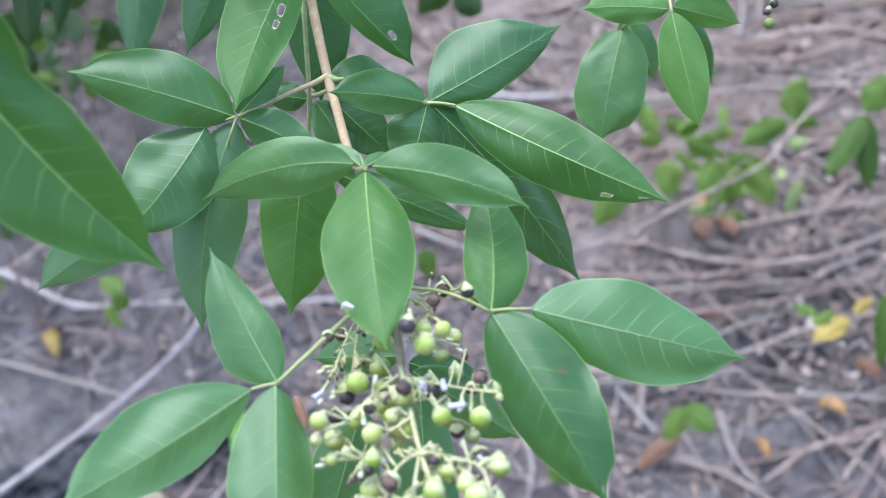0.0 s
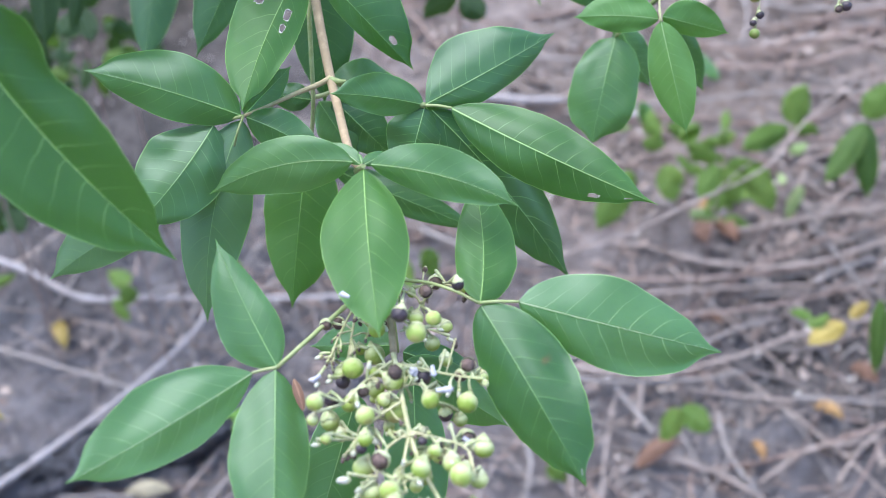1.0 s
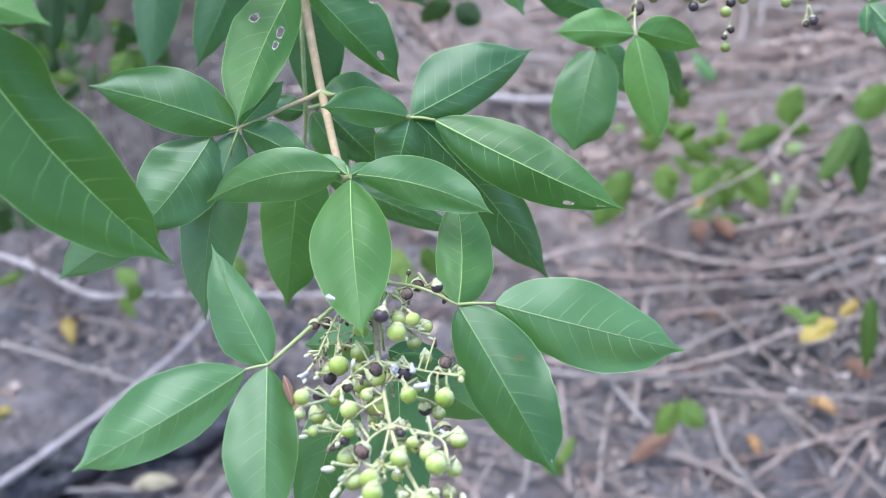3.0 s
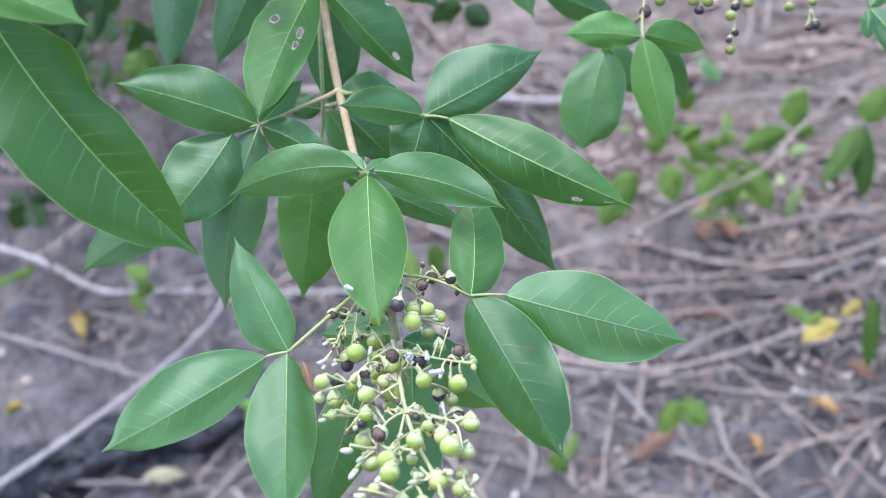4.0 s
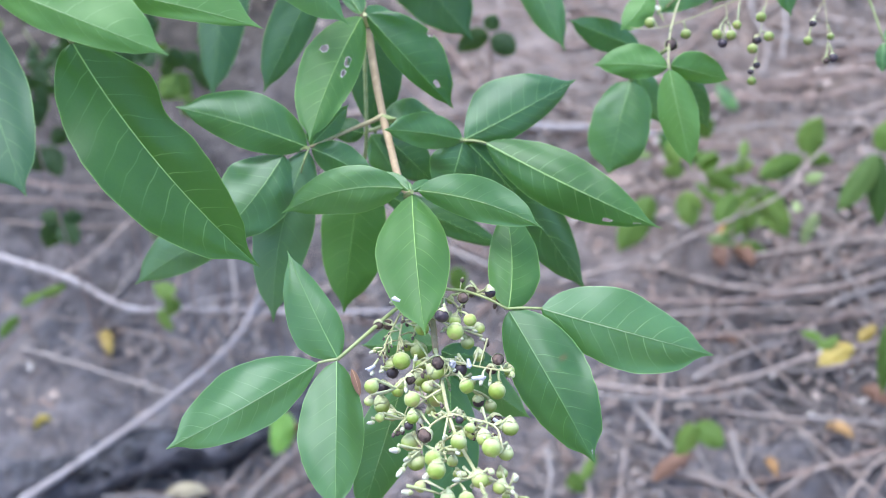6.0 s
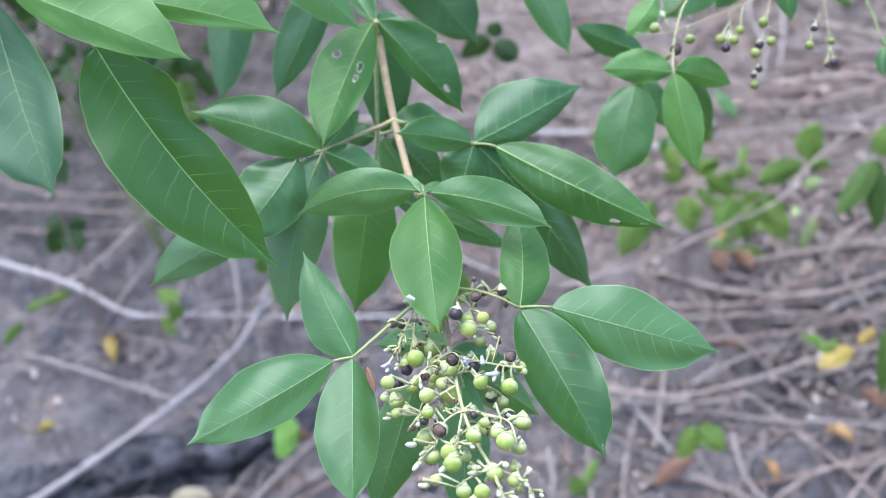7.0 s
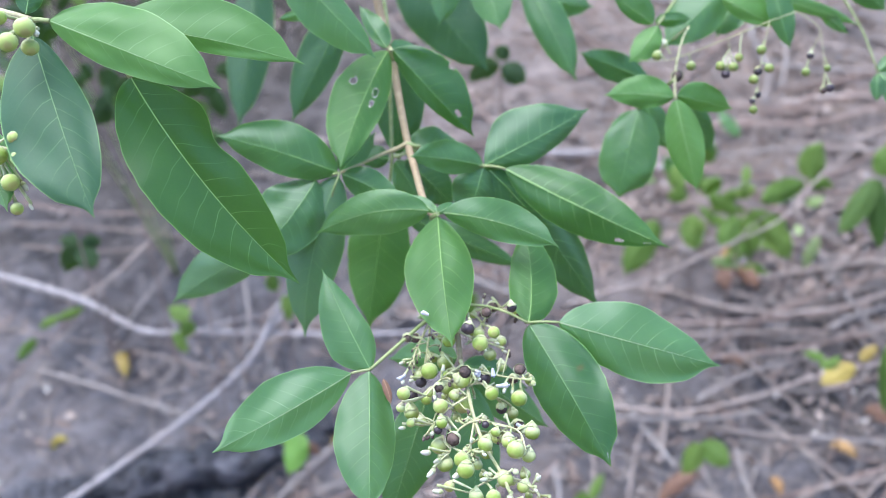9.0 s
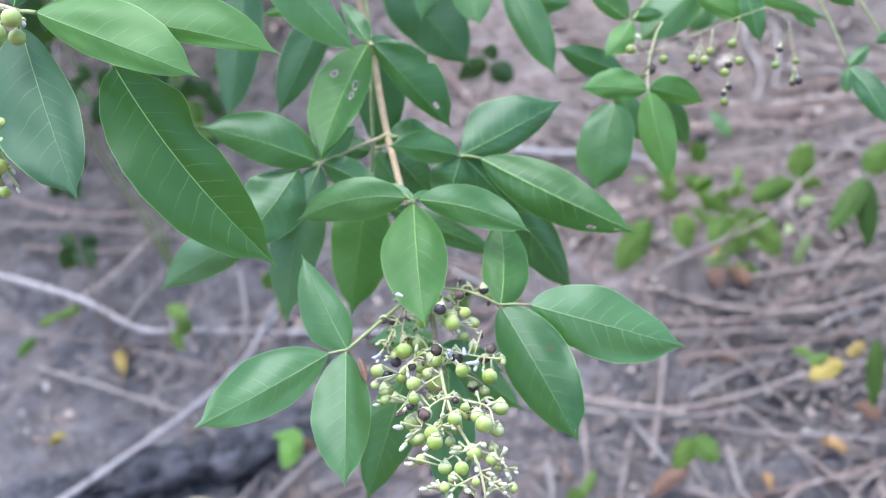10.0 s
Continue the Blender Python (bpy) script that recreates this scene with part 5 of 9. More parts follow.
berry(spray, (0.0427, 0.2625, 0.9407), 0.0019, "green", (0.0435, 0.2592, 0.9519))
berry(spray, (0.0307, 0.2733, 0.9445), 0.0020, "capped", (0.0281, 0.2639, 0.9490))
berry(spray, (0.0364, 0.2578, 0.9381), 0.0015, "capped", (0.0406, 0.2412, 0.9484))
berry(spray, (0.0539, 0.2395, 0.9423), 0.0014, "green", (0.0492, 0.2336, 0.9496))
berry(spray, (0.0491, 0.2971, 0.9494), 0.0008, "crumb", (0.0529, 0.2952, 0.9546))
berry(spray, (0.0311, 0.2726, 0.9450), 0.0008, "crumb", (0.0283, 0.2694, 0.9506))
berry(spray, (0.0430, 0.2559, 0.9476), 0.0008, "crumb", (0.0396, 0.2557, 0.9531))
berry(spray, (0.0378, 0.2651, 0.9424), 0.0016, "capped", (0.0435, 0.2592, 0.9519))
berry(spray, (0.0503, 0.2488, 0.9556), 0.0009, "bud", (0.0481, 0.2495, 0.9522))
berry(spray, (0.0458, 0.2629, 0.9437), 0.0017, "husk", (0.0435, 0.2592, 0.9519))
berry(spray, (0.0471, 0.2573, 0.9515), 0.0011, "bud", (0.0498, 0.2492, 0.9530))
berry(spray, (0.0469, 0.2399, 0.9460), 0.0012, "bud", (0.0492, 0.2336, 0.9496))
berry(spray, (0.0462, 0.2869, 0.9479), 0.0018, "capped", (0.0484, 0.2779, 0.9513))
berry(spray, (0.0583, 0.2278, 0.9437), 0.0006, "crumb", (0.0589, 0.2296, 0.9490))
berry(spray, (0.0599, 0.2161, 0.9384), 0.0018, "capped", (0.0638, 0.2085, 0.9460))
berry(spray, (0.0376, 0.2821, 0.9481), 0.0013, "husk", (0.0395, 0.2805, 0.9538))
berry(spray, (0.0400, 0.2458, 0.9571), 0.0006, "crumb", (0.0357, 0.2491, 0.9546))
berry(spray, (0.0686, 0.2033, 0.9369), 0.0017, "capped", (0.0650, 0.1928, 0.9458))
berry(spray, (0.0316, 0.2792, 0.9555), 0.0010, "crumb", (0.0272, 0.2802, 0.9534))
berry(spray, (0.0638, 0.2154, 0.9372), 0.0017, "capped", (0.0614, 0.2047, 0.9469))
berry(spray, (0.0452, 0.2581, 0.9469), 0.0019, "husk", (0.0426, 0.2605, 0.9520))
berry(spray, (0.0561, 0.2316, 0.9435), 0.0021, "green", (0.0611, 0.2251, 0.9482))
berry(spray, (0.0300, 0.2513, 0.9438), 0.0019, "green", (0.0340, 0.2452, 0.9552))
berry(spray, (0.0759, 0.1976, 0.9393), 0.0017, "capped", (0.0714, 0.1917, 0.9443))
berry(spray, (0.0460, 0.2634, 0.9459), 0.0016, "capped", (0.0463, 0.2498, 0.9514))
berry(spray, (0.0746, 0.2017, 0.9399), 0.0012, "bud", (0.0738, 0.2052, 0.9415))
berry(spray, (0.0504, 0.2998, 0.9567), 0.0010, "crumb", (0.0497, 0.2956, 0.9548))
berry(spray, (0.0512, 0.2303, 0.9512), 0.0006, "crumb", (0.0472, 0.2318, 0.9491))
berry(spray, (0.0262, 0.2477, 0.9350), 0.0018, "capped", (0.0334, 0.2346, 0.9448))
berry(spray, (0.0526, 0.2471, 0.9542), 0.0012, "bud", (0.0542, 0.2428, 0.9549))
berry(spray, (0.0549, 0.1909, 0.9502), 0.0013, "bud", (0.0583, 0.1911, 0.9481))
berry(spray, (0.0507, 0.2610, 0.9505), 0.0013, "bud", (0.0543, 0.2549, 0.9532))
berry(spray, (0.0257, 0.2657, 0.9422), 0.0015, "capped", (0.0229, 0.2630, 0.9504))
berry(spray, (0.0452, 0.2317, 0.9505), 0.0006, "crumb", (0.0482, 0.2327, 0.9493))
berry(spray, (0.0433, 0.2781, 0.9576), 0.0010, "bud", (0.0428, 0.2897, 0.9556))
berry(spray, (0.0656, 0.2256, 0.9479), 0.0007, "crumb", (0.0608, 0.2257, 0.9484))
berry(spray, (0.0698, 0.2104, 0.9356), 0.0014, "green", (0.0721, 0.2061, 0.9424))
berry(spray, (0.0646, 0.2080, 0.9499), 0.0012, "calyx", (0.0600, 0.2087, 0.9472))
berry(spray, (0.0535, 0.2167, 0.9519), 0.0011, "calyx", (0.0487, 0.2171, 0.9501))
berry(spray, (0.0458, 0.2162, 0.9487), 0.0007, "bud", (0.0414, 0.2219, 0.9470))
berry(spray, (0.0534, 0.2212, 0.9443), 0.0013, "capped", (0.0492, 0.2146, 0.9504))
berry(spray, (0.0468, 0.2089, 0.9543), 0.0009, "calyx", (0.0487, 0.2171, 0.9501))
berry(spray, (0.0465, 0.2224, 0.9448), 0.0013, "capped", (0.0484, 0.2201, 0.9499))
berry(spray, (0.0469, 0.2135, 0.9520), 0.0008, "crumb", (0.0484, 0.2201, 0.9499))
berry(spray, (0.0389, 0.2257, 0.9406), 0.0006, "crumb", (0.0414, 0.2219, 0.9470))
berry(spray, (0.0701, 0.1906, 0.9361), 0.0012, "bud", (0.0662, 0.1873, 0.9453))
berry(spray, (0.0585, 0.2102, 0.9400), 0.0012, "bud", (0.0613, 0.2086, 0.9468))
berry(spray, (0.0472, 0.2204, 0.9453), 0.0011, "bud", (0.0484, 0.2201, 0.9499))
berry(spray, (0.0465, 0.2152, 0.9517), 0.0010, "calyx", (0.0489, 0.2158, 0.9502))
berry(spray, (0.0535, 0.2110, 0.9545), 0.0011, "bud", (0.0487, 0.2171, 0.9501))
berry(spray, (0.0665, 0.1904, 0.9430), 0.0012, "bud", (0.0707, 0.1922, 0.9445))
berry(spray, (0.0222, 0.2861, 0.9442), 0.0021, "husk", (0.0286, 0.2742, 0.9517))
berry(spray, (0.0520, 0.2678, 0.9543), 0.0011, "bud", (0.0491, 0.2779, 0.9510))
berry(spray, (0.0391, 0.2750, 0.9521), 0.0011, "bud", (0.0367, 0.2774, 0.9542))
berry(spray, (0.0318, 0.2428, 0.9533), 0.0016, "capped", (0.0340, 0.2452, 0.9552))
berry(spray, (0.0581, 0.2224, 0.9517), 0.0005, "crumb", (0.0609, 0.2254, 0.9483))
berry(spray, (0.0485, 0.2512, 0.9442), 0.0010, "bud", (0.0472, 0.2496, 0.9518))
berry(spray, (0.0442, 0.2763, 0.9501), 0.0009, "bud", (0.0491, 0.2779, 0.9510))
berry(spray, (0.0500, 0.2283, 0.9464), 0.0006, "crumb", (0.0498, 0.2318, 0.9494))
berry(spray, (0.0463, 0.2328, 0.9496), 0.0010, "calyx", (0.0512, 0.2329, 0.9498))
berry(spray, (0.0529, 0.2352, 0.9486), 0.0013, "calyx", (0.0492, 0.2336, 0.9496))
berry(spray, (0.0642, 0.2367, 0.9418), 0.0012, "bud", (0.0593, 0.2289, 0.9489))
berry(spray, (0.0708, 0.2472, 0.9564), 0.0011, "calyx", (0.0661, 0.2508, 0.9550))
berry(spray, (0.0521, 0.2793, 0.9603), 0.0007, "crumb", (0.0492, 0.2824, 0.9570))
berry(spray, (0.0429, 0.2624, 0.9454), 0.0011, "calyx", (0.0396, 0.2557, 0.9531))
berry(spray, (0.0348, 0.2681, 0.9478), 0.0012, "calyx", (0.0283, 0.2676, 0.9501))
berry(spray, (0.0574, 0.2218, 0.9540), 0.0007, "calyx", (0.0596, 0.2282, 0.9488))
berry(spray, (0.0601, 0.2257, 0.9456), 0.0009, "bud", (0.0599, 0.2276, 0.9487))
berry(spray, (0.0339, 0.2789, 0.9512), 0.0019, "capped", (0.0395, 0.2799, 0.9539))
berry(spray, (0.0463, 0.2921, 0.9527), 0.0015, "capped", (0.0512, 0.2954, 0.9547))
berry(spray, (0.0620, 0.2178, 0.9553), 0.0010, "bud", (0.0628, 0.2278, 0.9511))
berry(spray, (0.0656, 0.2128, 0.9522), 0.0007, "calyx", (0.0682, 0.2159, 0.9519))
berry(spray, (0.0673, 0.2290, 0.9494), 0.0013, "calyx", (0.0645, 0.2268, 0.9513))
berry(spray, (0.0420, 0.2547, 0.9486), 0.0009, "bud", (0.0426, 0.2605, 0.9520))
berry(spray, (0.0602, 0.2321, 0.9420), 0.0017, "capped", (0.0593, 0.2289, 0.9489))
berry(spray, (0.0700, 0.2534, 0.9496), 0.0011, "bud", (0.0675, 0.2503, 0.9553))
berry(spray, (0.0626, 0.1883, 0.9515), 0.0016, "capped", (0.0606, 0.1936, 0.9473))
berry(spray, (0.0443, 0.2359, 0.9449), 0.0010, "bud", (0.0490, 0.2313, 0.9496))

berry(spray, (0.0476, 0.1997, 0.9586), 0.0030, "capped", (0.0499, 0.2109, 0.9508))
withered_flower(spray, (0.0590, 0.2340, 0.9662), (1.0, 0.1, 0.05), 0.0042, 0.0008)
withered_flower(spray, (0.0288, 0.2640, 0.9745), (-0.9, 0.2, 0.25), 0.0026, 0.0008)
withered_flower(spray, (0.0493, 0.2508, 0.9568), (0.2, -0.5, 0.5), 0.0030, 0.0011)
withered_flower(spray, (0.0665, 0.2297, 0.9503), (0.8, -0.35, -0.4), 0.0044, 0.0008)
withered_flower(spray, (0.0555, 0.2476, 0.9606), (0.2, -0.6, -0.7), 0.0030, 0.0007)
withered_flower(spray, (0.0210, 0.2480, 0.9560), (-0.8, -0.4, -0.4), 0.0030, 0.0008)


# ---- the second shrub, with a thin spray of berries ----
shrub_two = thing("berry_shrub", "fresh green shrub twig with thin sprays of hanging berries", "shrub", (1.05, 0.78, ground_z(1.05, 0.78)))
stalk(shrub_two, "trunk", ((1.05, 0.78, ground_z(1.05, 0.78) - 0.02), (1.0, 0.74, 0.8), (0.85, 0.66, 1.25), (0.6, 0.6, 1.36)), 0.014, 0.006, BARK, "tan woody trunk", n=24)
stalk(shrub_two, "branch", ((0.6, 0.6, 1.36), (0.4, 0.55, 1.22), (0.1662, 0.4858, 1.0163), (0.1491, 0.4588, 1.0147), (0.1418, 0.4362, 1.0098), (0.1389, 0.4209, 1.0026), (0.1390, 0.4136, 0.9960)), 0.0006, 0.0004, RACHIS, n=24)
petiole = stalk(shrub_two, "compound_leaf", ((0.1386, 0.4160, 0.9993), (0.1387, 0.4139, 0.9981), (0.1391, 0.4124, 0.9960)), 0.0006, 0.0005, RACHIS)
leaf(petiole, (0.1391, 0.4124, 0.9960), (0.1448, 0.4011, 0.9776), (0.1528, 0.3938, 0.9535), 0.0096, 0.0096, 24, 20, m=0.46, mats=(LIGHT, UNDER), tilt=-1, tail=0.85)
leaf(petiole, (0.1384, 0.4139, 0.9964), (0.1215, 0.4141, 0.9975), (0.1048, 0.4169, 0.9952), 0.0070, 0.0097, -22, -10, mats=(LIGHT, UNDER), tilt=5)
leaf(petiole, (0.1399, 0.4146, 0.9972), (0.1546, 0.4184, 0.9919), (0.1705, 0.4262, 0.9847), 0.0090, 0.0056, -10, -22, mats=(LIGHT, UNDER), tilt=8)
petiole = stalk(shrub_two, "compound_leaf", ((0.1389, 0.4209, 1.0026), (0.1341, 0.4380, 0.9875), (0.1273, 0.4507, 0.9715)), 0.001, 0.0008, STEM)
leaf(petiole, (0.1274, 0.4506, 0.9713), (0.1218, 0.4340, 0.9539), (0.1180, 0.4225, 0.9335), 0.0156, 0.0147, 7, 7, m=0.55, k=0.85, tilt=2)
leaf(petiole, (0.1310, 0.4725, 0.9671), (0.1392, 0.4674, 0.9541), (0.1481, 0.4658, 0.9391), 0.0088, 0.0088, 20, 20, mats=(DARK, UNDER), tilt=-6)
leaf(petiole, (0.1527, 0.4652, 0.9720), (0.1626, 0.4635, 0.9558), (0.1738, 0.4659, 0.9368), 0.0081, 0.0081, 20, 20, mats=(DARK, UNDER), tilt=2)
petiole = stalk(shrub_two, "compound_leaf", ((0.1450, 0.4781, 1.0247), (0.1385, 0.4676, 1.0193), (0.1330, 0.4583, 1.0155)), 0.001, 0.0008, STEM)
leaf(petiole, (0.1330, 0.4581, 1.0153), (0.1267, 0.4503, 1.0076), (0.1188, 0.4460, 1.0000), 0.0074, 0.0074, 20, 20, mats=(LIGHT, UNDER), tilt=7)
leaf(petiole, (0.1307, 0.4585, 1.0160), (0.1194, 0.4609, 1.0233), (0.1085, 0.4666, 1.0294), 0.0092, 0.0092, 56, 20, mats=(FRESH, UNDER), tilt=-8)
leaf(petiole, (0.1322, 0.4644, 1.0155), (0.1413, 0.4618, 1.0173), (0.1506, 0.4615, 1.0183), 0.0043, 0.0043, 20, 20, tilt=3)
leaf(petiole, (0.1735, 0.4933, 1.0259), (0.1557, 0.4791, 1.0131), (0.1390, 0.4707, 0.9980), 0.0153, 0.0153, 38, 20, tilt=9)
leaf(petiole, (0.1872, 0.5139, 1.0189), (0.1788, 0.5025, 1.0074), (0.1712, 0.4951, 0.9944), 0.0112, 0.0112, 20, 20, mats=(DARK, UNDER), tilt=7)
leaf(petiole, (0.1671, 0.4787, 1.0234), (0.1818, 0.4730, 1.0176), (0.1974, 0.4714, 1.0104), 0.0106, 0.0106, 20, 60, mats=(LIGHT, UNDER), tilt=-2)
leaf(petiole, (0.1909, 0.4748, 1.0328), (0.1954, 0.4629, 1.0196), (0.2011, 0.4552, 1.0048), 0.0074, 0.0074, 20, 38, tilt=-2)
leaf(petiole, (0.1888, 0.4900, 1.0199), (0.2158, 0.4849, 1.0161), (0.2439, 0.4844, 1.0068), 0.0045, 0.0045, 20, 36, mats=(FRESH, UNDER), tilt=9)
leaf(petiole, (0.2220, 0.4879, 1.0138), (0.2293, 0.4835, 1.0091), (0.2374, 0.4815, 1.0034), 0.0038, 0.0038, 38, 20, mats=(FRESH, UNDER), tilt=6)
leaf(petiole, (0.2367, 0.4992, 1.0280), (0.2465, 0.4929, 1.0212), (0.2575, 0.4899, 1.0132), 0.0076, 0.0076, 20, 20, mats=(DARK, UNDER), tilt=3)
petiole = stalk(shrub_two, "compound_leaf", ((0.2217, 0.5010, 1.0319), (0.2343, 0.4926, 1.0191), (0.2455, 0.4823, 1.0038), (0.2537, 0.4704, 0.9866)), 0.0008, 0.0006, STEM)
leaf(petiole, (0.2537, 0.4708, 0.9871), (0.2593, 0.4736, 0.9923), (0.2657, 0.4785, 0.9966), 0.0045, 0.0045, 36, 20, mats=(DARK, UNDER), tilt=-5)
leaf(petiole, (0.2534, 0.4700, 0.9861), (0.2531, 0.4648, 0.9804), (0.2534, 0.4613, 0.9740), 0.0039, 0.0039, 20, 20, mats=(DARK, UNDER), tilt=3)
leaf(petiole, (0.2543, 0.4703, 0.9864), (0.2647, 0.4551, 0.9770), (0.2736, 0.4431, 0.9642), 0.0083, 0.0083, 20, 37, mats=(DARK, UNDER), tilt=-9)
petiole = stalk(shrub_two, "compound_leaf", ((0.2400, 0.4822, 1.0383), (0.2522, 0.4723, 1.0236), (0.2669, 0.4600, 1.0052), (0.2766, 0.4527, 0.9942)), 0.0008, 0.0006, STEM)
leaf(petiole, (0.2763, 0.4633, 1.0088), (0.2678, 0.4604, 1.0074), (0.2601, 0.4596, 1.0052), 0.0044, 0.0044, 48, 20, mats=(DARK, UNDER), tilt=-8)
thin_spray = stalk(shrub_two, "panicle", ((0.2015, 0.4572, 1.0246), (0.1864, 0.4493, 1.0220), (0.1661, 0.4395, 1.0172), (0.1489, 0.4316, 1.0130), (0.1361, 0.4255, 1.0109)), 0.0003, 0.00022, RACHIS, "thin spray with a few hanging berries", n=20)
stalk(thin_spray, "side_stalk", ((0.1655, 0.4395, 1.0172), (0.1660, 0.4354, 1.0133), (0.1664, 0.4320, 1.0103)), 0.0002, 0.00016, RACHIS)
stalk(thin_spray, "side_stalk", ((0.1864, 0.4490, 1.0215), (0.1835, 0.4383, 1.0139), (0.1810, 0.4297, 1.0056), (0.1797, 0.4222, 0.9954), (0.1782, 0.4188, 0.9909)), 0.0002, 0.00016, RACHIS)
stalk(thin_spray, "side_stalk", ((0.2015, 0.4572, 1.0246), (0.2124, 0.4509, 1.0183), (0.2098, 0.4457, 1.0114), (0.2077, 0.4423, 1.0068)), 0.0002, 0.00016, RACHIS)
stalk(thin_spray, "side_stalk", ((0.2124, 0.4509, 1.0183), (0.2144, 0.4444, 1.0091), (0.2153, 0.4377, 0.9998)), 0.0002, 0.00016, RACHIS)
stalk(thin_spray, "side_stalk", ((0.1361, 0.4255, 1.0109), (0.1263, 0.4234, 1.0107), (0.1208, 0.4235, 1.0114)), 0.0002, 0.00016, RACHIS)
berry(thin_spray, (0.1471, 0.4281, 1.0067), 0.0024, "plain", (0.1458, 0.4315, 1.0115), SHADED_BERRY)
berry(thin_spray, (0.1403, 0.4247, 1.0027), 0.0028, "husk", (0.1398, 0.4295, 1.0093))
berry(thin_spray, (0.1616, 0.4291, 1.0066), 0.0024, "plain", (0.1658, 0.4340, 1.0130), SHADED_BERRY)
berry(thin_spray, (0.1680, 0.4292, 1.0062), 0.0024, "plain", (0.1664, 0.4328, 1.0114), SHADED_BERRY)
berry(thin_spray, (0.1642, 0.4268, 1.0032), 0.0022, "black", (0.1653, 0.4320, 1.0103))
berry(thin_spray, (0.1706, 0.4321, 1.0100), 0.0021, "plain", (0.1717, 0.4390, 1.0193), SHADED_BERRY)
berry(thin_spray, (0.1816, 0.4350, 1.0129), 0.0024, "plain", (0.1829, 0.4380, 1.0170), SHADED_BERRY)
berry(thin_spray, (0.1855, 0.4300, 1.0056), 0.0024, "plain", (0.1815, 0.4314, 1.0079), SHADED_BERRY)
berry(thin_spray, (0.1781, 0.4262, 1.0011), 0.0024, "plain", (0.1805, 0.4283, 1.0038), SHADED_BERRY)
berry(thin_spray, (0.1800, 0.4286, 1.0043), 0.0020, "black", (0.1810, 0.4305, 1.0068))
berry(thin_spray, (0.1803, 0.4219, 0.9950), 0.0017, "black", (0.1796, 0.4238, 0.9977))
berry(thin_spray, (0.1776, 0.4199, 0.9925), 0.0014, "black", (0.1792, 0.4214, 0.9943))
berry(thin_spray, (0.1783, 0.4174, 0.9889), 0.0021, "plain", (0.1787, 0.4197, 0.9920), SHADED_BERRY)
berry(thin_spray, (0.2056, 0.4349, 1.0105), 0.0017, "black", (0.2063, 0.4371, 1.0135))
berry(thin_spray, (0.2036, 0.4300, 1.0039), 0.0021, "plain", (0.2053, 0.4346, 1.0101), SHADED_BERRY)
berry(thin_spray, (0.2141, 0.4319, 1.0055), 0.0017, "plain", (0.2126, 0.4350, 1.0100), SHADED_BERRY)
berry(thin_spray, (0.2154, 0.4262, 0.9975), 0.0022, "black", (0.2133, 0.4302, 1.0032))
berry(thin_spray, (0.2124, 0.4253, 0.9966), 0.0017, "husk", (0.2128, 0.4301, 1.0032))
berry(thin_spray, (0.1303, 0.4300, 1.0109), 0.0025, "capped", (0.1340, 0.4291, 1.0093), SHADED_BERRY)
berry(thin_spray, (0.1337, 0.4340, 1.0161), 0.0017, "bud", (0.1367, 0.4309, 1.0115))


# ---- fallen twigs and dead branches ----
twig(((-0.5232, 0.6802, 0.2628), (-0.4793, 0.7393, 0.2733), (-0.4162, 0.7995, 0.2890), (-0.3366, 0.8748, 0.3148), (-0.2777, 0.9424, 0.3427), (-0.2563, 0.9885, 0.3622), (-0.2342, 1.0279, 0.3795)), 0.0053, BLEACHED, "pale bleached dead branch lying on the bank")
twig(((-0.6664, 1.0682, 0.3878), (-0.5889, 1.0505, 0.3800), (-0.5120, 1.0295, 0.3704), (-0.4259, 0.9944, 0.3540), (-0.3419, 0.9950, 0.3557), (-0.2289, 0.9974, 0.3563), (-0.1096, 1.0028, 0.3577), (-0.0355, 1.0084, 0.3615)), 0.0049, BLEACHED, "pale bleached dead branch lying on the bank")
twig(((-0.5587, 0.9430, 0.3226), (-0.5024, 0.9310, 0.3166), (-0.4378, 0.9147, 0.3104), (-0.3433, 0.8896, 0.3000), (-0.2931, 0.8587, 0.2892)), 0.0033, PALETWIG, "bleached dry twig lying on sandy soil")
twig(((-0.3035, 1.0730, 0.3997), (-0.2872, 1.0260, 0.3785), (-0.2796, 0.9841, 0.3599), (-0.2806, 0.9497, 0.3458)), 0.0030, PALETWIG, "bleached dry twig lying on sandy soil")
twig(((-0.5511, 1.0401, 0.3556), (-0.4992, 1.0833, 0.3743), (-0.4632, 1.1342, 0.3981), (-0.4305, 1.1700, 0.4143)), 0.0027, TWIG, "bleached dry twig lying on sandy soil")
twig(((0.1265, 0.8307, 0.5485), (0.1742, 0.8489, 0.5555), (0.2165, 0.8642, 0.5610), (0.2914, 0.9043, 0.5766), (0.3688, 0.9451, 0.5933), (0.4189, 0.9988, 0.6176), (0.4840, 1.0524, 0.6412)), 0.0018, TWIG, "long grey branch leaning low over the bank")
twig(((0.1562, 0.9270, 0.3244), (0.2263, 0.9174, 0.3211), (0.2960, 0.9166, 0.3210), (0.3811, 0.9372, 0.3305), (0.4690, 0.9695, 0.3440), (0.5621, 0.9912, 0.3536)), 0.0034, TWIG, "bleached dry twig lying on sandy soil")
twig(((0.1568, 0.9178, 0.3118), (0.2411, 0.9121, 0.3096), (0.3323, 0.9172, 0.3110), (0.3887, 0.9271, 0.3163)), 0.0035, PALETWIG, "bleached dry twig lying on sandy soil")
twig(((0.2217, 0.9347, 0.3093), (0.2488, 0.9013, 0.2942), (0.2810, 0.8609, 0.2786)), 0.0042, PALETWIG, "bleached dry twig lying on sandy soil")
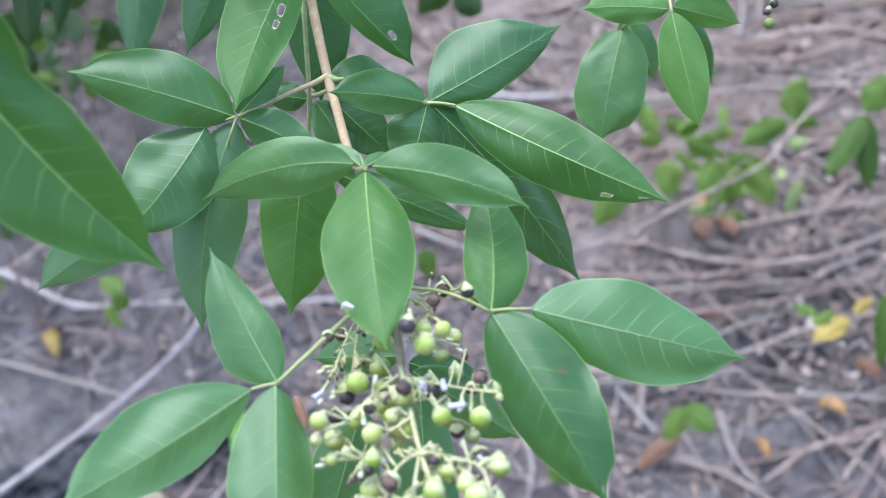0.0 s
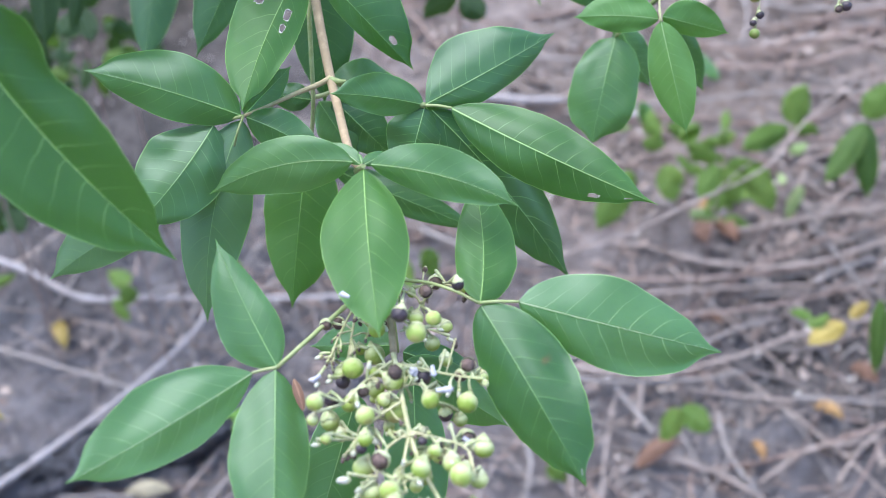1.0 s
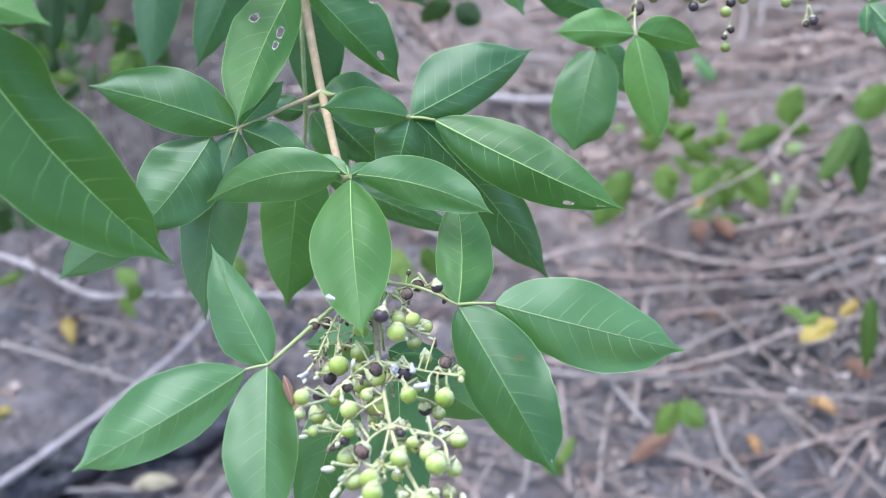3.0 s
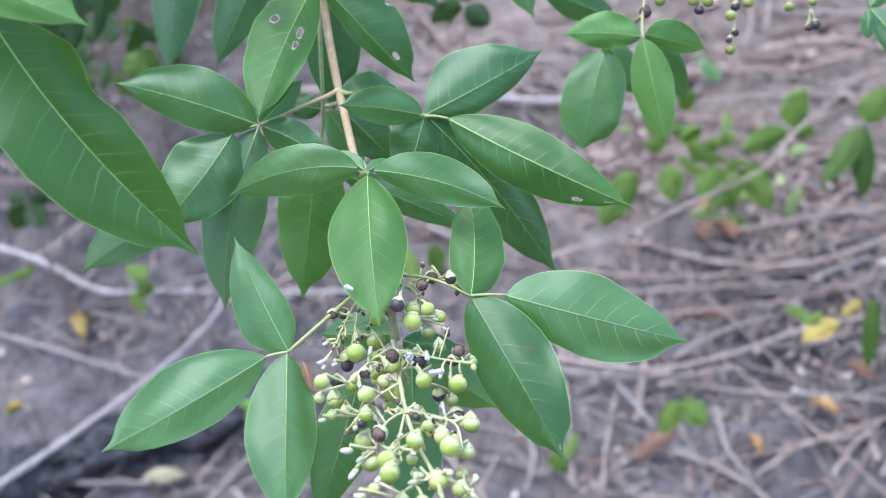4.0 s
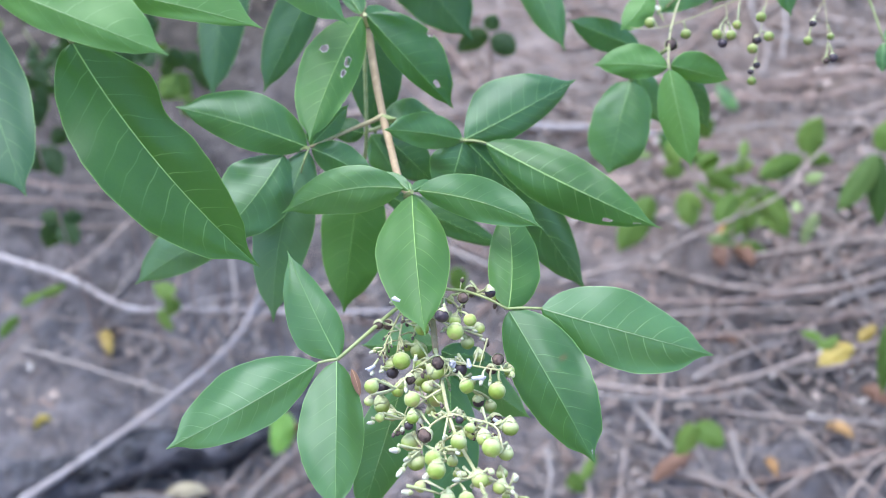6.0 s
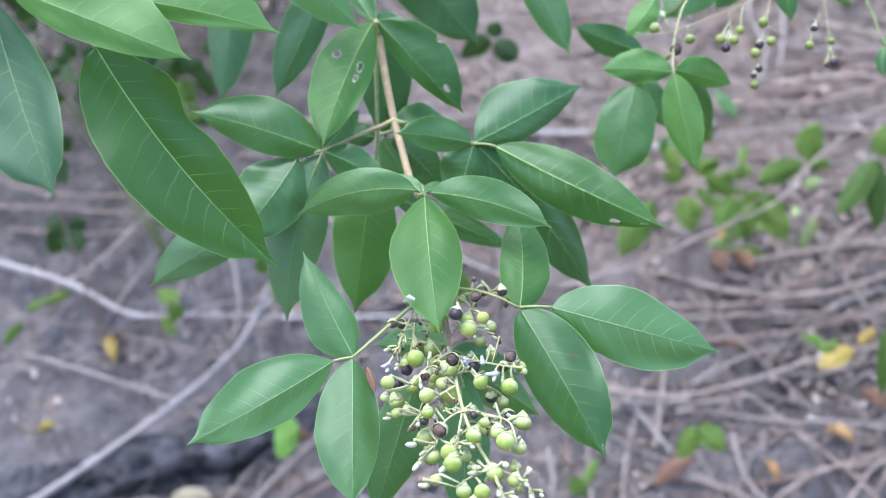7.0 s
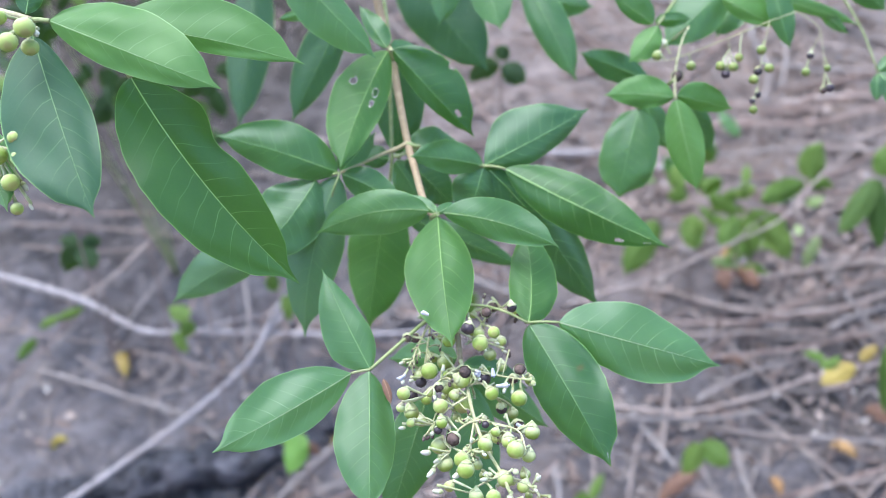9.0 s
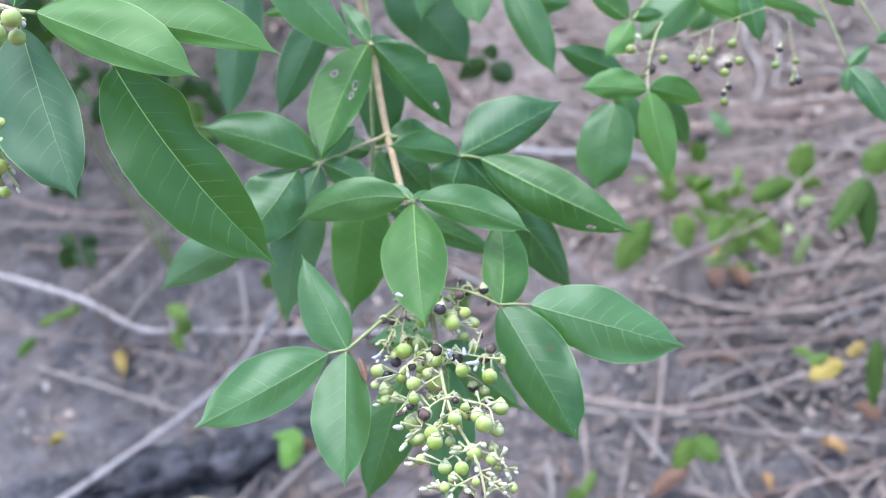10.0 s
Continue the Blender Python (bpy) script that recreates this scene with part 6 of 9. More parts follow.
twig(((0.3112, 0.9320, 0.3266), (0.3478, 0.9537, 0.3374), (0.3993, 0.9760, 0.3470), (0.4359, 0.9861, 0.3515)), 0.0032, PALETWIG, "bleached dry twig lying on sandy soil")
twig(((0.4503, 0.9056, 0.2973), (0.5049, 0.9034, 0.2960), (0.5725, 0.8996, 0.2942)), 0.0035, PALETWIG, "bleached dry twig lying on sandy soil")
twig(((0.4560, 1.5900, 0.6120), (0.4460, 1.5200, 0.5800), (0.4640, 1.4600, 0.5500), (0.4500, 1.4000, 0.5220)), 0.0034, PALETWIG, "bleached crooked twig lying on sandy soil")
twig(((0.4600, 1.6000, 0.6160), (0.4930, 1.5500, 0.5930), (0.4960, 1.4900, 0.5640), (0.4820, 1.4300, 0.5360)), 0.0032, PALETWIG, "bleached crooked twig lying on sandy soil")
twig(((0.0753, 1.2974, 0.4841), (0.1413, 1.2922, 0.4824), (0.2070, 1.2942, 0.4834), (0.2802, 1.2860, 0.4781)), 0.0066, BLEACHED, "pale bleached dead branch lying on the bank")
twig(((0.2840, 1.3460, 0.4973), (0.4097, 1.3598, 0.5031), (0.5349, 1.3689, 0.5068), (0.6658, 1.4147, 0.5295)), 0.0035, REDTWIG, "bleached dry twig lying on sandy soil")
twig(((0.3055, 1.2823, 0.4669), (0.4258, 1.2742, 0.4643), (0.5190, 1.2529, 0.4538), (0.6108, 1.2470, 0.4512)), 0.0028, REDTWIG, "bleached dry twig lying on sandy soil")
twig(((0.1880, 1.0524, 0.3608), (0.3072, 1.0491, 0.3594), (0.4563, 1.0623, 0.3656), (0.5842, 1.0901, 0.3784)), 0.0026, REDTWIG, "bleached dry twig lying on sandy soil")
twig(((0.2319, 1.0233, 0.3480), (0.3432, 1.0353, 0.3531), (0.4908, 1.0451, 0.3571), (0.5753, 1.0372, 0.3534)), 0.0031, TWIG, "bleached dry twig lying on sandy soil")
twig(((0.3024, 0.9927, 0.3437), (0.3968, 1.0031, 0.3492), (0.4703, 1.0170, 0.3555), (0.5737, 1.0435, 0.3672)), 0.0022, REDTWIG, "bleached dry twig lying on sandy soil")
twig(((0.4026, 1.1157, 0.3893), (0.5028, 1.1343, 0.3991), (0.6195, 1.1550, 0.4082)), 0.0029, TWIG, "bleached dry twig lying on sandy soil")
twig(((0.3597, 0.8884, 0.2844), (0.3681, 0.8403, 0.2669), (0.3956, 0.7942, 0.2519)), 0.0031, PALETWIG, "bleached dry twig lying on sandy soil")
twig(((0.3959, 0.8040, 0.2604), (0.4620, 0.8453, 0.2728), (0.5433, 0.8592, 0.2779)), 0.0028, TWIG, "bleached dry twig lying on sandy soil")
twig(((0.1722, 0.9622, 0.3201), (0.1781, 0.8773, 0.2846), (0.1828, 0.7809, 0.2522)), 0.0029, TWIG, "bleached dry twig lying on sandy soil")
twig(((0.2159, 0.7824, 0.2528), (0.2257, 0.8514, 0.2752), (0.2502, 0.9357, 0.3099)), 0.0019, TWIG, "bleached dry twig lying on sandy soil")
twig(((0.1293, 0.8534, 0.2767), (0.1363, 0.8191, 0.2648), (0.1295, 0.7775, 0.2523)), 0.0034, PALETWIG, "bleached dry twig lying on sandy soil")
twig(((-0.1416, 1.0092, 0.3411), (-0.1197, 0.9503, 0.3150), (-0.1166, 0.8634, 0.2804)), 0.0018, TWIG, "bleached dry twig lying on sandy soil")
twig(((-0.4420, 0.9821, 0.3293), (-0.3386, 0.9636, 0.3210), (-0.2377, 0.9456, 0.3128), (-0.1334, 0.9420, 0.3120)), 0.0015, TWIG, "bleached dry twig lying on sandy soil")
twig(((-0.5161, 0.9715, 0.3246), (-0.4383, 0.9372, 0.3095), (-0.3931, 0.9693, 0.3230), (-0.3461, 1.0005, 0.3383)), 0.0013, TWIG, "bleached dry twig lying on sandy soil")
twig(((-0.6030, 1.0025, 0.3389), (-0.5305, 0.9945, 0.3341), (-0.4439, 0.9897, 0.3326)), 0.0013, TWIG, "bleached dry twig lying on sandy soil")
twig(((-0.6689, 1.1609, 0.4112), (-0.5687, 1.1603, 0.4106), (-0.4348, 1.1525, 0.4063), (-0.3003, 1.1310, 0.3972)), 0.0024, TWIG, "bleached dry twig lying on sandy soil")
twig(((-0.6424, 1.1283, 0.3951), (-0.5335, 1.1225, 0.3937), (-0.3987, 1.1369, 0.3989)), 0.0019, TWIG, "bleached dry twig lying on sandy soil")
twig(((-0.6632, 1.1967, 0.4276), (-0.5661, 1.1818, 0.4211), (-0.4508, 1.1867, 0.4222)), 0.0020, REDTWIG, "bleached dry twig lying on sandy soil")
twig(((-0.2623, 0.7720, 0.2505), (-0.2252, 0.8311, 0.2675), (-0.1935, 0.8535, 0.2758)), 0.0016, TWIG, "bleached dry twig lying on sandy soil")
twig(((-0.2784, 0.8494, 0.2747), (-0.2124, 0.8386, 0.2703), (-0.1431, 0.7992, 0.2579)), 0.0014, TWIG, "bleached dry twig lying on sandy soil")
twig(((-0.5236, 0.7594, 0.2424), (-0.4424, 0.7677, 0.2446), (-0.3185, 0.7728, 0.2454)), 0.0038, PALETWIG, "bleached dry twig lying on sandy soil")
twig(((0.0023, 1.1247, 0.3946), (0.0501, 1.1018, 0.3843), (0.1121, 1.0886, 0.3775)), 0.0024, REDTWIG, "bleached dry twig lying on sandy soil")
twig(((-0.0046, 1.1087, 0.3866), (0.0817, 1.0791, 0.3738), (0.1656, 1.0752, 0.3709)), 0.0035, PALETWIG, "bleached dry twig lying on sandy soil")
twig(((0.2264, 1.3737, 0.5097), (0.3711, 1.3978, 0.5205), (0.4955, 1.3860, 0.5157), (0.6429, 1.4350, 0.5379)), 0.0032, REDTWIG, "bleached dry twig lying on sandy soil")
twig(((0.4729, 1.3337, 0.4906), (0.5534, 1.3266, 0.4876), (0.6243, 1.3245, 0.4862)), 0.0025, TWIG, "bleached dry twig lying on sandy soil")
twig(((0.4956, 1.0415, 0.3651), (0.5265, 1.0565, 0.3735), (0.5787, 1.0736, 0.3814)), 0.0041, PALETWIG, "bleached dry twig lying on sandy soil")
char_log(((-0.5759, 0.7454, 0.2336), (-0.4604, 0.7836, 0.2535), (-0.3557, 0.8171, 0.2689), (-0.2505, 0.8536, 0.2771), (-0.1594, 0.9045, 0.2764)), 0.033)


# ---- seedlings and fallen leaves ----
sprout = thing("seedling", "green broad-leaved seedling growing from the sandy bank", "seedling", (0.290, 0.838, ground_z(0.290, 0.838)))
stalk(sprout, "stem", ((0.290, 0.838, ground_z(0.290, 0.838) - 0.01), (0.2946, 0.8132, 0.3129), (0.2896, 0.8082, 0.3739)), 0.0012, 0.0009, REDTWIG)
leaf(sprout, (0.2896, 0.8082, 0.3739), (0.2812, 0.7993, 0.3565), (0.2726, 0.7937, 0.3360), 0.0136, 0.0136, 20, 32, k=1.35, mats=(WEED, WEED), tilt=13, name="leaf")
leaf(sprout, (0.2934, 0.8096, 0.3755), (0.3067, 0.7941, 0.3708), (0.3222, 0.7828, 0.3648), 0.0161, 0.0161, 20, 38, k=1.35, mats=(WEED, WEED), tilt=-2, name="leaf")
sprout = thing("seedling", "green broad-leaved seedling growing from the sandy bank", "seedling", (0.435, 1.104, ground_z(0.435, 1.104)))
stalk(sprout, "stem", ((0.435, 1.104, ground_z(0.435, 1.104) - 0.01), (0.4402, 1.0794, 0.4697), (0.4352, 1.0744, 0.5739)), 0.0012, 0.0009, REDTWIG)
leaf(sprout, (0.4352, 1.0744, 0.5739), (0.4399, 1.0844, 0.5964), (0.4488, 1.0984, 0.6155), 0.0190, 0.0190, 20, 30, k=1.35, mats=(WEED, WEED), tilt=20, name="leaf")
leaf(sprout, (0.4305, 1.0709, 0.5695), (0.3978, 1.0516, 0.5690), (0.3695, 1.0361, 0.5613), 0.0159, 0.0159, 20, 31, k=1.35, mats=(WEED, WEED), tilt=-8, name="leaf")
leaf(sprout, (0.4354, 1.0704, 0.5683), (0.4508, 1.0711, 0.5690), (0.4669, 1.0720, 0.5645), 0.0102, 0.0102, 20, 36, k=1.35, mats=(WEED, WEED), tilt=16, name="leaf")
sprout = thing("seedling", "green broad-leaved seedling growing from the sandy bank", "seedling", (0.510, 1.093, ground_z(0.510, 1.093)))
stalk(sprout, "stem", ((0.510, 1.093, ground_z(0.510, 1.093) - 0.01), (0.5150, 1.0678, 0.4725), (0.5100, 1.0628, 0.5848)), 0.0012, 0.0009, REDTWIG)
leaf(sprout, (0.5100, 1.0628, 0.5848), (0.4867, 1.0330, 0.5599), (0.4633, 1.0120, 0.5324), 0.0150, 0.0150, 20, 20, k=1.35, mats=(OLIVE, OLIVE), tilt=8, name="leaf")
leaf(sprout, (0.5134, 1.0622, 0.5837), (0.5145, 1.0347, 0.5492), (0.5195, 1.0148, 0.5099), 0.0150, 0.0150, 20, 29, k=1.35, mats=(OLIVE, OLIVE), tilt=-11, name="leaf")
leaf(sprout, (0.5132, 1.0653, 0.5880), (0.5260, 1.0720, 0.6089), (0.5415, 1.0829, 0.6266), 0.0186, 0.0186, 20, 20, k=1.35, mats=(WEED, WEED), tilt=1, name="leaf")
sprout = thing("seedling", "green broad-leaved seedling growing from the sandy bank", "seedling", (0.340, 1.028, ground_z(0.340, 1.028)))
stalk(sprout, "stem", ((0.340, 1.028, ground_z(0.340, 1.028) - 0.01), (0.3445, 1.0027, 0.4465), (0.3395, 0.9977, 0.5624)), 0.0012, 0.0009, REDTWIG)
leaf(sprout, (0.3395, 0.9977, 0.5624), (0.3237, 0.9785, 0.5542), (0.3127, 0.9625, 0.5415), 0.0153, 0.0153, 20, 31, k=1.35, mats=(WEED, WEED), tilt=-11, name="leaf")
leaf(sprout, (0.3408, 0.9977, 0.5624), (0.3516, 0.9870, 0.5446), (0.3625, 0.9798, 0.5236), 0.0155, 0.0155, 20, 20, k=1.35, mats=(WEED, WEED), tilt=-2, name="leaf")
leaf(sprout, (0.3460, 1.0000, 0.5650), (0.3730, 1.0024, 0.5571), (0.4022, 1.0107, 0.5469), 0.0113, 0.0113, 20, 20, k=1.35, mats=(WEED, WEED), tilt=16, name="leaf")
leaf(sprout, (0.3692, 0.9977, 0.5596), (0.3864, 0.9874, 0.5388), (0.4038, 0.9813, 0.5137), 0.0183, 0.0183, 20, 37, k=1.35, mats=(WEED, WEED), tilt=-15, name="leaf")
leaf(sprout, (0.3360, 1.0013, 0.5678), (0.3150, 0.9961, 0.5811), (0.2959, 0.9957, 0.5928), 0.0097, 0.0097, 20, 20, k=1.35, mats=(WEED, WEED), tilt=-9, name="leaf")
sprout = thing("seedling", "green broad-leaved seedling growing from the sandy bank", "seedling", (0.253, 1.088, ground_z(0.253, 1.088)))
stalk(sprout, "stem", ((0.253, 1.088, ground_z(0.253, 1.088) - 0.01), (0.2579, 1.0626, 0.4373), (0.2529, 1.0576, 0.5168)), 0.0012, 0.0009, REDTWIG)
leaf(sprout, (0.2529, 1.0576, 0.5168), (0.2307, 1.0294, 0.4930), (0.2110, 1.0080, 0.4640), 0.0209, 0.0209, 20, 29, k=1.35, mats=(WEED, WEED), tilt=-9, name="leaf")
leaf(sprout, (0.2983, 1.0647, 0.5223), (0.2977, 1.0457, 0.5070), (0.3033, 1.0316, 0.4897), 0.0164, 0.0164, 20, 20, k=1.35, mats=(WEED, WEED), tilt=-19, name="leaf")
leaf(sprout, (0.2904, 1.0786, 0.5423), (0.2761, 1.0769, 0.5428), (0.2624, 1.0792, 0.5442), 0.0105, 0.0105, 20, 20, k=1.35, mats=(WEED, WEED), tilt=-15, name="leaf")
leaf(sprout, (0.3150, 1.0802, 0.5421), (0.3216, 1.0927, 0.5515), (0.3320, 1.1075, 0.5576), 0.0120, 0.0120, 20, 20, k=1.35, mats=(WEED, WEED), tilt=-14, name="leaf")
leaf(sprout, (0.3206, 1.1054, 0.5763), (0.3131, 1.1056, 0.5917), (0.3071, 1.1088, 0.6057), 0.0134, 0.0134, 20, 20, k=1.35, mats=(WEED, WEED), tilt=11, name="leaf")
leaf(sprout, (0.2832, 1.0823, 0.5480), (0.2749, 1.0927, 0.5610), (0.2725, 1.1079, 0.5734), 0.0120, 0.0120, 20, 35, k=1.35, mats=(WEED, WEED), tilt=-16, name="leaf")
sprout = thing("seedling", "green broad-leaved seedling growing from the sandy bank", "seedling", (0.380, 1.205, ground_z(0.380, 1.205)))
stalk(sprout, "stem", ((0.380, 1.205, ground_z(0.380, 1.205) - 0.01), (0.3850, 1.1798, 0.4539), (0.3800, 1.1748, 0.4958)), 0.0012, 0.0009, REDTWIG)
leaf(sprout, (0.3800, 1.1748, 0.4958), (0.3652, 1.1708, 0.4858), (0.3485, 1.1727, 0.4782), 0.0097, 0.0097, 20, 20, k=1.35, mats=(WEED, WEED), tilt=-13, name="leaf")
leaf(sprout, (0.3727, 1.1699, 0.4897), (0.3857, 1.1677, 0.4993), (0.3993, 1.1683, 0.5074), 0.0097, 0.0097, 20, 20, k=1.35, mats=(WEED, WEED), tilt=-6, name="leaf")
leaf(sprout, (0.3585, 1.1511, 0.4651), (0.3479, 1.1492, 0.4613), (0.3369, 1.1514, 0.4596), 0.0081, 0.0081, 20, 20, k=1.35, mats=(WEED, WEED), tilt=-1, name="leaf")
leaf(sprout, (0.3774, 1.2193, 0.5574), (0.3624, 1.2332, 0.5702), (0.3502, 1.2527, 0.5820), 0.0098, 0.0098, 20, 20, k=1.35, mats=(FRESH, UNDER), tilt=18, name="leaf")
leaf(sprout, (0.2923, 1.1780, 0.5086), (0.2830, 1.1811, 0.5261), (0.2743, 1.1876, 0.5415), 0.0113, 0.0113, 20, 36, k=1.35, mats=(FRESH, UNDER), tilt=-6, name="leaf")
sprout = thing("seedling", "seedling with yellowing leaves beside green ones", "seedling", (0.440, 0.838, ground_z(0.440, 0.838)))
stalk(sprout, "stem", ((0.440, 0.838, ground_z(0.440, 0.838) - 0.01), (0.4449, 0.8127, 0.3735), (0.4399, 0.8077, 0.4955)), 0.0012, 0.0009, REDTWIG)
leaf(sprout, (0.4399, 0.8077, 0.4955), (0.4188, 0.7987, 0.4953), (0.3985, 0.7880, 0.4860), 0.0124, 0.0124, 34, 20, k=1.35, mats=(YELLOW, YELLOW), tilt=6, name="leaf")
leaf(sprout, (0.4438, 0.8128, 0.5021), (0.4529, 0.8179, 0.5093), (0.4632, 0.8249, 0.5145), 0.0069, 0.0069, 20, 20, k=1.35, mats=(YELLOW, YELLOW), tilt=8, name="leaf")
leaf(sprout, (0.4744, 0.8252, 0.5164), (0.4733, 0.8056, 0.4826), (0.4761, 0.7918, 0.4428), 0.0101, 0.0101, 20, 35, k=1.35, mats=(OLIVE, OLIVE), tilt=5, name="leaf")
leaf(sprout, (0.4054, 0.8103, 0.5023), (0.3963, 0.8189, 0.5014), (0.3872, 0.8286, 0.4974), 0.0063, 0.0063, 41, 20, k=1.35, mats=(WEED, WEED), tilt=8, name="leaf")
leaf(sprout, (0.3998, 0.8064, 0.4976), (0.4114, 0.8072, 0.5026), (0.4217, 0.8121, 0.5094), 0.0063, 0.0063, 41, 20, k=1.35, mats=(WEED, WEED), tilt=-9, name="leaf")
sprout = thing("seedling", "green broad-leaved seedling growing from the sandy bank", "seedling", (-0.340, 0.976, ground_z(-0.340, 0.976)))
stalk(sprout, "stem", ((-0.340, 0.976, ground_z(-0.340, 0.976) - 0.01), (-0.3348, 0.9514, 0.3638), (-0.3398, 0.9464, 0.4199)), 0.0012, 0.0009, REDTWIG)
leaf(sprout, (-0.3398, 0.9464, 0.4199), (-0.3553, 0.9544, 0.4221), (-0.3725, 0.9651, 0.4217), 0.0136, 0.0136, 20, 33, k=1.35, mats=(WEED, WEED), tilt=15, name="leaf")
leaf(sprout, (-0.3397, 0.9443, 0.4171), (-0.3431, 0.9378, 0.4066), (-0.3459, 0.9330, 0.3942), 0.0120, 0.0120, 20, 35, k=1.35, mats=(WEED, WEED), tilt=4, name="leaf")
leaf(sprout, (-0.3567, 0.9350, 0.4057), (-0.3493, 0.9272, 0.3930), (-0.3398, 0.9233, 0.3796), 0.0075, 0.0075, 20, 20, k=1.35, mats=(WEED, WEED), tilt=-16, name="leaf")
sprout = thing("seedling", "bright green seedling growing beside the charred log", "seedling", (-0.165, 0.794, ground_z(-0.165, 0.794)))
stalk(sprout, "stem", ((-0.165, 0.794, ground_z(-0.165, 0.794) - 0.01), (-0.1603, 0.7693, 0.3228), (-0.1653, 0.7643, 0.4080)), 0.0012, 0.0009, REDTWIG)
leaf(sprout, (-0.1653, 0.7643, 0.4080), (-0.1677, 0.7473, 0.3904), (-0.1756, 0.7341, 0.3702), 0.0171, 0.0171, 37, 20, k=1.35, mats=(BRIGHT, BRIGHT), tilt=20, name="leaf")
leaf(sprout, (-0.1626, 0.7609, 0.4030), (-0.1778, 0.7630, 0.3961), (-0.1942, 0.7682, 0.3874), 0.0060, 0.0060, 20, 20, k=1.35, mats=(BRIGHT, BRIGHT), tilt=-1, name="leaf")
leaf(sprout, (-0.1574, 0.7568, 0.3969), (-0.1491, 0.7588, 0.3872), (-0.1427, 0.7613, 0.3737), 0.0066, 0.0066, 32, 20, k=1.35, mats=(BROWN, BROWN), tilt=10, name="leaf")
sprout = thing("seedling", "green broad-leaved seedling growing from the sandy bank", "seedling", (-0.017, 0.898, ground_z(-0.017, 0.898)))
stalk(sprout, "stem", ((-0.017, 0.898, ground_z(-0.017, 0.898) - 0.01), (-0.0119, 0.8728, 0.4055), (-0.0169, 0.8678, 0.5367)), 0.0012, 0.0009, REDTWIG)
leaf(sprout, (-0.0169, 0.8678, 0.5367), (-0.0168, 0.8528, 0.5282), (-0.0211, 0.8406, 0.5186), 0.0118, 0.0118, 20, 33, k=1.35, mats=(WEED, WEED), tilt=18, name="leaf")
leaf(sprout, (0.0171, 0.8701, 0.5366), (0.0204, 0.8639, 0.5213), (0.0270, 0.8613, 0.5045), 0.0119, 0.0119, 20, 33, k=1.35, mats=(WEED, WEED), tilt=-5, name="leaf")
leaf(sprout, (-0.0074, 0.8648, 0.5317), (-0.0032, 0.8455, 0.5228), (0.0041, 0.8303, 0.5124), 0.0092, 0.0092, 20, 20, k=1.35, mats=(WEED, WEED), tilt=-17, name="leaf")
sprout = thing("seedling", "green broad-leaved seedling growing from the sandy bank", "seedling", (-0.217, 0.965, ground_z(-0.217, 0.965)))
stalk(sprout, "stem", ((-0.217, 0.965, ground_z(-0.217, 0.965) - 0.01), (-0.2118, 0.9400, 0.3902), (-0.2168, 0.9350, 0.4778)), 0.0012, 0.0009, REDTWIG)
leaf(sprout, (-0.2168, 0.9350, 0.4778), (-0.2216, 0.9338, 0.4902), (-0.2243, 0.9355, 0.5021), 0.0100, 0.0100, 20, 20, k=1.35, mats=(WEED, WEED), tilt=19, name="leaf")
leaf(sprout, (-0.2098, 0.9315, 0.4723), (-0.2032, 0.9217, 0.4594), (-0.2023, 0.9136, 0.4437), 0.0086, 0.0086, 20, 20, k=1.35, mats=(WEED, WEED), tilt=-4, name="leaf")
sprout = thing("seedling", "green broad-leaved seedling growing from the sandy bank", "seedling", (-0.556, 0.984, ground_z(-0.556, 0.984)))
stalk(sprout, "stem", ((-0.556, 0.984, ground_z(-0.556, 0.984) - 0.01), (-0.5509, 0.9594, 0.3387), (-0.5559, 0.9544, 0.3662)), 0.0012, 0.0009, REDTWIG)
leaf(sprout, (-0.5559, 0.9544, 0.3662), (-0.5637, 0.9370, 0.3626), (-0.5709, 0.9216, 0.3552), 0.0077, 0.0077, 20, 20, k=1.35, mats=(WEED, WEED), tilt=-14, name="leaf")
leaf(sprout, (-0.5528, 0.9632, 0.3780), (-0.5360, 0.9638, 0.3907), (-0.5187, 0.9647, 0.3970), 0.0062, 0.0062, 20, 20, k=1.35, mats=(WEED, WEED), tilt=-15, name="leaf")
leaf(sprout, (-0.5314, 0.9732, 0.3898), (-0.5079, 0.9698, 0.3998), (-0.4888, 0.9725, 0.4107), 0.0062, 0.0062, 20, 20, k=1.35, mats=(WEED, WEED), tilt=-2, name="leaf")
sprout = thing("seedling", "green broad-leaved seedling growing from the sandy bank", "seedling", (0.156, 0.843, ground_z(0.156, 0.843)))
stalk(sprout, "stem", ((0.156, 0.843, ground_z(0.156, 0.843) - 0.01), (0.1609, 0.8177, 0.2634), (0.1559, 0.8127, 0.2734)), 0.0012, 0.0009, REDTWIG)
leaf(sprout, (0.1559, 0.8127, 0.2734), (0.1669, 0.8082, 0.2650), (0.1772, 0.8051, 0.2534), 0.0115, 0.0115, 20, 20, k=1.35, mats=(WEED, WEED), tilt=-9, name="leaf")
leaf(sprout, (0.1729, 0.8098, 0.2678), (0.1803, 0.8223, 0.2797), (0.1896, 0.8372, 0.2882), 0.0072, 0.0072, 20, 20, k=1.35, mats=(WEED, WEED), tilt=-12, name="leaf")
weeds = thing("weed_patch", "tangle of olive green weeds on the bank", "weed", (0.338, 1.160, ground_z(0.338, 1.160)))
stalk(weeds, "stem", ((0.338, 1.160, ground_z(0.338, 1.160) - 0.01), (0.3129, 1.1153, 0.4612), (0.2874, 1.0701, 0.5309)), 0.0012, 0.0008, REDTWIG)
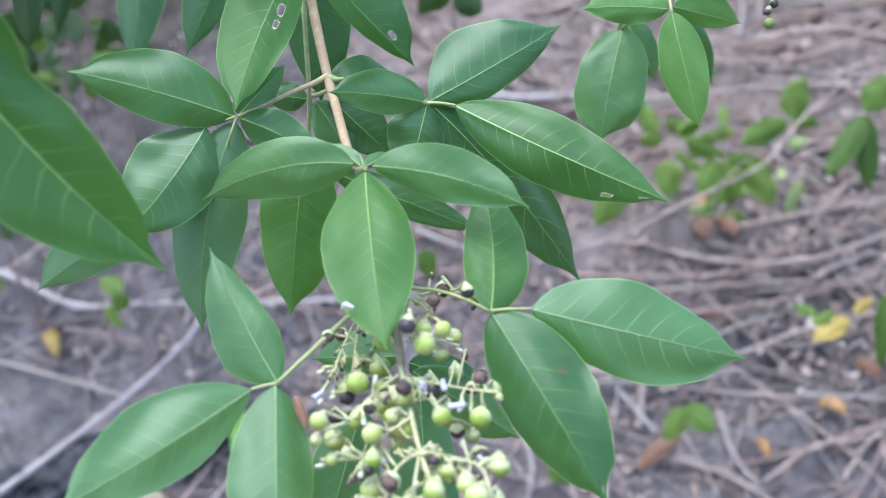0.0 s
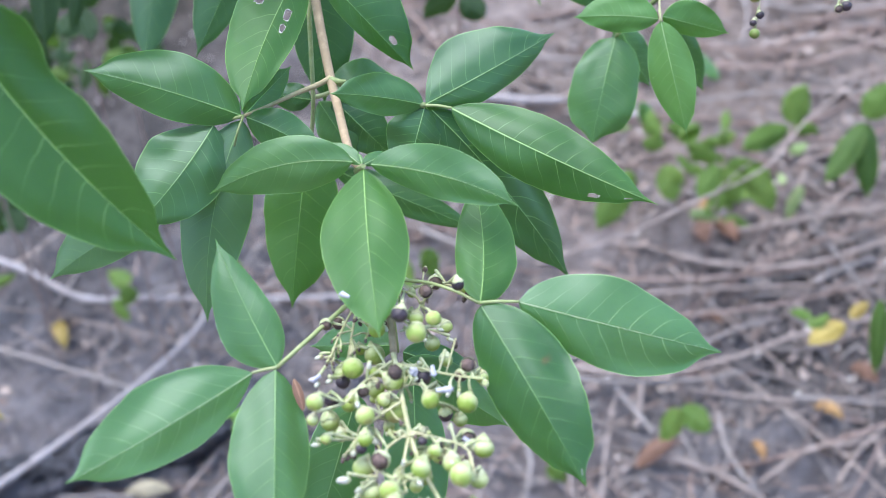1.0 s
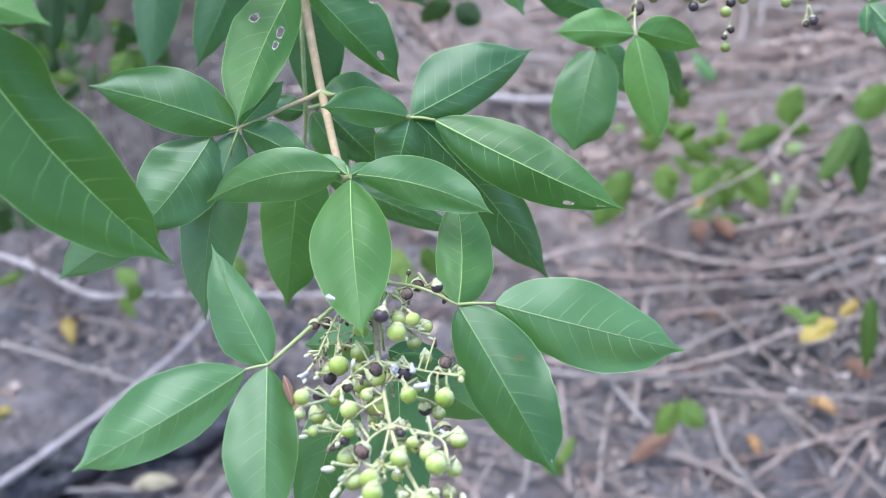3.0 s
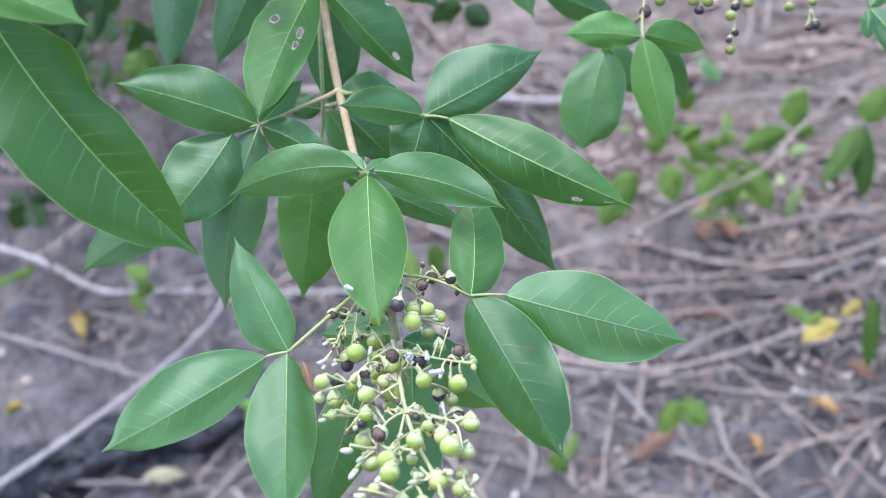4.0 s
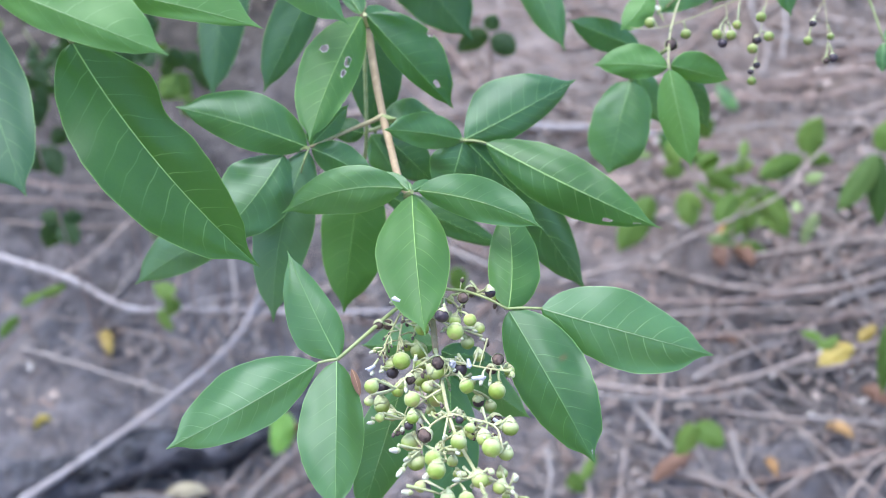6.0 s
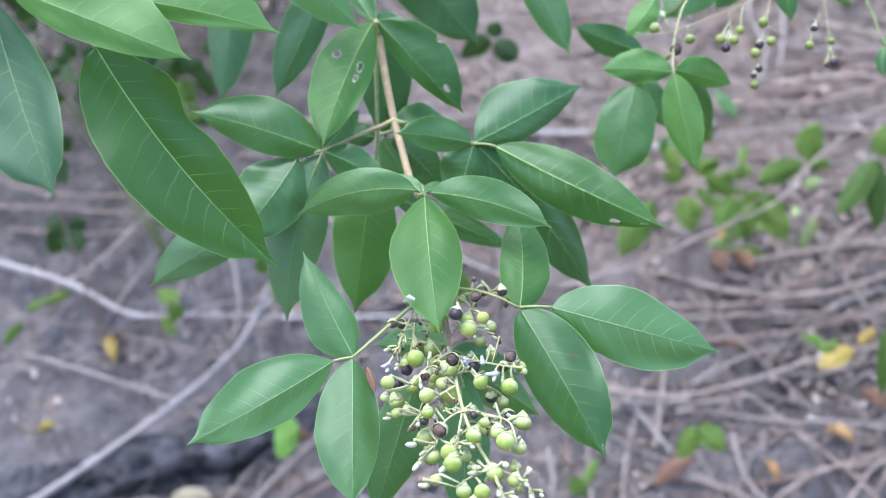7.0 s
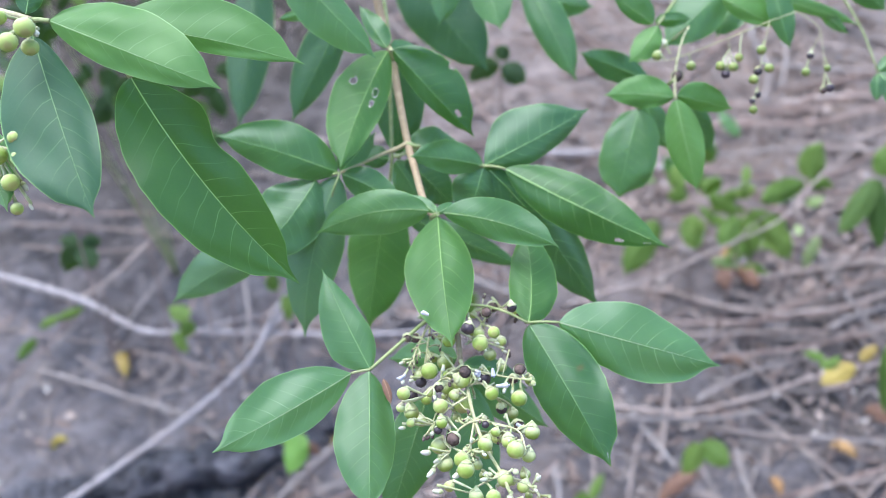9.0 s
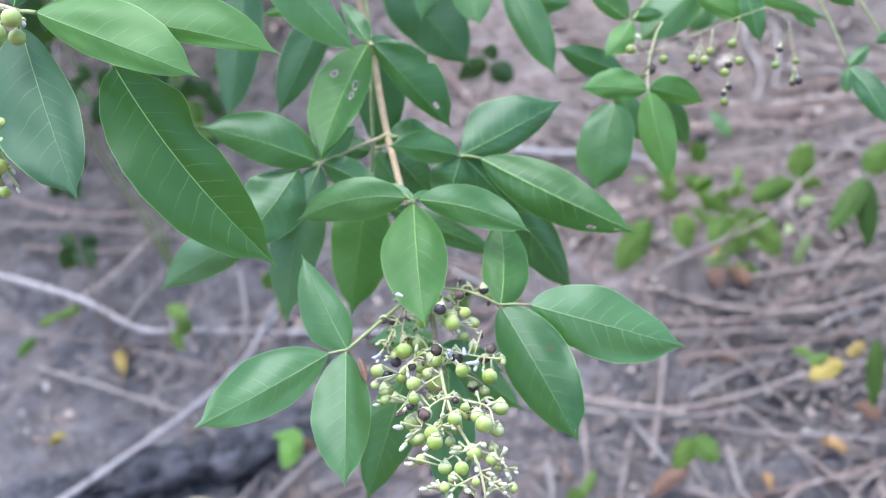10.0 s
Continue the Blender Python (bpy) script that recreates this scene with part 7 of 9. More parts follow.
stalk(weeds, "stem", ((0.338, 1.160, ground_z(0.338, 1.160) - 0.01), (0.3553, 1.0972, 0.4578), (0.3722, 1.0340, 0.5241)), 0.0012, 0.0008, REDTWIG)
stalk(weeds, "stem", ((0.338, 1.160, ground_z(0.338, 1.160) - 0.01), (0.3389, 1.1447, 0.4567), (0.3392, 1.1290, 0.5219)), 0.0012, 0.0008, REDTWIG)
stalk(weeds, "stem", ((0.338, 1.160, ground_z(0.338, 1.160) - 0.01), (0.3399, 1.0779, 0.4497), (0.3414, 0.9954, 0.5079)), 0.0012, 0.0008, REDTWIG)
leaf(weeds, (0.3593, 1.0685, 0.5205), (0.3521, 1.0574, 0.5362), (0.3424, 1.0482, 0.5471), 0.0060, 0.0060, 44, 20, k=1.4, mats=(PALEWEED, PALEWEED), tilt=-33, name="leaf", rows=10, cols=4)
leaf(weeds, (0.3798, 1.0587, 0.4881), (0.3554, 1.0323, 0.4885), (0.3340, 1.0121, 0.4838), 0.0129, 0.0129, 55, 20, k=1.4, mats=(WEED, WEED), tilt=-14, name="leaf", rows=10, cols=4)
leaf(weeds, (0.3899, 1.1196, 0.4050), (0.4146, 1.1271, 0.3940), (0.4403, 1.1380, 0.3752), 0.0107, 0.0107, 20, 42, k=1.4, mats=(WEED, WEED), tilt=-16, name="leaf", rows=10, cols=4)
leaf(weeds, (0.3087, 1.0678, 0.5513), (0.3165, 1.0588, 0.5682), (0.3241, 1.0541, 0.5835), 0.0089, 0.0089, 29, 20, k=1.4, mats=(WEED, WEED), tilt=31, name="leaf", rows=10, cols=4)
leaf(weeds, (0.3409, 1.1590, 0.4996), (0.3232, 1.1521, 0.5171), (0.3043, 1.1474, 0.5279), 0.0138, 0.0138, 52, 20, k=1.4, mats=(WEED, WEED), tilt=23, name="leaf", rows=10, cols=4)
leaf(weeds, (0.3532, 1.1079, 0.5076), (0.3592, 1.1099, 0.4917), (0.3668, 1.1157, 0.4732), 0.0053, 0.0053, 20, 29, k=1.4, mats=(PALEWEED, PALEWEED), tilt=-11, name="leaf", rows=10, cols=4)
leaf(weeds, (0.3210, 1.1436, 0.4864), (0.3299, 1.1224, 0.4851), (0.3402, 1.1062, 0.4820), 0.0070, 0.0070, 20, 26, k=1.4, mats=(WEED, WEED), tilt=29, name="leaf", rows=10, cols=4)
leaf(weeds, (0.2283, 1.0666, 0.5683), (0.2373, 1.0660, 0.5704), (0.2467, 1.0670, 0.5709), 0.0054, 0.0054, 20, 45, k=1.4, mats=(PALEWEED, PALEWEED), tilt=6, name="leaf", rows=10, cols=4)
leaf(weeds, (0.4567, 1.1305, 0.5044), (0.4717, 1.1363, 0.5041), (0.4854, 1.1490, 0.5065), 0.0082, 0.0082, 20, 34, k=1.4, mats=(PALEWEED, PALEWEED), tilt=-2, name="leaf", rows=10, cols=4)
leaf(weeds, (0.3922, 1.2023, 0.5212), (0.3862, 1.1841, 0.5152), (0.3842, 1.1698, 0.5067), 0.0080, 0.0080, 20, 47, k=1.4, mats=(WEED, WEED), tilt=-10, name="leaf", rows=10, cols=4)
leaf(weeds, (0.4760, 1.1047, 0.4699), (0.4687, 1.0986, 0.4472), (0.4632, 1.0974, 0.4206), 0.0096, 0.0096, 33, 20, k=1.4, mats=(PALEWEED, PALEWEED), tilt=-22, name="leaf", rows=10, cols=4)
leaf(weeds, (0.3336, 1.0721, 0.4436), (0.3574, 1.0857, 0.4341), (0.3822, 1.1014, 0.4142), 0.0098, 0.0098, 20, 41, k=1.4, mats=(PALEWEED, PALEWEED), tilt=5, name="leaf", rows=10, cols=4)
leaf(weeds, (0.4227, 1.1418, 0.4568), (0.4171, 1.1276, 0.4468), (0.4080, 1.1179, 0.4364), 0.0091, 0.0091, 20, 33, k=1.4, mats=(WEED, WEED), tilt=12, name="leaf", rows=10, cols=4)
leaf(weeds, (0.4300, 1.0460, 0.5092), (0.4290, 1.0543, 0.5127), (0.4266, 1.0638, 0.5143), 0.0056, 0.0056, 20, 32, k=1.4, mats=(PALEWEED, PALEWEED), tilt=3, name="leaf", rows=10, cols=4)
leaf(weeds, (0.3864, 1.1629, 0.5167), (0.3797, 1.1608, 0.5066), (0.3696, 1.1644, 0.4997), 0.0063, 0.0063, 20, 25, k=1.4, mats=(PALEWEED, PALEWEED), tilt=-27, name="leaf", rows=10, cols=4)
leaf(weeds, (0.3594, 1.0157, 0.5205), (0.3610, 1.0175, 0.5028), (0.3662, 1.0232, 0.4821), 0.0057, 0.0057, 20, 36, k=1.4, mats=(WEED, WEED), tilt=30, name="leaf", rows=10, cols=4)
leaf(weeds, (0.3230, 1.1377, 0.4707), (0.3160, 1.1406, 0.4526), (0.3097, 1.1476, 0.4314), 0.0087, 0.0087, 20, 42, k=1.4, mats=(PALEWEED, PALEWEED), tilt=-23, name="leaf", rows=10, cols=4)
leaf(weeds, (0.2828, 1.0340, 0.5373), (0.2973, 1.0286, 0.5320), (0.3091, 1.0236, 0.5209), 0.0088, 0.0088, 20, 51, k=1.4, mats=(WEED, WEED), tilt=-19, name="leaf", rows=10, cols=4)
leaf(weeds, (0.3419, 1.0769, 0.5304), (0.3260, 1.0547, 0.5380), (0.3107, 1.0415, 0.5478), 0.0044, 0.0044, 26, 20, k=1.4, mats=(WEED, WEED), tilt=1, name="leaf", rows=10, cols=4)
sprout = thing("seedling", "dark green low plant at the foot of the bank", "seedling", (-0.462, 0.989, ground_z(-0.462, 0.989)))
stalk(sprout, "stem", ((-0.462, 0.989, ground_z(-0.462, 0.989) - 0.01), (-0.4565, 0.9636, 0.4661), (-0.4615, 0.9586, 0.6191)), 0.0012, 0.0009, REDTWIG)
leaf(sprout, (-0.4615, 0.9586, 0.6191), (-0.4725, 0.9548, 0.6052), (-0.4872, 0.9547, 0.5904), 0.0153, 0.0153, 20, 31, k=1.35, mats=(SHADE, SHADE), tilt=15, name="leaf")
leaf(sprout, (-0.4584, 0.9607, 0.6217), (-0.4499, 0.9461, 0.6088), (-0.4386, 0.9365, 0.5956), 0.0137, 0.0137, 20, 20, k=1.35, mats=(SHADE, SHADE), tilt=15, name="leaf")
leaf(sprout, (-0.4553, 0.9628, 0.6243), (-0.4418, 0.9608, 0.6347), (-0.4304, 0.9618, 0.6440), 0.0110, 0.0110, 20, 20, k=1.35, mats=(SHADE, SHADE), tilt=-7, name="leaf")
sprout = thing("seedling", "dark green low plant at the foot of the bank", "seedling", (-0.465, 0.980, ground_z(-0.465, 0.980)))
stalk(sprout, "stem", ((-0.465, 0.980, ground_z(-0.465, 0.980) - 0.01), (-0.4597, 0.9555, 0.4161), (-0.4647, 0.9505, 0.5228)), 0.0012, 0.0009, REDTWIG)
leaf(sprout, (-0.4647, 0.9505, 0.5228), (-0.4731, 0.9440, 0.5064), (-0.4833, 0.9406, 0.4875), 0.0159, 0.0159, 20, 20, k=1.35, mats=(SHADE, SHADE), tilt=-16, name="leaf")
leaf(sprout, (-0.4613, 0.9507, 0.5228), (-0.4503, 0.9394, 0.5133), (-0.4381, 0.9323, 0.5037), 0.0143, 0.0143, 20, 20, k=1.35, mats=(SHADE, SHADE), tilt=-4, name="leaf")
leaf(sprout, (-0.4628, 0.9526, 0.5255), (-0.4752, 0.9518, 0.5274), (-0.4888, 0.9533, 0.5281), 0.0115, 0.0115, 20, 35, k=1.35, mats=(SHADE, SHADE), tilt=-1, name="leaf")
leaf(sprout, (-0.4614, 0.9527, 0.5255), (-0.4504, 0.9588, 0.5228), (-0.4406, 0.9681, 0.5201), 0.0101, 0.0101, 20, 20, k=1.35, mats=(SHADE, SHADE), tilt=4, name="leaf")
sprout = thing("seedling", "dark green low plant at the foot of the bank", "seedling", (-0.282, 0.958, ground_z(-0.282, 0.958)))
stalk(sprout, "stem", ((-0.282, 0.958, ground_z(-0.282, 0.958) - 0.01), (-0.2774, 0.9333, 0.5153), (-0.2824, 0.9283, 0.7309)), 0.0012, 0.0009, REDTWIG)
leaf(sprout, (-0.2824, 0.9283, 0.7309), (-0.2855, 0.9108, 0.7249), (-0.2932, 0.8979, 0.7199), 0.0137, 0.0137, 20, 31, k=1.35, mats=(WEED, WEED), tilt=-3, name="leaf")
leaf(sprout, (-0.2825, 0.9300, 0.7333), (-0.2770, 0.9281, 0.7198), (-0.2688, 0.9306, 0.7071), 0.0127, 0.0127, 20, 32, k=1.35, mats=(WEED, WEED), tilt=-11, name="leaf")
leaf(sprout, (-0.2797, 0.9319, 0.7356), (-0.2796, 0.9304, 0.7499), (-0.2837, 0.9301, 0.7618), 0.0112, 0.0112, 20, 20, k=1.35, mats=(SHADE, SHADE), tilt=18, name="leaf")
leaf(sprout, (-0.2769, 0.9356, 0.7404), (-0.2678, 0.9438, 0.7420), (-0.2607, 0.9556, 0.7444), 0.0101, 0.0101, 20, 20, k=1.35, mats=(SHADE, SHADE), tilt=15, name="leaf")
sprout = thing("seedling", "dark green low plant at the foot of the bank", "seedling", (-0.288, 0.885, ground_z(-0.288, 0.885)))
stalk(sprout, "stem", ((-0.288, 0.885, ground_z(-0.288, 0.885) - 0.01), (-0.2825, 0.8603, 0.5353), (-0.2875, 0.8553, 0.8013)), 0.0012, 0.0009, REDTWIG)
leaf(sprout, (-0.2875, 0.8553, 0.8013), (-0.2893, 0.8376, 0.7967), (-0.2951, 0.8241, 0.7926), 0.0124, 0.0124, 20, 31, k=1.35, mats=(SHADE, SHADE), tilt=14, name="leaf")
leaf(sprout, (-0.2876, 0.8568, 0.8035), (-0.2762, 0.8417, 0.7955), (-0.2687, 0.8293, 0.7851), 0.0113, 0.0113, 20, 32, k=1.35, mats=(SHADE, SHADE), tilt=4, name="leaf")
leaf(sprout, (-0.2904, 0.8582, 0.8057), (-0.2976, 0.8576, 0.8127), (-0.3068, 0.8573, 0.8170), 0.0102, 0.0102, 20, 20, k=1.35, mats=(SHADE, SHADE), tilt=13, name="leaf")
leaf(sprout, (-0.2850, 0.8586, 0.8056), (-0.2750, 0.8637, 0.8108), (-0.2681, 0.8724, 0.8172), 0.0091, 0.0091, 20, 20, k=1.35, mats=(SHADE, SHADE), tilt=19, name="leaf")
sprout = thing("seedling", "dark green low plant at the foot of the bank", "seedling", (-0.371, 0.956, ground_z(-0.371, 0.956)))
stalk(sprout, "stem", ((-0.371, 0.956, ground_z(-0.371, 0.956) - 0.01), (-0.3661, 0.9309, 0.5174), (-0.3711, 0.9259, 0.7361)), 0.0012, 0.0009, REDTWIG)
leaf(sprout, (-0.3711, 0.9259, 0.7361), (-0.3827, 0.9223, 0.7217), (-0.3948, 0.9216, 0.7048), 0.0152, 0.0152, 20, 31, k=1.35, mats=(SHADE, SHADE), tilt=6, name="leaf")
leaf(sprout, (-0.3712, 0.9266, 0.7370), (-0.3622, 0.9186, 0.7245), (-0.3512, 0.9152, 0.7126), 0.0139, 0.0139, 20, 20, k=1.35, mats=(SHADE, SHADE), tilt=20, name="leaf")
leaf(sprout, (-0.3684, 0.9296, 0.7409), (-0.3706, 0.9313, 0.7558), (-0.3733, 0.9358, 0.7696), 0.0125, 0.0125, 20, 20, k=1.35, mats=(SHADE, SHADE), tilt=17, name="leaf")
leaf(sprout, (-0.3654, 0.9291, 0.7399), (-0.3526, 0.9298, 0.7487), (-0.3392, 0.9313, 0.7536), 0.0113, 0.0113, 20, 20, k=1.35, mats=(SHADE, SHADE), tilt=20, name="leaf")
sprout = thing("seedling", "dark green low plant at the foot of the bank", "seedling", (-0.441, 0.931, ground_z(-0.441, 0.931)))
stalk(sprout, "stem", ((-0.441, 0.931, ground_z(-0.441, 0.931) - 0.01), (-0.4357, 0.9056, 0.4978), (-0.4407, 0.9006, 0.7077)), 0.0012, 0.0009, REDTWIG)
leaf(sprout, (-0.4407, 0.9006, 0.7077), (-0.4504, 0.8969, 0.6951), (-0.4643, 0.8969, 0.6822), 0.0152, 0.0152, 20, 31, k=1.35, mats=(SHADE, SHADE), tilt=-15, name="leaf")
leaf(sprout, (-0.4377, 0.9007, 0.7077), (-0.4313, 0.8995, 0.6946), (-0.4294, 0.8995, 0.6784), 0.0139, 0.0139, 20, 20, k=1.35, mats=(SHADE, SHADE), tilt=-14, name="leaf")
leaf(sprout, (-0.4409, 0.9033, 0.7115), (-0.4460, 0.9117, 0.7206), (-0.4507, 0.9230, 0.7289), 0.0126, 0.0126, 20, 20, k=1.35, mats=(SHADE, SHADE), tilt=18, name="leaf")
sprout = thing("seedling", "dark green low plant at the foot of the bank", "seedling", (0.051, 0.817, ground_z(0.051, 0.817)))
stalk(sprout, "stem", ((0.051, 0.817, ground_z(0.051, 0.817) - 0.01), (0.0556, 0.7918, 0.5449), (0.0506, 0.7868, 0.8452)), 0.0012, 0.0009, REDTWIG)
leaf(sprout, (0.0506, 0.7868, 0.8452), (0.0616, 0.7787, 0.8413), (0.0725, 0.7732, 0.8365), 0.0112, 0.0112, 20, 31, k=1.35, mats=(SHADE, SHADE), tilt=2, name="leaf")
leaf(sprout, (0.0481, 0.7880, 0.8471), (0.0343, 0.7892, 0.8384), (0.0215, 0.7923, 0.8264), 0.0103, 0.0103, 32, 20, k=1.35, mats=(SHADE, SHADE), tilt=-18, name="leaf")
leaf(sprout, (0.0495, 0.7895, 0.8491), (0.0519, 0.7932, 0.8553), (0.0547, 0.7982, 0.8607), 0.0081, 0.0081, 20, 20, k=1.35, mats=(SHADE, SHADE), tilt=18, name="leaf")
bush = thing("low_bush", "dark green low bush with dense small leaves", "bush", (-0.413, 1.115, ground_z(-0.413, 1.115)))
stalk(bush, "branch", ((-0.413, 1.115, ground_z(-0.413, 1.115) - 0.01), (-0.4249, 1.0903, 0.5319), (-0.4368, 1.0655, 0.6791)), 0.0016, 0.0009, STEM)
stalk(bush, "branch", ((-0.413, 1.115, ground_z(-0.413, 1.115) - 0.01), (-0.4445, 1.0783, 0.5920), (-0.4761, 1.0416, 0.7991)), 0.0016, 0.0009, STEM)
stalk(bush, "branch", ((-0.413, 1.115, ground_z(-0.413, 1.115) - 0.01), (-0.4498, 1.0844, 0.5200), (-0.4866, 1.0537, 0.6551)), 0.0016, 0.0009, STEM)
stalk(bush, "branch", ((-0.413, 1.115, ground_z(-0.413, 1.115) - 0.01), (-0.4099, 1.0955, 0.5390), (-0.4069, 1.0759, 0.6931)), 0.0016, 0.0009, STEM)
stalk(bush, "branch", ((-0.413, 1.115, ground_z(-0.413, 1.115) - 0.01), (-0.4276, 1.0297, 0.5777), (-0.4422, 0.9443, 0.7705)), 0.0016, 0.0009, STEM)
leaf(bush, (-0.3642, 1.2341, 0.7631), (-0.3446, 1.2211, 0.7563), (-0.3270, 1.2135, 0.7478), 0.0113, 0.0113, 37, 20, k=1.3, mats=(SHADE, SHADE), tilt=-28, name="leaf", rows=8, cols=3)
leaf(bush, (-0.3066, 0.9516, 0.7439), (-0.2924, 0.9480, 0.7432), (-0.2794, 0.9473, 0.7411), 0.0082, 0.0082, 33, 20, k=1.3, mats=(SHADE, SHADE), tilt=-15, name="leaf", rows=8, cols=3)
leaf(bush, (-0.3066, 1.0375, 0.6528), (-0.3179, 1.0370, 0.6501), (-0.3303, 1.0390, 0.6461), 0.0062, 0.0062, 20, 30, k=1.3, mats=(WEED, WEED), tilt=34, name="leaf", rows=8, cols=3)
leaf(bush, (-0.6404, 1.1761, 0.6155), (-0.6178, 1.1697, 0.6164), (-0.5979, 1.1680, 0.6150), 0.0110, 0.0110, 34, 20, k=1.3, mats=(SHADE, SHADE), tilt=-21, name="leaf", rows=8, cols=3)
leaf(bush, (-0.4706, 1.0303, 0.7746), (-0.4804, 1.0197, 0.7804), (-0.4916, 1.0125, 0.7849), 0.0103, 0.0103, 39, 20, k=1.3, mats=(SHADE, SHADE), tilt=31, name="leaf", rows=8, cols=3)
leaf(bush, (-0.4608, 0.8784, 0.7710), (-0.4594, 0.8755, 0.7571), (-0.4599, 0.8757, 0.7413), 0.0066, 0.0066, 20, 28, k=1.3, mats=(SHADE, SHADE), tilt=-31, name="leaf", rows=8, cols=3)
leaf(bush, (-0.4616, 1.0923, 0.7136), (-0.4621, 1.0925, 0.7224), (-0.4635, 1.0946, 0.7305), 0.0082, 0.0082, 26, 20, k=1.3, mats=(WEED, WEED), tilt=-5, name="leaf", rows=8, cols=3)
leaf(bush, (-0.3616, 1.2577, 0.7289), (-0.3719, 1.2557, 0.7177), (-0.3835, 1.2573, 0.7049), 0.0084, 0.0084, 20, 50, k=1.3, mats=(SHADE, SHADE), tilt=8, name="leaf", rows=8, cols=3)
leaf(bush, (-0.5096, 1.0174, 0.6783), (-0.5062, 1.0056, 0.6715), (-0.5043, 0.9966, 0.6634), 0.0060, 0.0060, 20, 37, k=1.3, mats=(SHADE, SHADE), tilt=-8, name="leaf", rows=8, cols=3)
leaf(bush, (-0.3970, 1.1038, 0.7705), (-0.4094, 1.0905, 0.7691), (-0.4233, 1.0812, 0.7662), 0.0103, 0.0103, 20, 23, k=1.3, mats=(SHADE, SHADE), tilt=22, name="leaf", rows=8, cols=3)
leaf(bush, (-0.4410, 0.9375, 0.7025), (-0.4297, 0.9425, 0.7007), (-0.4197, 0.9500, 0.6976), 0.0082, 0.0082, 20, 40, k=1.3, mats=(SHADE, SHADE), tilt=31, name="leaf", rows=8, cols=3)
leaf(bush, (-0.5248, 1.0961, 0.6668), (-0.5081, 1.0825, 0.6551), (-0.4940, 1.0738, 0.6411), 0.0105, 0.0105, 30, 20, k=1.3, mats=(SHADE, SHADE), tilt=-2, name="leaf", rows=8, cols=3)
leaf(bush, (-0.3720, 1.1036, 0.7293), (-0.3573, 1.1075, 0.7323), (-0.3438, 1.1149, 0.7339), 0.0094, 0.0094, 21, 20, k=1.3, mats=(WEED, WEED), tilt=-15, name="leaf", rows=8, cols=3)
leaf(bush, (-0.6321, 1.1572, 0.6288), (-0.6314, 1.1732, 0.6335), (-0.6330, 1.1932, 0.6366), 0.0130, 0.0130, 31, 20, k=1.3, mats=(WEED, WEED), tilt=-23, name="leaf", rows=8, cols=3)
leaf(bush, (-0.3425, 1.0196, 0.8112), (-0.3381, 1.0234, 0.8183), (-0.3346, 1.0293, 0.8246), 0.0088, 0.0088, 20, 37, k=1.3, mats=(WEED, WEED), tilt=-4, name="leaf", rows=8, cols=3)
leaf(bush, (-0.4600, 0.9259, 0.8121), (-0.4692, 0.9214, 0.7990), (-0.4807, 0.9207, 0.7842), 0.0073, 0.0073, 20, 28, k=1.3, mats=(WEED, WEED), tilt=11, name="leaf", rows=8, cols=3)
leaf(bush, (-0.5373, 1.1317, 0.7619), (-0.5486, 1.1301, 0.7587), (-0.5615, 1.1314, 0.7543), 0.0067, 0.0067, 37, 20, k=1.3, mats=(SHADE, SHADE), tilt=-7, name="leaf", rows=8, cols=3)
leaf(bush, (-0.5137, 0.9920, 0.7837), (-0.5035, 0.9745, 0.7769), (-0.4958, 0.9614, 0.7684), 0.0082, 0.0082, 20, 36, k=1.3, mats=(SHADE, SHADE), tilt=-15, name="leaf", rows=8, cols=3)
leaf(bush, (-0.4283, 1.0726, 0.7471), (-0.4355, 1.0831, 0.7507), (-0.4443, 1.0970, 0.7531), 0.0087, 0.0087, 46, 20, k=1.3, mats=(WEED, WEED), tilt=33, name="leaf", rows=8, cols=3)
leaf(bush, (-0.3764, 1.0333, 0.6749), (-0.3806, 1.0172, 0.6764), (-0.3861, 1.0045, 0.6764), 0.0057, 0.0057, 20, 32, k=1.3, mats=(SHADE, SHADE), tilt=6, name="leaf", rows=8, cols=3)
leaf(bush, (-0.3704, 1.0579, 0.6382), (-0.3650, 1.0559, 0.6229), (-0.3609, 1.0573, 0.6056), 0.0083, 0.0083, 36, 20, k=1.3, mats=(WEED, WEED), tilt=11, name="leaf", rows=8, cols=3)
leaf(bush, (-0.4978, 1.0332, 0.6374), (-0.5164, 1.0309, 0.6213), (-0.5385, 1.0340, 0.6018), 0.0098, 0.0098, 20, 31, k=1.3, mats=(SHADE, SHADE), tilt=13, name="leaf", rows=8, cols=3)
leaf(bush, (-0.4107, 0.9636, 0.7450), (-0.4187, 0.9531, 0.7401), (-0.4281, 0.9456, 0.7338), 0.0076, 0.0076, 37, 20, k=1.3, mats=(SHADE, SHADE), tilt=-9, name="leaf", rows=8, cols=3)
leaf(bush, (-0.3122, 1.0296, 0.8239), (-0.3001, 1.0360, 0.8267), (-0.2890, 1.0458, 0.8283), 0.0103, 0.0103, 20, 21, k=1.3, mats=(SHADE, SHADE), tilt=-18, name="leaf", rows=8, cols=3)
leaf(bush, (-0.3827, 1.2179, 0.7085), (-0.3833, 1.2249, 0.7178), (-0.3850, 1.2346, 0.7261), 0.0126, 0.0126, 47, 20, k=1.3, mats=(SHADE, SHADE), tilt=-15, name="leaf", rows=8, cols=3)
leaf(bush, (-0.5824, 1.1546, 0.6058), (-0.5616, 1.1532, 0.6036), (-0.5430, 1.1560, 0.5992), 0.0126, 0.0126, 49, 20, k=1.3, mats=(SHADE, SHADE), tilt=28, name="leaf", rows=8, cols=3)
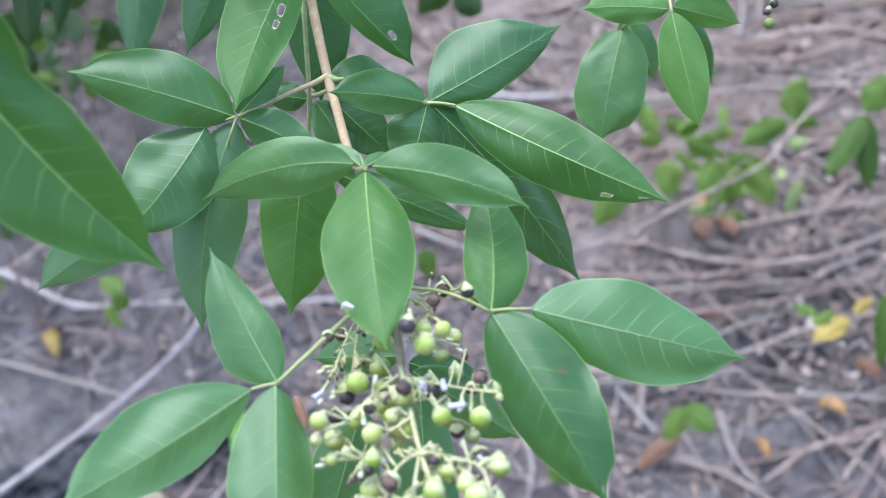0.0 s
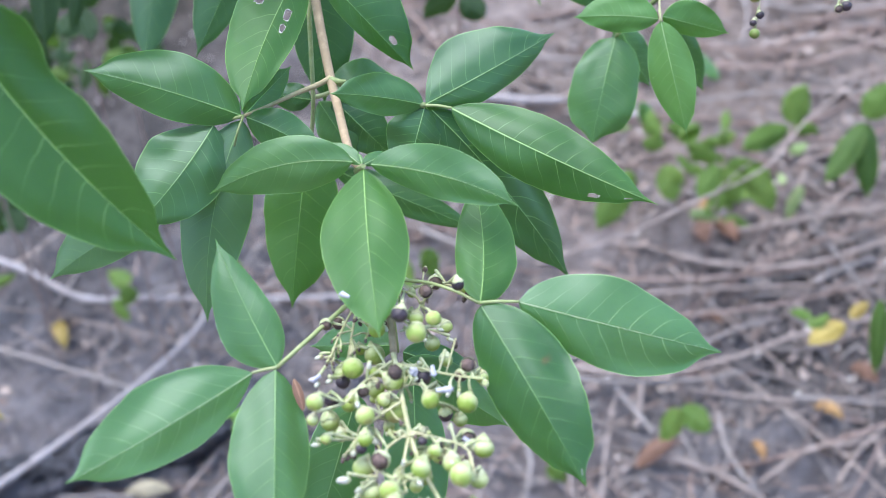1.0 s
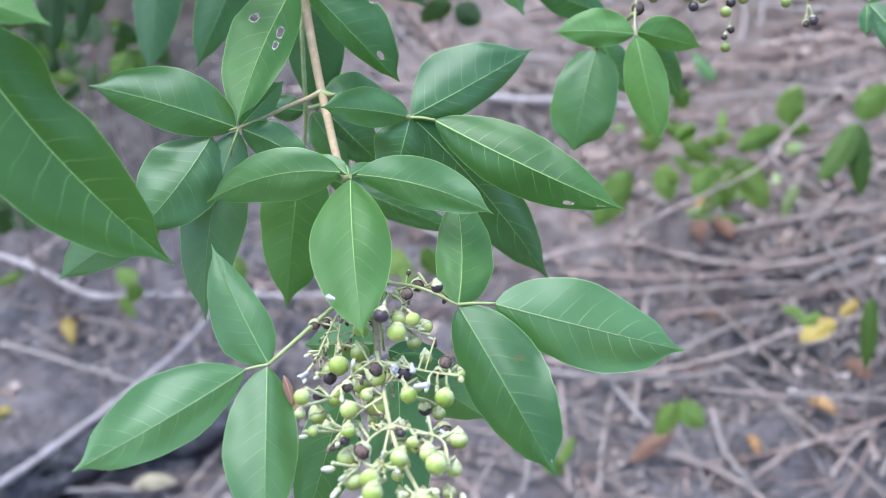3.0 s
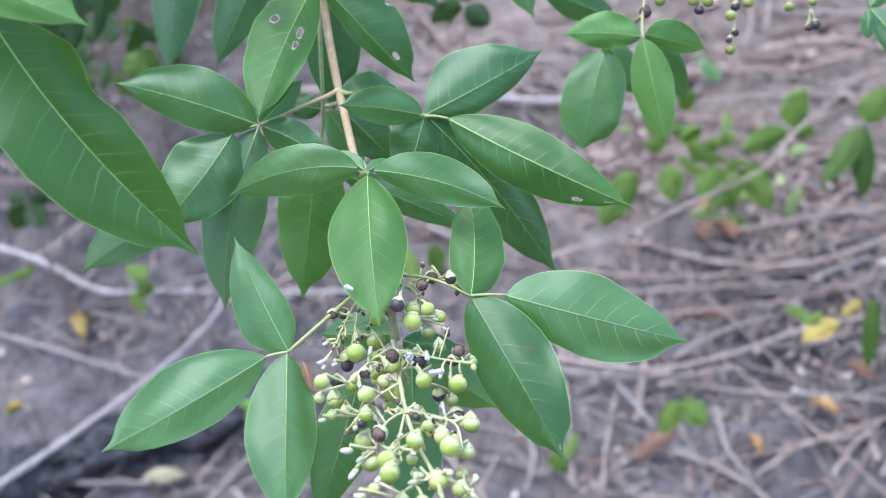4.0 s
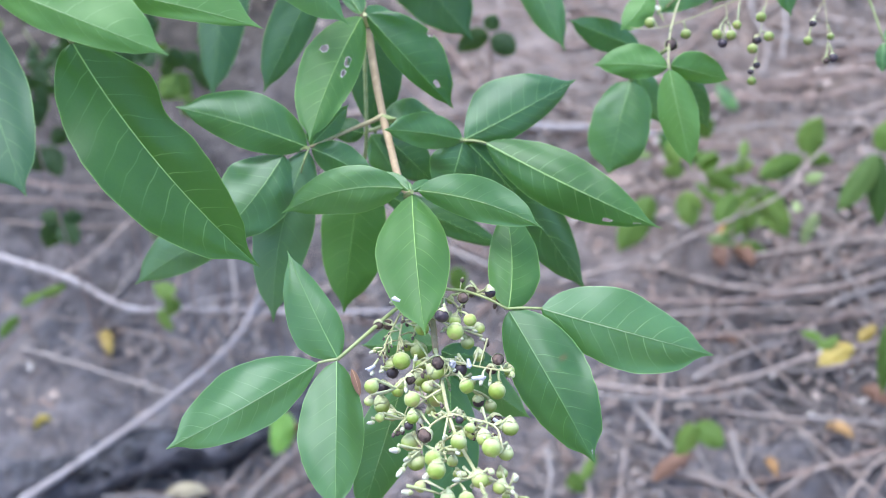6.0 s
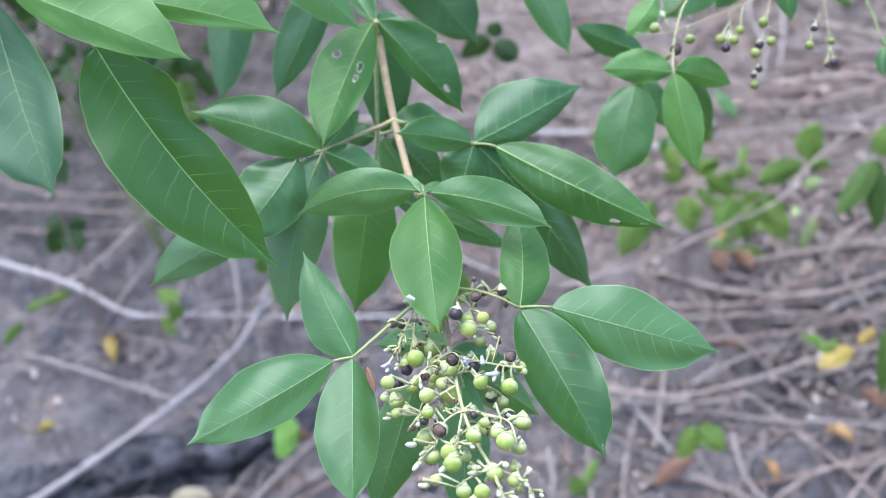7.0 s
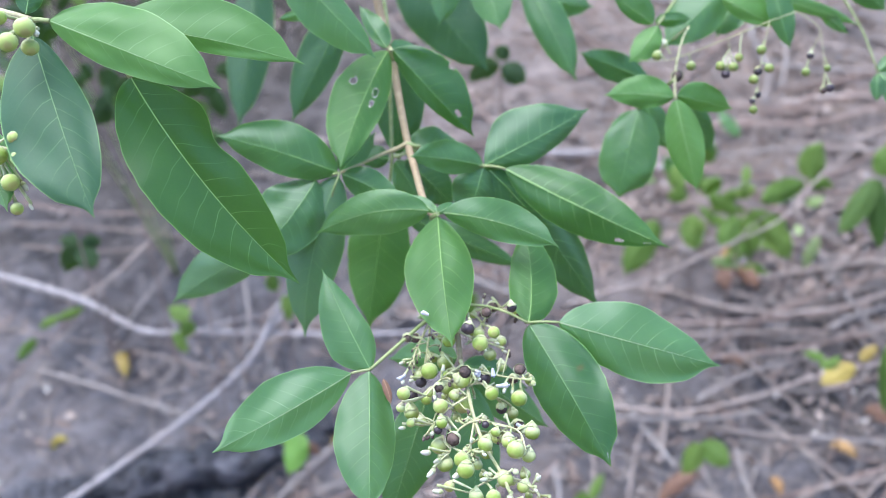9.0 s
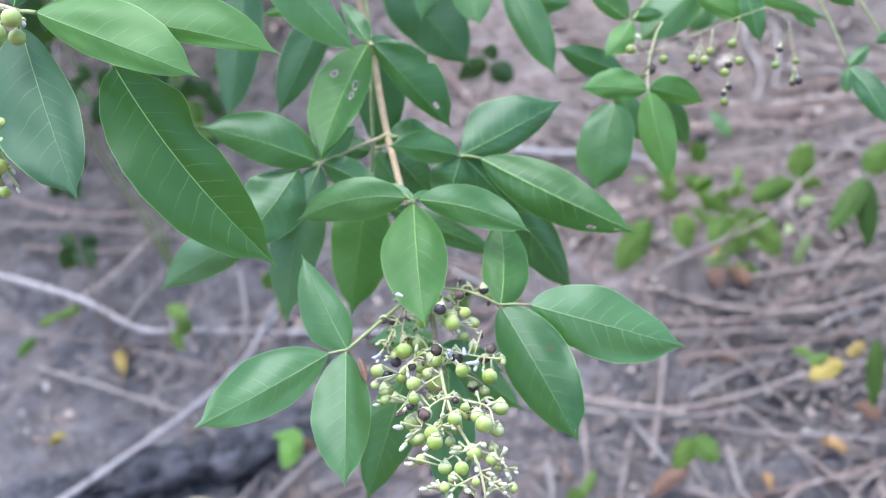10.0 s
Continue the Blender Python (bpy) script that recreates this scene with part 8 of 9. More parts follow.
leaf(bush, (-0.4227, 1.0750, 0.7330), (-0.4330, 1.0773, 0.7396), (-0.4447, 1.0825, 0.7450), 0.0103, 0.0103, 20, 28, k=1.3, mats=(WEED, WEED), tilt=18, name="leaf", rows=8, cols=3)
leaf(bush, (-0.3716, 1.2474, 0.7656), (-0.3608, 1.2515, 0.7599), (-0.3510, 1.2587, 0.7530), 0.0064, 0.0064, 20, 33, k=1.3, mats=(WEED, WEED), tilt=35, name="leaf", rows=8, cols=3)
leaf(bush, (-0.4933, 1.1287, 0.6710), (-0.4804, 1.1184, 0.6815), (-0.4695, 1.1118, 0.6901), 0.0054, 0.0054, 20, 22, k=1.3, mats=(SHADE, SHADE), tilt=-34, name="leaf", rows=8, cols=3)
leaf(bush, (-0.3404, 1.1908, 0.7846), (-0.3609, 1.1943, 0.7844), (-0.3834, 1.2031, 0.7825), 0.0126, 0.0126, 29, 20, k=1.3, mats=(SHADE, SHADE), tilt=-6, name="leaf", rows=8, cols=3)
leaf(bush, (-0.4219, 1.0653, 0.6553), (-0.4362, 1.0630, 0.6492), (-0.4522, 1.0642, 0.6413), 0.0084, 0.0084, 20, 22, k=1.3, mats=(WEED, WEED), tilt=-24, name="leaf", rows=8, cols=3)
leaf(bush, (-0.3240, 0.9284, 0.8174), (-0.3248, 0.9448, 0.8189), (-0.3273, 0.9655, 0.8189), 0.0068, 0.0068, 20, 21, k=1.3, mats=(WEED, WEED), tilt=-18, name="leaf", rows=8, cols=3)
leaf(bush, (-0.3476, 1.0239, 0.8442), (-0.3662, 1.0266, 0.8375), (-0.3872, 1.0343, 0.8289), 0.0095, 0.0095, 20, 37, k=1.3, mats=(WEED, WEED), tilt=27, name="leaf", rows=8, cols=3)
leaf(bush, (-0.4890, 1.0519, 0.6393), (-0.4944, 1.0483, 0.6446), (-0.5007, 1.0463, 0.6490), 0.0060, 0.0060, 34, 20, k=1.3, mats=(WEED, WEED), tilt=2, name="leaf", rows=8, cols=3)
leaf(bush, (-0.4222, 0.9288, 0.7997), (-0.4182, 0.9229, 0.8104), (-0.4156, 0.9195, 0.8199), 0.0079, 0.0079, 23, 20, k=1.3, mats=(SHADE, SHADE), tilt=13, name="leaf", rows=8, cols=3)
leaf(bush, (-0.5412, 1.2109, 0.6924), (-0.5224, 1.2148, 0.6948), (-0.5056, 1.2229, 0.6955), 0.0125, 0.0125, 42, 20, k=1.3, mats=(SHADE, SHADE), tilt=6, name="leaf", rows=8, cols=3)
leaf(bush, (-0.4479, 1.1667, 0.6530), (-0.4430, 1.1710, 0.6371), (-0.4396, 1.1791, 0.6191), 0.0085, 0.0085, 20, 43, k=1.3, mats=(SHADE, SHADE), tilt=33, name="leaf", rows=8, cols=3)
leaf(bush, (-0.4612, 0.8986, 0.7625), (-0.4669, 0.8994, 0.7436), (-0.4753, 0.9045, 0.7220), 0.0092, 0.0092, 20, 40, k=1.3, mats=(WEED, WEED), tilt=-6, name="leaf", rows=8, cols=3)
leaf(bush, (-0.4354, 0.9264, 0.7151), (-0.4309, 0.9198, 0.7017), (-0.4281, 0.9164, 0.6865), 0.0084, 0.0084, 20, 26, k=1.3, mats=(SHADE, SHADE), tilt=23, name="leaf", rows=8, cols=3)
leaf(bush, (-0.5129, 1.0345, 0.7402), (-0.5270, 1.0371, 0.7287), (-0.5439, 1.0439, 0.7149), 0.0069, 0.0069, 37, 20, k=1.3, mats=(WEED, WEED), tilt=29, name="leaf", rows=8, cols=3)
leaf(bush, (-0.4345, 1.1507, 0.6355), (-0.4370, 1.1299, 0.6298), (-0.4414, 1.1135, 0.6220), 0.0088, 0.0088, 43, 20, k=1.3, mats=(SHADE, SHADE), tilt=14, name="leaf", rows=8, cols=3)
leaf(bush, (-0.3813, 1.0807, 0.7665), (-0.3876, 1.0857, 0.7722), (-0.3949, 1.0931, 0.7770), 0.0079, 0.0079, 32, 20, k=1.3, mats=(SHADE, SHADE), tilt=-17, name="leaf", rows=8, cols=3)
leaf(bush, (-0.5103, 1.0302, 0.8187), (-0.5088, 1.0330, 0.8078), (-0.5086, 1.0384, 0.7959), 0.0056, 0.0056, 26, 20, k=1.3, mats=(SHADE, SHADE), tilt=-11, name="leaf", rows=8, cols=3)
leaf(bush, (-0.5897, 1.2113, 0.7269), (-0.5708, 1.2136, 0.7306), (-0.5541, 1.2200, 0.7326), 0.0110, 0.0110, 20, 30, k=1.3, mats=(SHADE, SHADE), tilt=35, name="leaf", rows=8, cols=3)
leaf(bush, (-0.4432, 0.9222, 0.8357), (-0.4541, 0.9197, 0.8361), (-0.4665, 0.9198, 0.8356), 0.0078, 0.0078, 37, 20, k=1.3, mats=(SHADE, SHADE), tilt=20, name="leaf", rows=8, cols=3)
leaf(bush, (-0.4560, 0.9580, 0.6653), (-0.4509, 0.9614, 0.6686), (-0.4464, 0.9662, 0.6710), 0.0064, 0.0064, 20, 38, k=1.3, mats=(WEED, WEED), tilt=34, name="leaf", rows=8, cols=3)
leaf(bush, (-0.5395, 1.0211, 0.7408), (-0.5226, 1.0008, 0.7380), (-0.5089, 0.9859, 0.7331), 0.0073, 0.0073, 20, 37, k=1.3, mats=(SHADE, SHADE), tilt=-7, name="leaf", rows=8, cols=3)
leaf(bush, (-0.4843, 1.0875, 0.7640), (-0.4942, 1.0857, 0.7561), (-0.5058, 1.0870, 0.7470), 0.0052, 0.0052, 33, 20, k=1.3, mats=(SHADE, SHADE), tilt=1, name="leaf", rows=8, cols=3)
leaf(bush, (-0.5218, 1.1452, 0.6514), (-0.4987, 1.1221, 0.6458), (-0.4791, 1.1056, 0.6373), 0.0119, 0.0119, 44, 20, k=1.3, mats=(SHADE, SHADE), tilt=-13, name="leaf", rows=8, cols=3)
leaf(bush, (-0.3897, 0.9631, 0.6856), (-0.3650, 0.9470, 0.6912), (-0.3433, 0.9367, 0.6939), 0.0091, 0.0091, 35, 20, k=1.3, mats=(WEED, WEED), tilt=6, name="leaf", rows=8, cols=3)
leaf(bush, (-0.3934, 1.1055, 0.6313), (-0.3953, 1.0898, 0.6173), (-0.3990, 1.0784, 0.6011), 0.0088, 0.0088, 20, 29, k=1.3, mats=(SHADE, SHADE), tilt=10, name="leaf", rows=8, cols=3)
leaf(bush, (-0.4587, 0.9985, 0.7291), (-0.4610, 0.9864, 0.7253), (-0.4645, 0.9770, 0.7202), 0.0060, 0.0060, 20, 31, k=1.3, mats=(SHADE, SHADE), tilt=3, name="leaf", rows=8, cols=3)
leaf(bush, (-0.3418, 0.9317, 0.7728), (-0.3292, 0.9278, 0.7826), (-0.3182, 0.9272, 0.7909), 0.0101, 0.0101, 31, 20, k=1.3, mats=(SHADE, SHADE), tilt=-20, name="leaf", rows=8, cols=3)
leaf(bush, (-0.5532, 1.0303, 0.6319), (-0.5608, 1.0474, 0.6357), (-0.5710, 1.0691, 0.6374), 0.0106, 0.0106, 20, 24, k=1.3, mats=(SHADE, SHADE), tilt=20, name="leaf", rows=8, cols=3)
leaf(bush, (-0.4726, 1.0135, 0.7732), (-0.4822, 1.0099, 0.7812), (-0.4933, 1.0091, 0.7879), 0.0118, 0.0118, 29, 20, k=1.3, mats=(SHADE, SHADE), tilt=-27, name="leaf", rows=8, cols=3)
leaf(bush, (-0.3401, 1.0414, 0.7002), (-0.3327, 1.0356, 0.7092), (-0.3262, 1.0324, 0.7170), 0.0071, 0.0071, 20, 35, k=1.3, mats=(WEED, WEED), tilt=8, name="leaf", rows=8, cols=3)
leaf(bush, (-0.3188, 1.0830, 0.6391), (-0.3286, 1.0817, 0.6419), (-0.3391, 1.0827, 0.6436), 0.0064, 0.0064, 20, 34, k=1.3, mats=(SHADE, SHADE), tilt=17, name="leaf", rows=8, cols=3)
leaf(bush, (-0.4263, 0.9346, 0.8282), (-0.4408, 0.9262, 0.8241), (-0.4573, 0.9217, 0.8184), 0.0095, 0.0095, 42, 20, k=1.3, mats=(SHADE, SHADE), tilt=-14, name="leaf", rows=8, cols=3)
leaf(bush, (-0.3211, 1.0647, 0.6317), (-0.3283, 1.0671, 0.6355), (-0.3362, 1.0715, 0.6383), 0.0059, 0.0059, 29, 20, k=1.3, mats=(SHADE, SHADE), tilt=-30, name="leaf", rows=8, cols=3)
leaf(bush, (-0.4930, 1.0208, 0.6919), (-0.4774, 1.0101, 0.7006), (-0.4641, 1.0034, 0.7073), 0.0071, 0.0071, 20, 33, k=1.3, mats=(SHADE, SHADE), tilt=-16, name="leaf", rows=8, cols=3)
leaf(bush, (-0.3474, 1.1031, 0.5968), (-0.3261, 1.1015, 0.5959), (-0.3063, 1.1042, 0.5927), 0.0116, 0.0116, 20, 24, k=1.3, mats=(SHADE, SHADE), tilt=-3, name="leaf", rows=8, cols=3)
leaf(bush, (-0.4961, 1.0129, 0.8159), (-0.4811, 1.0172, 0.8148), (-0.4678, 1.0250, 0.8124), 0.0092, 0.0092, 20, 38, k=1.3, mats=(SHADE, SHADE), tilt=-10, name="leaf", rows=8, cols=3)
leaf(bush, (-0.3998, 1.0467, 0.6733), (-0.4017, 1.0361, 0.6867), (-0.4048, 1.0289, 0.6984), 0.0092, 0.0092, 38, 20, k=1.3, mats=(WEED, WEED), tilt=3, name="leaf", rows=8, cols=3)
leaf(bush, (-0.4385, 1.1638, 0.7791), (-0.4469, 1.1765, 0.7850), (-0.4573, 1.1935, 0.7895), 0.0117, 0.0117, 32, 20, k=1.3, mats=(SHADE, SHADE), tilt=-15, name="leaf", rows=8, cols=3)
leaf(bush, (-0.3016, 1.0644, 0.8289), (-0.2863, 1.0502, 0.8333), (-0.2727, 1.0406, 0.8363), 0.0066, 0.0066, 43, 20, k=1.3, mats=(SHADE, SHADE), tilt=3, name="leaf", rows=8, cols=3)
leaf(bush, (-0.3945, 1.1654, 0.7727), (-0.3877, 1.1615, 0.7578), (-0.3823, 1.1615, 0.7413), 0.0104, 0.0104, 20, 37, k=1.3, mats=(WEED, WEED), tilt=12, name="leaf", rows=8, cols=3)
leaf(bush, (-0.3663, 1.1779, 0.5721), (-0.3556, 1.1757, 0.5613), (-0.3460, 1.1768, 0.5487), 0.0091, 0.0091, 20, 43, k=1.3, mats=(WEED, WEED), tilt=26, name="leaf", rows=8, cols=3)
leaf(bush, (-0.4549, 1.0673, 0.8060), (-0.4460, 1.0586, 0.7962), (-0.4388, 1.0532, 0.7851), 0.0085, 0.0085, 33, 20, k=1.3, mats=(WEED, WEED), tilt=14, name="leaf", rows=8, cols=3)
leaf(bush, (-0.4356, 1.2503, 0.7483), (-0.4275, 1.2457, 0.7348), (-0.4208, 1.2447, 0.7199), 0.0098, 0.0098, 24, 20, k=1.3, mats=(SHADE, SHADE), tilt=35, name="leaf", rows=8, cols=3)
leaf(bush, (-0.4001, 0.8781, 0.7626), (-0.3904, 0.8768, 0.7674), (-0.3818, 0.8776, 0.7712), 0.0065, 0.0065, 37, 20, k=1.3, mats=(SHADE, SHADE), tilt=-18, name="leaf", rows=8, cols=3)
leaf(bush, (-0.2930, 0.9295, 0.8032), (-0.2957, 0.9158, 0.7968), (-0.2996, 0.9054, 0.7891), 0.0058, 0.0058, 20, 31, k=1.3, mats=(SHADE, SHADE), tilt=8, name="leaf", rows=8, cols=3)
leaf(bush, (-0.5021, 0.9800, 0.7935), (-0.4913, 0.9624, 0.7872), (-0.4831, 0.9492, 0.7793), 0.0082, 0.0082, 29, 20, k=1.3, mats=(SHADE, SHADE), tilt=-6, name="leaf", rows=8, cols=3)
leaf(bush, (-0.5378, 1.2152, 0.7683), (-0.5412, 1.2033, 0.7798), (-0.5461, 1.1948, 0.7900), 0.0114, 0.0114, 39, 20, k=1.3, mats=(SHADE, SHADE), tilt=-9, name="leaf", rows=8, cols=3)
leaf(bush, (-0.4431, 0.9309, 0.7953), (-0.4339, 0.9361, 0.8008), (-0.4261, 0.9438, 0.8053), 0.0104, 0.0104, 20, 44, k=1.3, mats=(SHADE, SHADE), tilt=28, name="leaf", rows=8, cols=3)
leaf(bush, (-0.5140, 1.1893, 0.7662), (-0.5244, 1.1869, 0.7472), (-0.5375, 1.1896, 0.7259), 0.0085, 0.0085, 22, 20, k=1.3, mats=(SHADE, SHADE), tilt=5, name="leaf", rows=8, cols=3)
leaf(bush, (-0.3240, 0.8989, 0.7091), (-0.3291, 0.8805, 0.7097), (-0.3355, 0.8660, 0.7085), 0.0076, 0.0076, 20, 48, k=1.3, mats=(SHADE, SHADE), tilt=-28, name="leaf", rows=8, cols=3)
leaf(bush, (-0.4215, 1.0149, 0.7165), (-0.4162, 1.0187, 0.7214), (-0.4118, 1.0242, 0.7256), 0.0068, 0.0068, 20, 24, k=1.3, mats=(SHADE, SHADE), tilt=35, name="leaf", rows=8, cols=3)
leaf(bush, (-0.3878, 0.9961, 0.8299), (-0.3796, 1.0064, 0.8225), (-0.3726, 1.0204, 0.8136), 0.0085, 0.0085, 47, 20, k=1.3, mats=(WEED, WEED), tilt=4, name="leaf", rows=8, cols=3)
leaf(bush, (-0.3530, 0.8899, 0.7584), (-0.3475, 0.8872, 0.7500), (-0.3430, 0.8865, 0.7405), 0.0056, 0.0056, 37, 20, k=1.3, mats=(WEED, WEED), tilt=-7, name="leaf", rows=8, cols=3)
leaf(bush, (-0.3179, 1.0973, 0.6683), (-0.3095, 1.0950, 0.6487), (-0.3026, 1.0973, 0.6265), 0.0127, 0.0127, 20, 34, k=1.3, mats=(SHADE, SHADE), tilt=-13, name="leaf", rows=8, cols=3)
leaf(bush, (-0.2550, 0.8521, 0.7291), (-0.2505, 0.8634, 0.7243), (-0.2469, 0.8778, 0.7179), 0.0056, 0.0056, 20, 41, k=1.3, mats=(WEED, WEED), tilt=1, name="leaf", rows=8, cols=3)
leaf(bush, (-0.4321, 1.0277, 0.7135), (-0.4343, 1.0161, 0.7262), (-0.4378, 1.0078, 0.7372), 0.0096, 0.0096, 24, 20, k=1.3, mats=(SHADE, SHADE), tilt=33, name="leaf", rows=8, cols=3)
leaf(bush, (-0.4729, 1.2108, 0.7755), (-0.4859, 1.1921, 0.7797), (-0.5009, 1.1785, 0.7822), 0.0126, 0.0126, 20, 37, k=1.3, mats=(WEED, WEED), tilt=-32, name="leaf", rows=8, cols=3)
leaf(bush, (-0.4594, 1.1599, 0.5970), (-0.4399, 1.1465, 0.5965), (-0.4226, 1.1377, 0.5936), 0.0078, 0.0078, 20, 27, k=1.3, mats=(SHADE, SHADE), tilt=13, name="leaf", rows=8, cols=3)
leaf(bush, (-0.3667, 0.9398, 0.7429), (-0.3607, 0.9188, 0.7329), (-0.3570, 0.9027, 0.7207), 0.0093, 0.0093, 20, 22, k=1.3, mats=(SHADE, SHADE), tilt=-15, name="leaf", rows=8, cols=3)
leaf(bush, (-0.3343, 0.9177, 0.7828), (-0.3478, 0.9230, 0.7816), (-0.3631, 0.9318, 0.7788), 0.0064, 0.0064, 20, 33, k=1.3, mats=(WEED, WEED), tilt=35, name="leaf", rows=8, cols=3)
leaf(bush, (-0.3575, 0.8904, 0.7695), (-0.3544, 0.8823, 0.7612), (-0.3525, 0.8766, 0.7517), 0.0068, 0.0068, 47, 20, k=1.3, mats=(SHADE, SHADE), tilt=1, name="leaf", rows=8, cols=3)
leaf(bush, (-0.5604, 1.0826, 0.7730), (-0.5665, 1.0714, 0.7824), (-0.5743, 1.0635, 0.7903), 0.0115, 0.0115, 20, 25, k=1.3, mats=(SHADE, SHADE), tilt=4, name="leaf", rows=8, cols=3)
leaf(bush, (-0.5228, 1.1521, 0.7917), (-0.5170, 1.1631, 0.7961), (-0.5127, 1.1775, 0.7995), 0.0100, 0.0100, 20, 43, k=1.3, mats=(SHADE, SHADE), tilt=-23, name="leaf", rows=8, cols=3)
leaf(bush, (-0.3633, 1.0412, 0.8386), (-0.3627, 1.0584, 0.8422), (-0.3638, 1.0806, 0.8445), 0.0097, 0.0097, 20, 36, k=1.3, mats=(WEED, WEED), tilt=12, name="leaf", rows=8, cols=3)
leaf(bush, (-0.2435, 0.8985, 0.7830), (-0.2270, 0.8942, 0.7860), (-0.2118, 0.8936, 0.7874), 0.0098, 0.0098, 27, 20, k=1.3, mats=(SHADE, SHADE), tilt=18, name="leaf", rows=8, cols=3)
leaf(bush, (-0.3081, 0.9774, 0.7222), (-0.3088, 0.9787, 0.7057), (-0.3109, 0.9836, 0.6871), 0.0085, 0.0085, 23, 20, k=1.3, mats=(SHADE, SHADE), tilt=-27, name="leaf", rows=8, cols=3)
leaf(bush, (-0.4208, 1.1974, 0.7353), (-0.4221, 1.2047, 0.7436), (-0.4245, 1.2147, 0.7510), 0.0119, 0.0119, 46, 20, k=1.3, mats=(SHADE, SHADE), tilt=-23, name="leaf", rows=8, cols=3)
leaf(bush, (-0.5194, 1.1166, 0.7060), (-0.5263, 1.1159, 0.7119), (-0.5343, 1.1172, 0.7168), 0.0086, 0.0086, 20, 28, k=1.3, mats=(SHADE, SHADE), tilt=-12, name="leaf", rows=8, cols=3)
leaf(bush, (-0.3851, 1.1852, 0.6499), (-0.3890, 1.1843, 0.6338), (-0.3944, 1.1870, 0.6157), 0.0070, 0.0070, 20, 28, k=1.3, mats=(SHADE, SHADE), tilt=32, name="leaf", rows=8, cols=3)
tagged(leaf(None, (-0.4664, 0.9862, 0.3225), (-0.4529, 0.9643, 0.3296), (-0.4395, 0.9425, 0.3126), 0.0099, 0.0091, 15, 10, k=1.2, mats=(YELLOW, YELLOW), tilt=0, name="fallen_leaf"), "yellow fallen leaf lying on the sandy bank", "leaf", "fallen leaves")
tagged(leaf(None, (-0.3298, 0.7742, 0.2430), (-0.3018, 0.7759, 0.2591), (-0.2739, 0.7776, 0.2512), 0.0082, 0.0109, 15, 10, k=1.2, mats=(TAN, TAN), tilt=0, name="fallen_leaf"), "pale tan fallen leaf lying on the sandy bank", "leaf", "fallen leaves")
tagged(leaf(None, (0.3958, 0.8532, 0.2686), (0.4010, 0.8409, 0.2796), (0.4062, 0.8287, 0.2667), 0.0062, 0.0062, 15, 10, k=1.2, mats=(ORANGE, BROWN), tilt=0, name="fallen_leaf"), "orange dead leaf lying on the soil", "leaf", "fallen leaves")
tagged(leaf(None, (0.3775, 1.1622, 0.4029), (0.3691, 1.1425, 0.4103), (0.3606, 1.1229, 0.3937), 0.0086, 0.0078, 15, 10, k=1.2, mats=(ORANGE, BROWN), tilt=0, name="fallen_leaf"), "orange dead leaf lying on the soil", "leaf", "fallen leaves")
tagged(leaf(None, (0.4763, 0.9008, 0.2860), (0.4906, 0.8897, 0.2981), (0.5049, 0.8786, 0.2862), 0.0070, 0.0070, 15, 10, k=1.2, mats=(ORANGE, BROWN), tilt=0, name="fallen_leaf"), "orange dead leaf lying on the soil", "leaf", "fallen leaves")
tagged(leaf(None, (0.2590, 0.8233, 0.2585), (0.2851, 0.8377, 0.2788), (0.3111, 0.8521, 0.2751), 0.0109, 0.0095, 15, 10, k=1.2, mats=(BROWN, BROWN), tilt=0, name="fallen_leaf"), "curled dead brown leaf lying on the soil", "leaf", "fallen leaves")
tagged(leaf(None, (0.3565, 1.1409, 0.3930), (0.3615, 1.1174, 0.3986), (0.3665, 1.0938, 0.3801), 0.0156, 0.0140, 15, 10, k=1.2, mats=(BROWN, BROWN), tilt=0, name="fallen_leaf"), "curled dead brown leaf lying on the soil", "leaf", "fallen leaves")
tagged(leaf(None, (0.5276, 0.9462, 0.3061), (0.5411, 0.9335, 0.3165), (0.5546, 0.9209, 0.3030), 0.0100, 0.0100, 15, 10, k=1.2, mats=(BROWN, BROWN), tilt=0, name="fallen_leaf"), "curled dead brown leaf lying on the soil", "leaf", "fallen leaves")
tagged(leaf(None, (-0.5162, 0.8514, 0.2677), (-0.5052, 0.8545, 0.2848), (-0.4942, 0.8576, 0.2779), 0.0057, 0.0057, 15, 10, k=1.2, mats=(YELLOW, YELLOW), tilt=0, name="fallen_leaf"), "yellow fallen leaf lying on the sandy bank", "leaf", "fallen leaves")
tagged(leaf(None, (0.3528, 1.0042, 0.3315), (0.3643, 0.9978, 0.3448), (0.3757, 0.9915, 0.3340), 0.0059, 0.0059, 15, 10, k=1.2, mats=(BROWN, BROWN), tilt=0, name="fallen_leaf"), "curled dead brown leaf lying on the soil", "leaf", "fallen leaves")
tagged(leaf(None, (0.3821, 1.1286, 0.3886), (0.3952, 1.1138, 0.3977), (0.4083, 1.0990, 0.3828), 0.0108, 0.0108, 15, 10, k=1.2, mats=(BROWN, BROWN), tilt=0, name="fallen_leaf"), "curled dead brown leaf lying on the soil", "leaf", "fallen leaves")
tagged(leaf(None, (-0.1535, 0.8679, 0.2734), (-0.1430, 0.8724, 0.2915), (-0.1325, 0.8769, 0.2856), 0.0071, 0.0057, 15, 10, k=1.2, mats=(YELLOW, YELLOW), tilt=0, name="fallen_leaf"), "yellow fallen leaf lying on the sandy bank", "leaf", "fallen leaves")


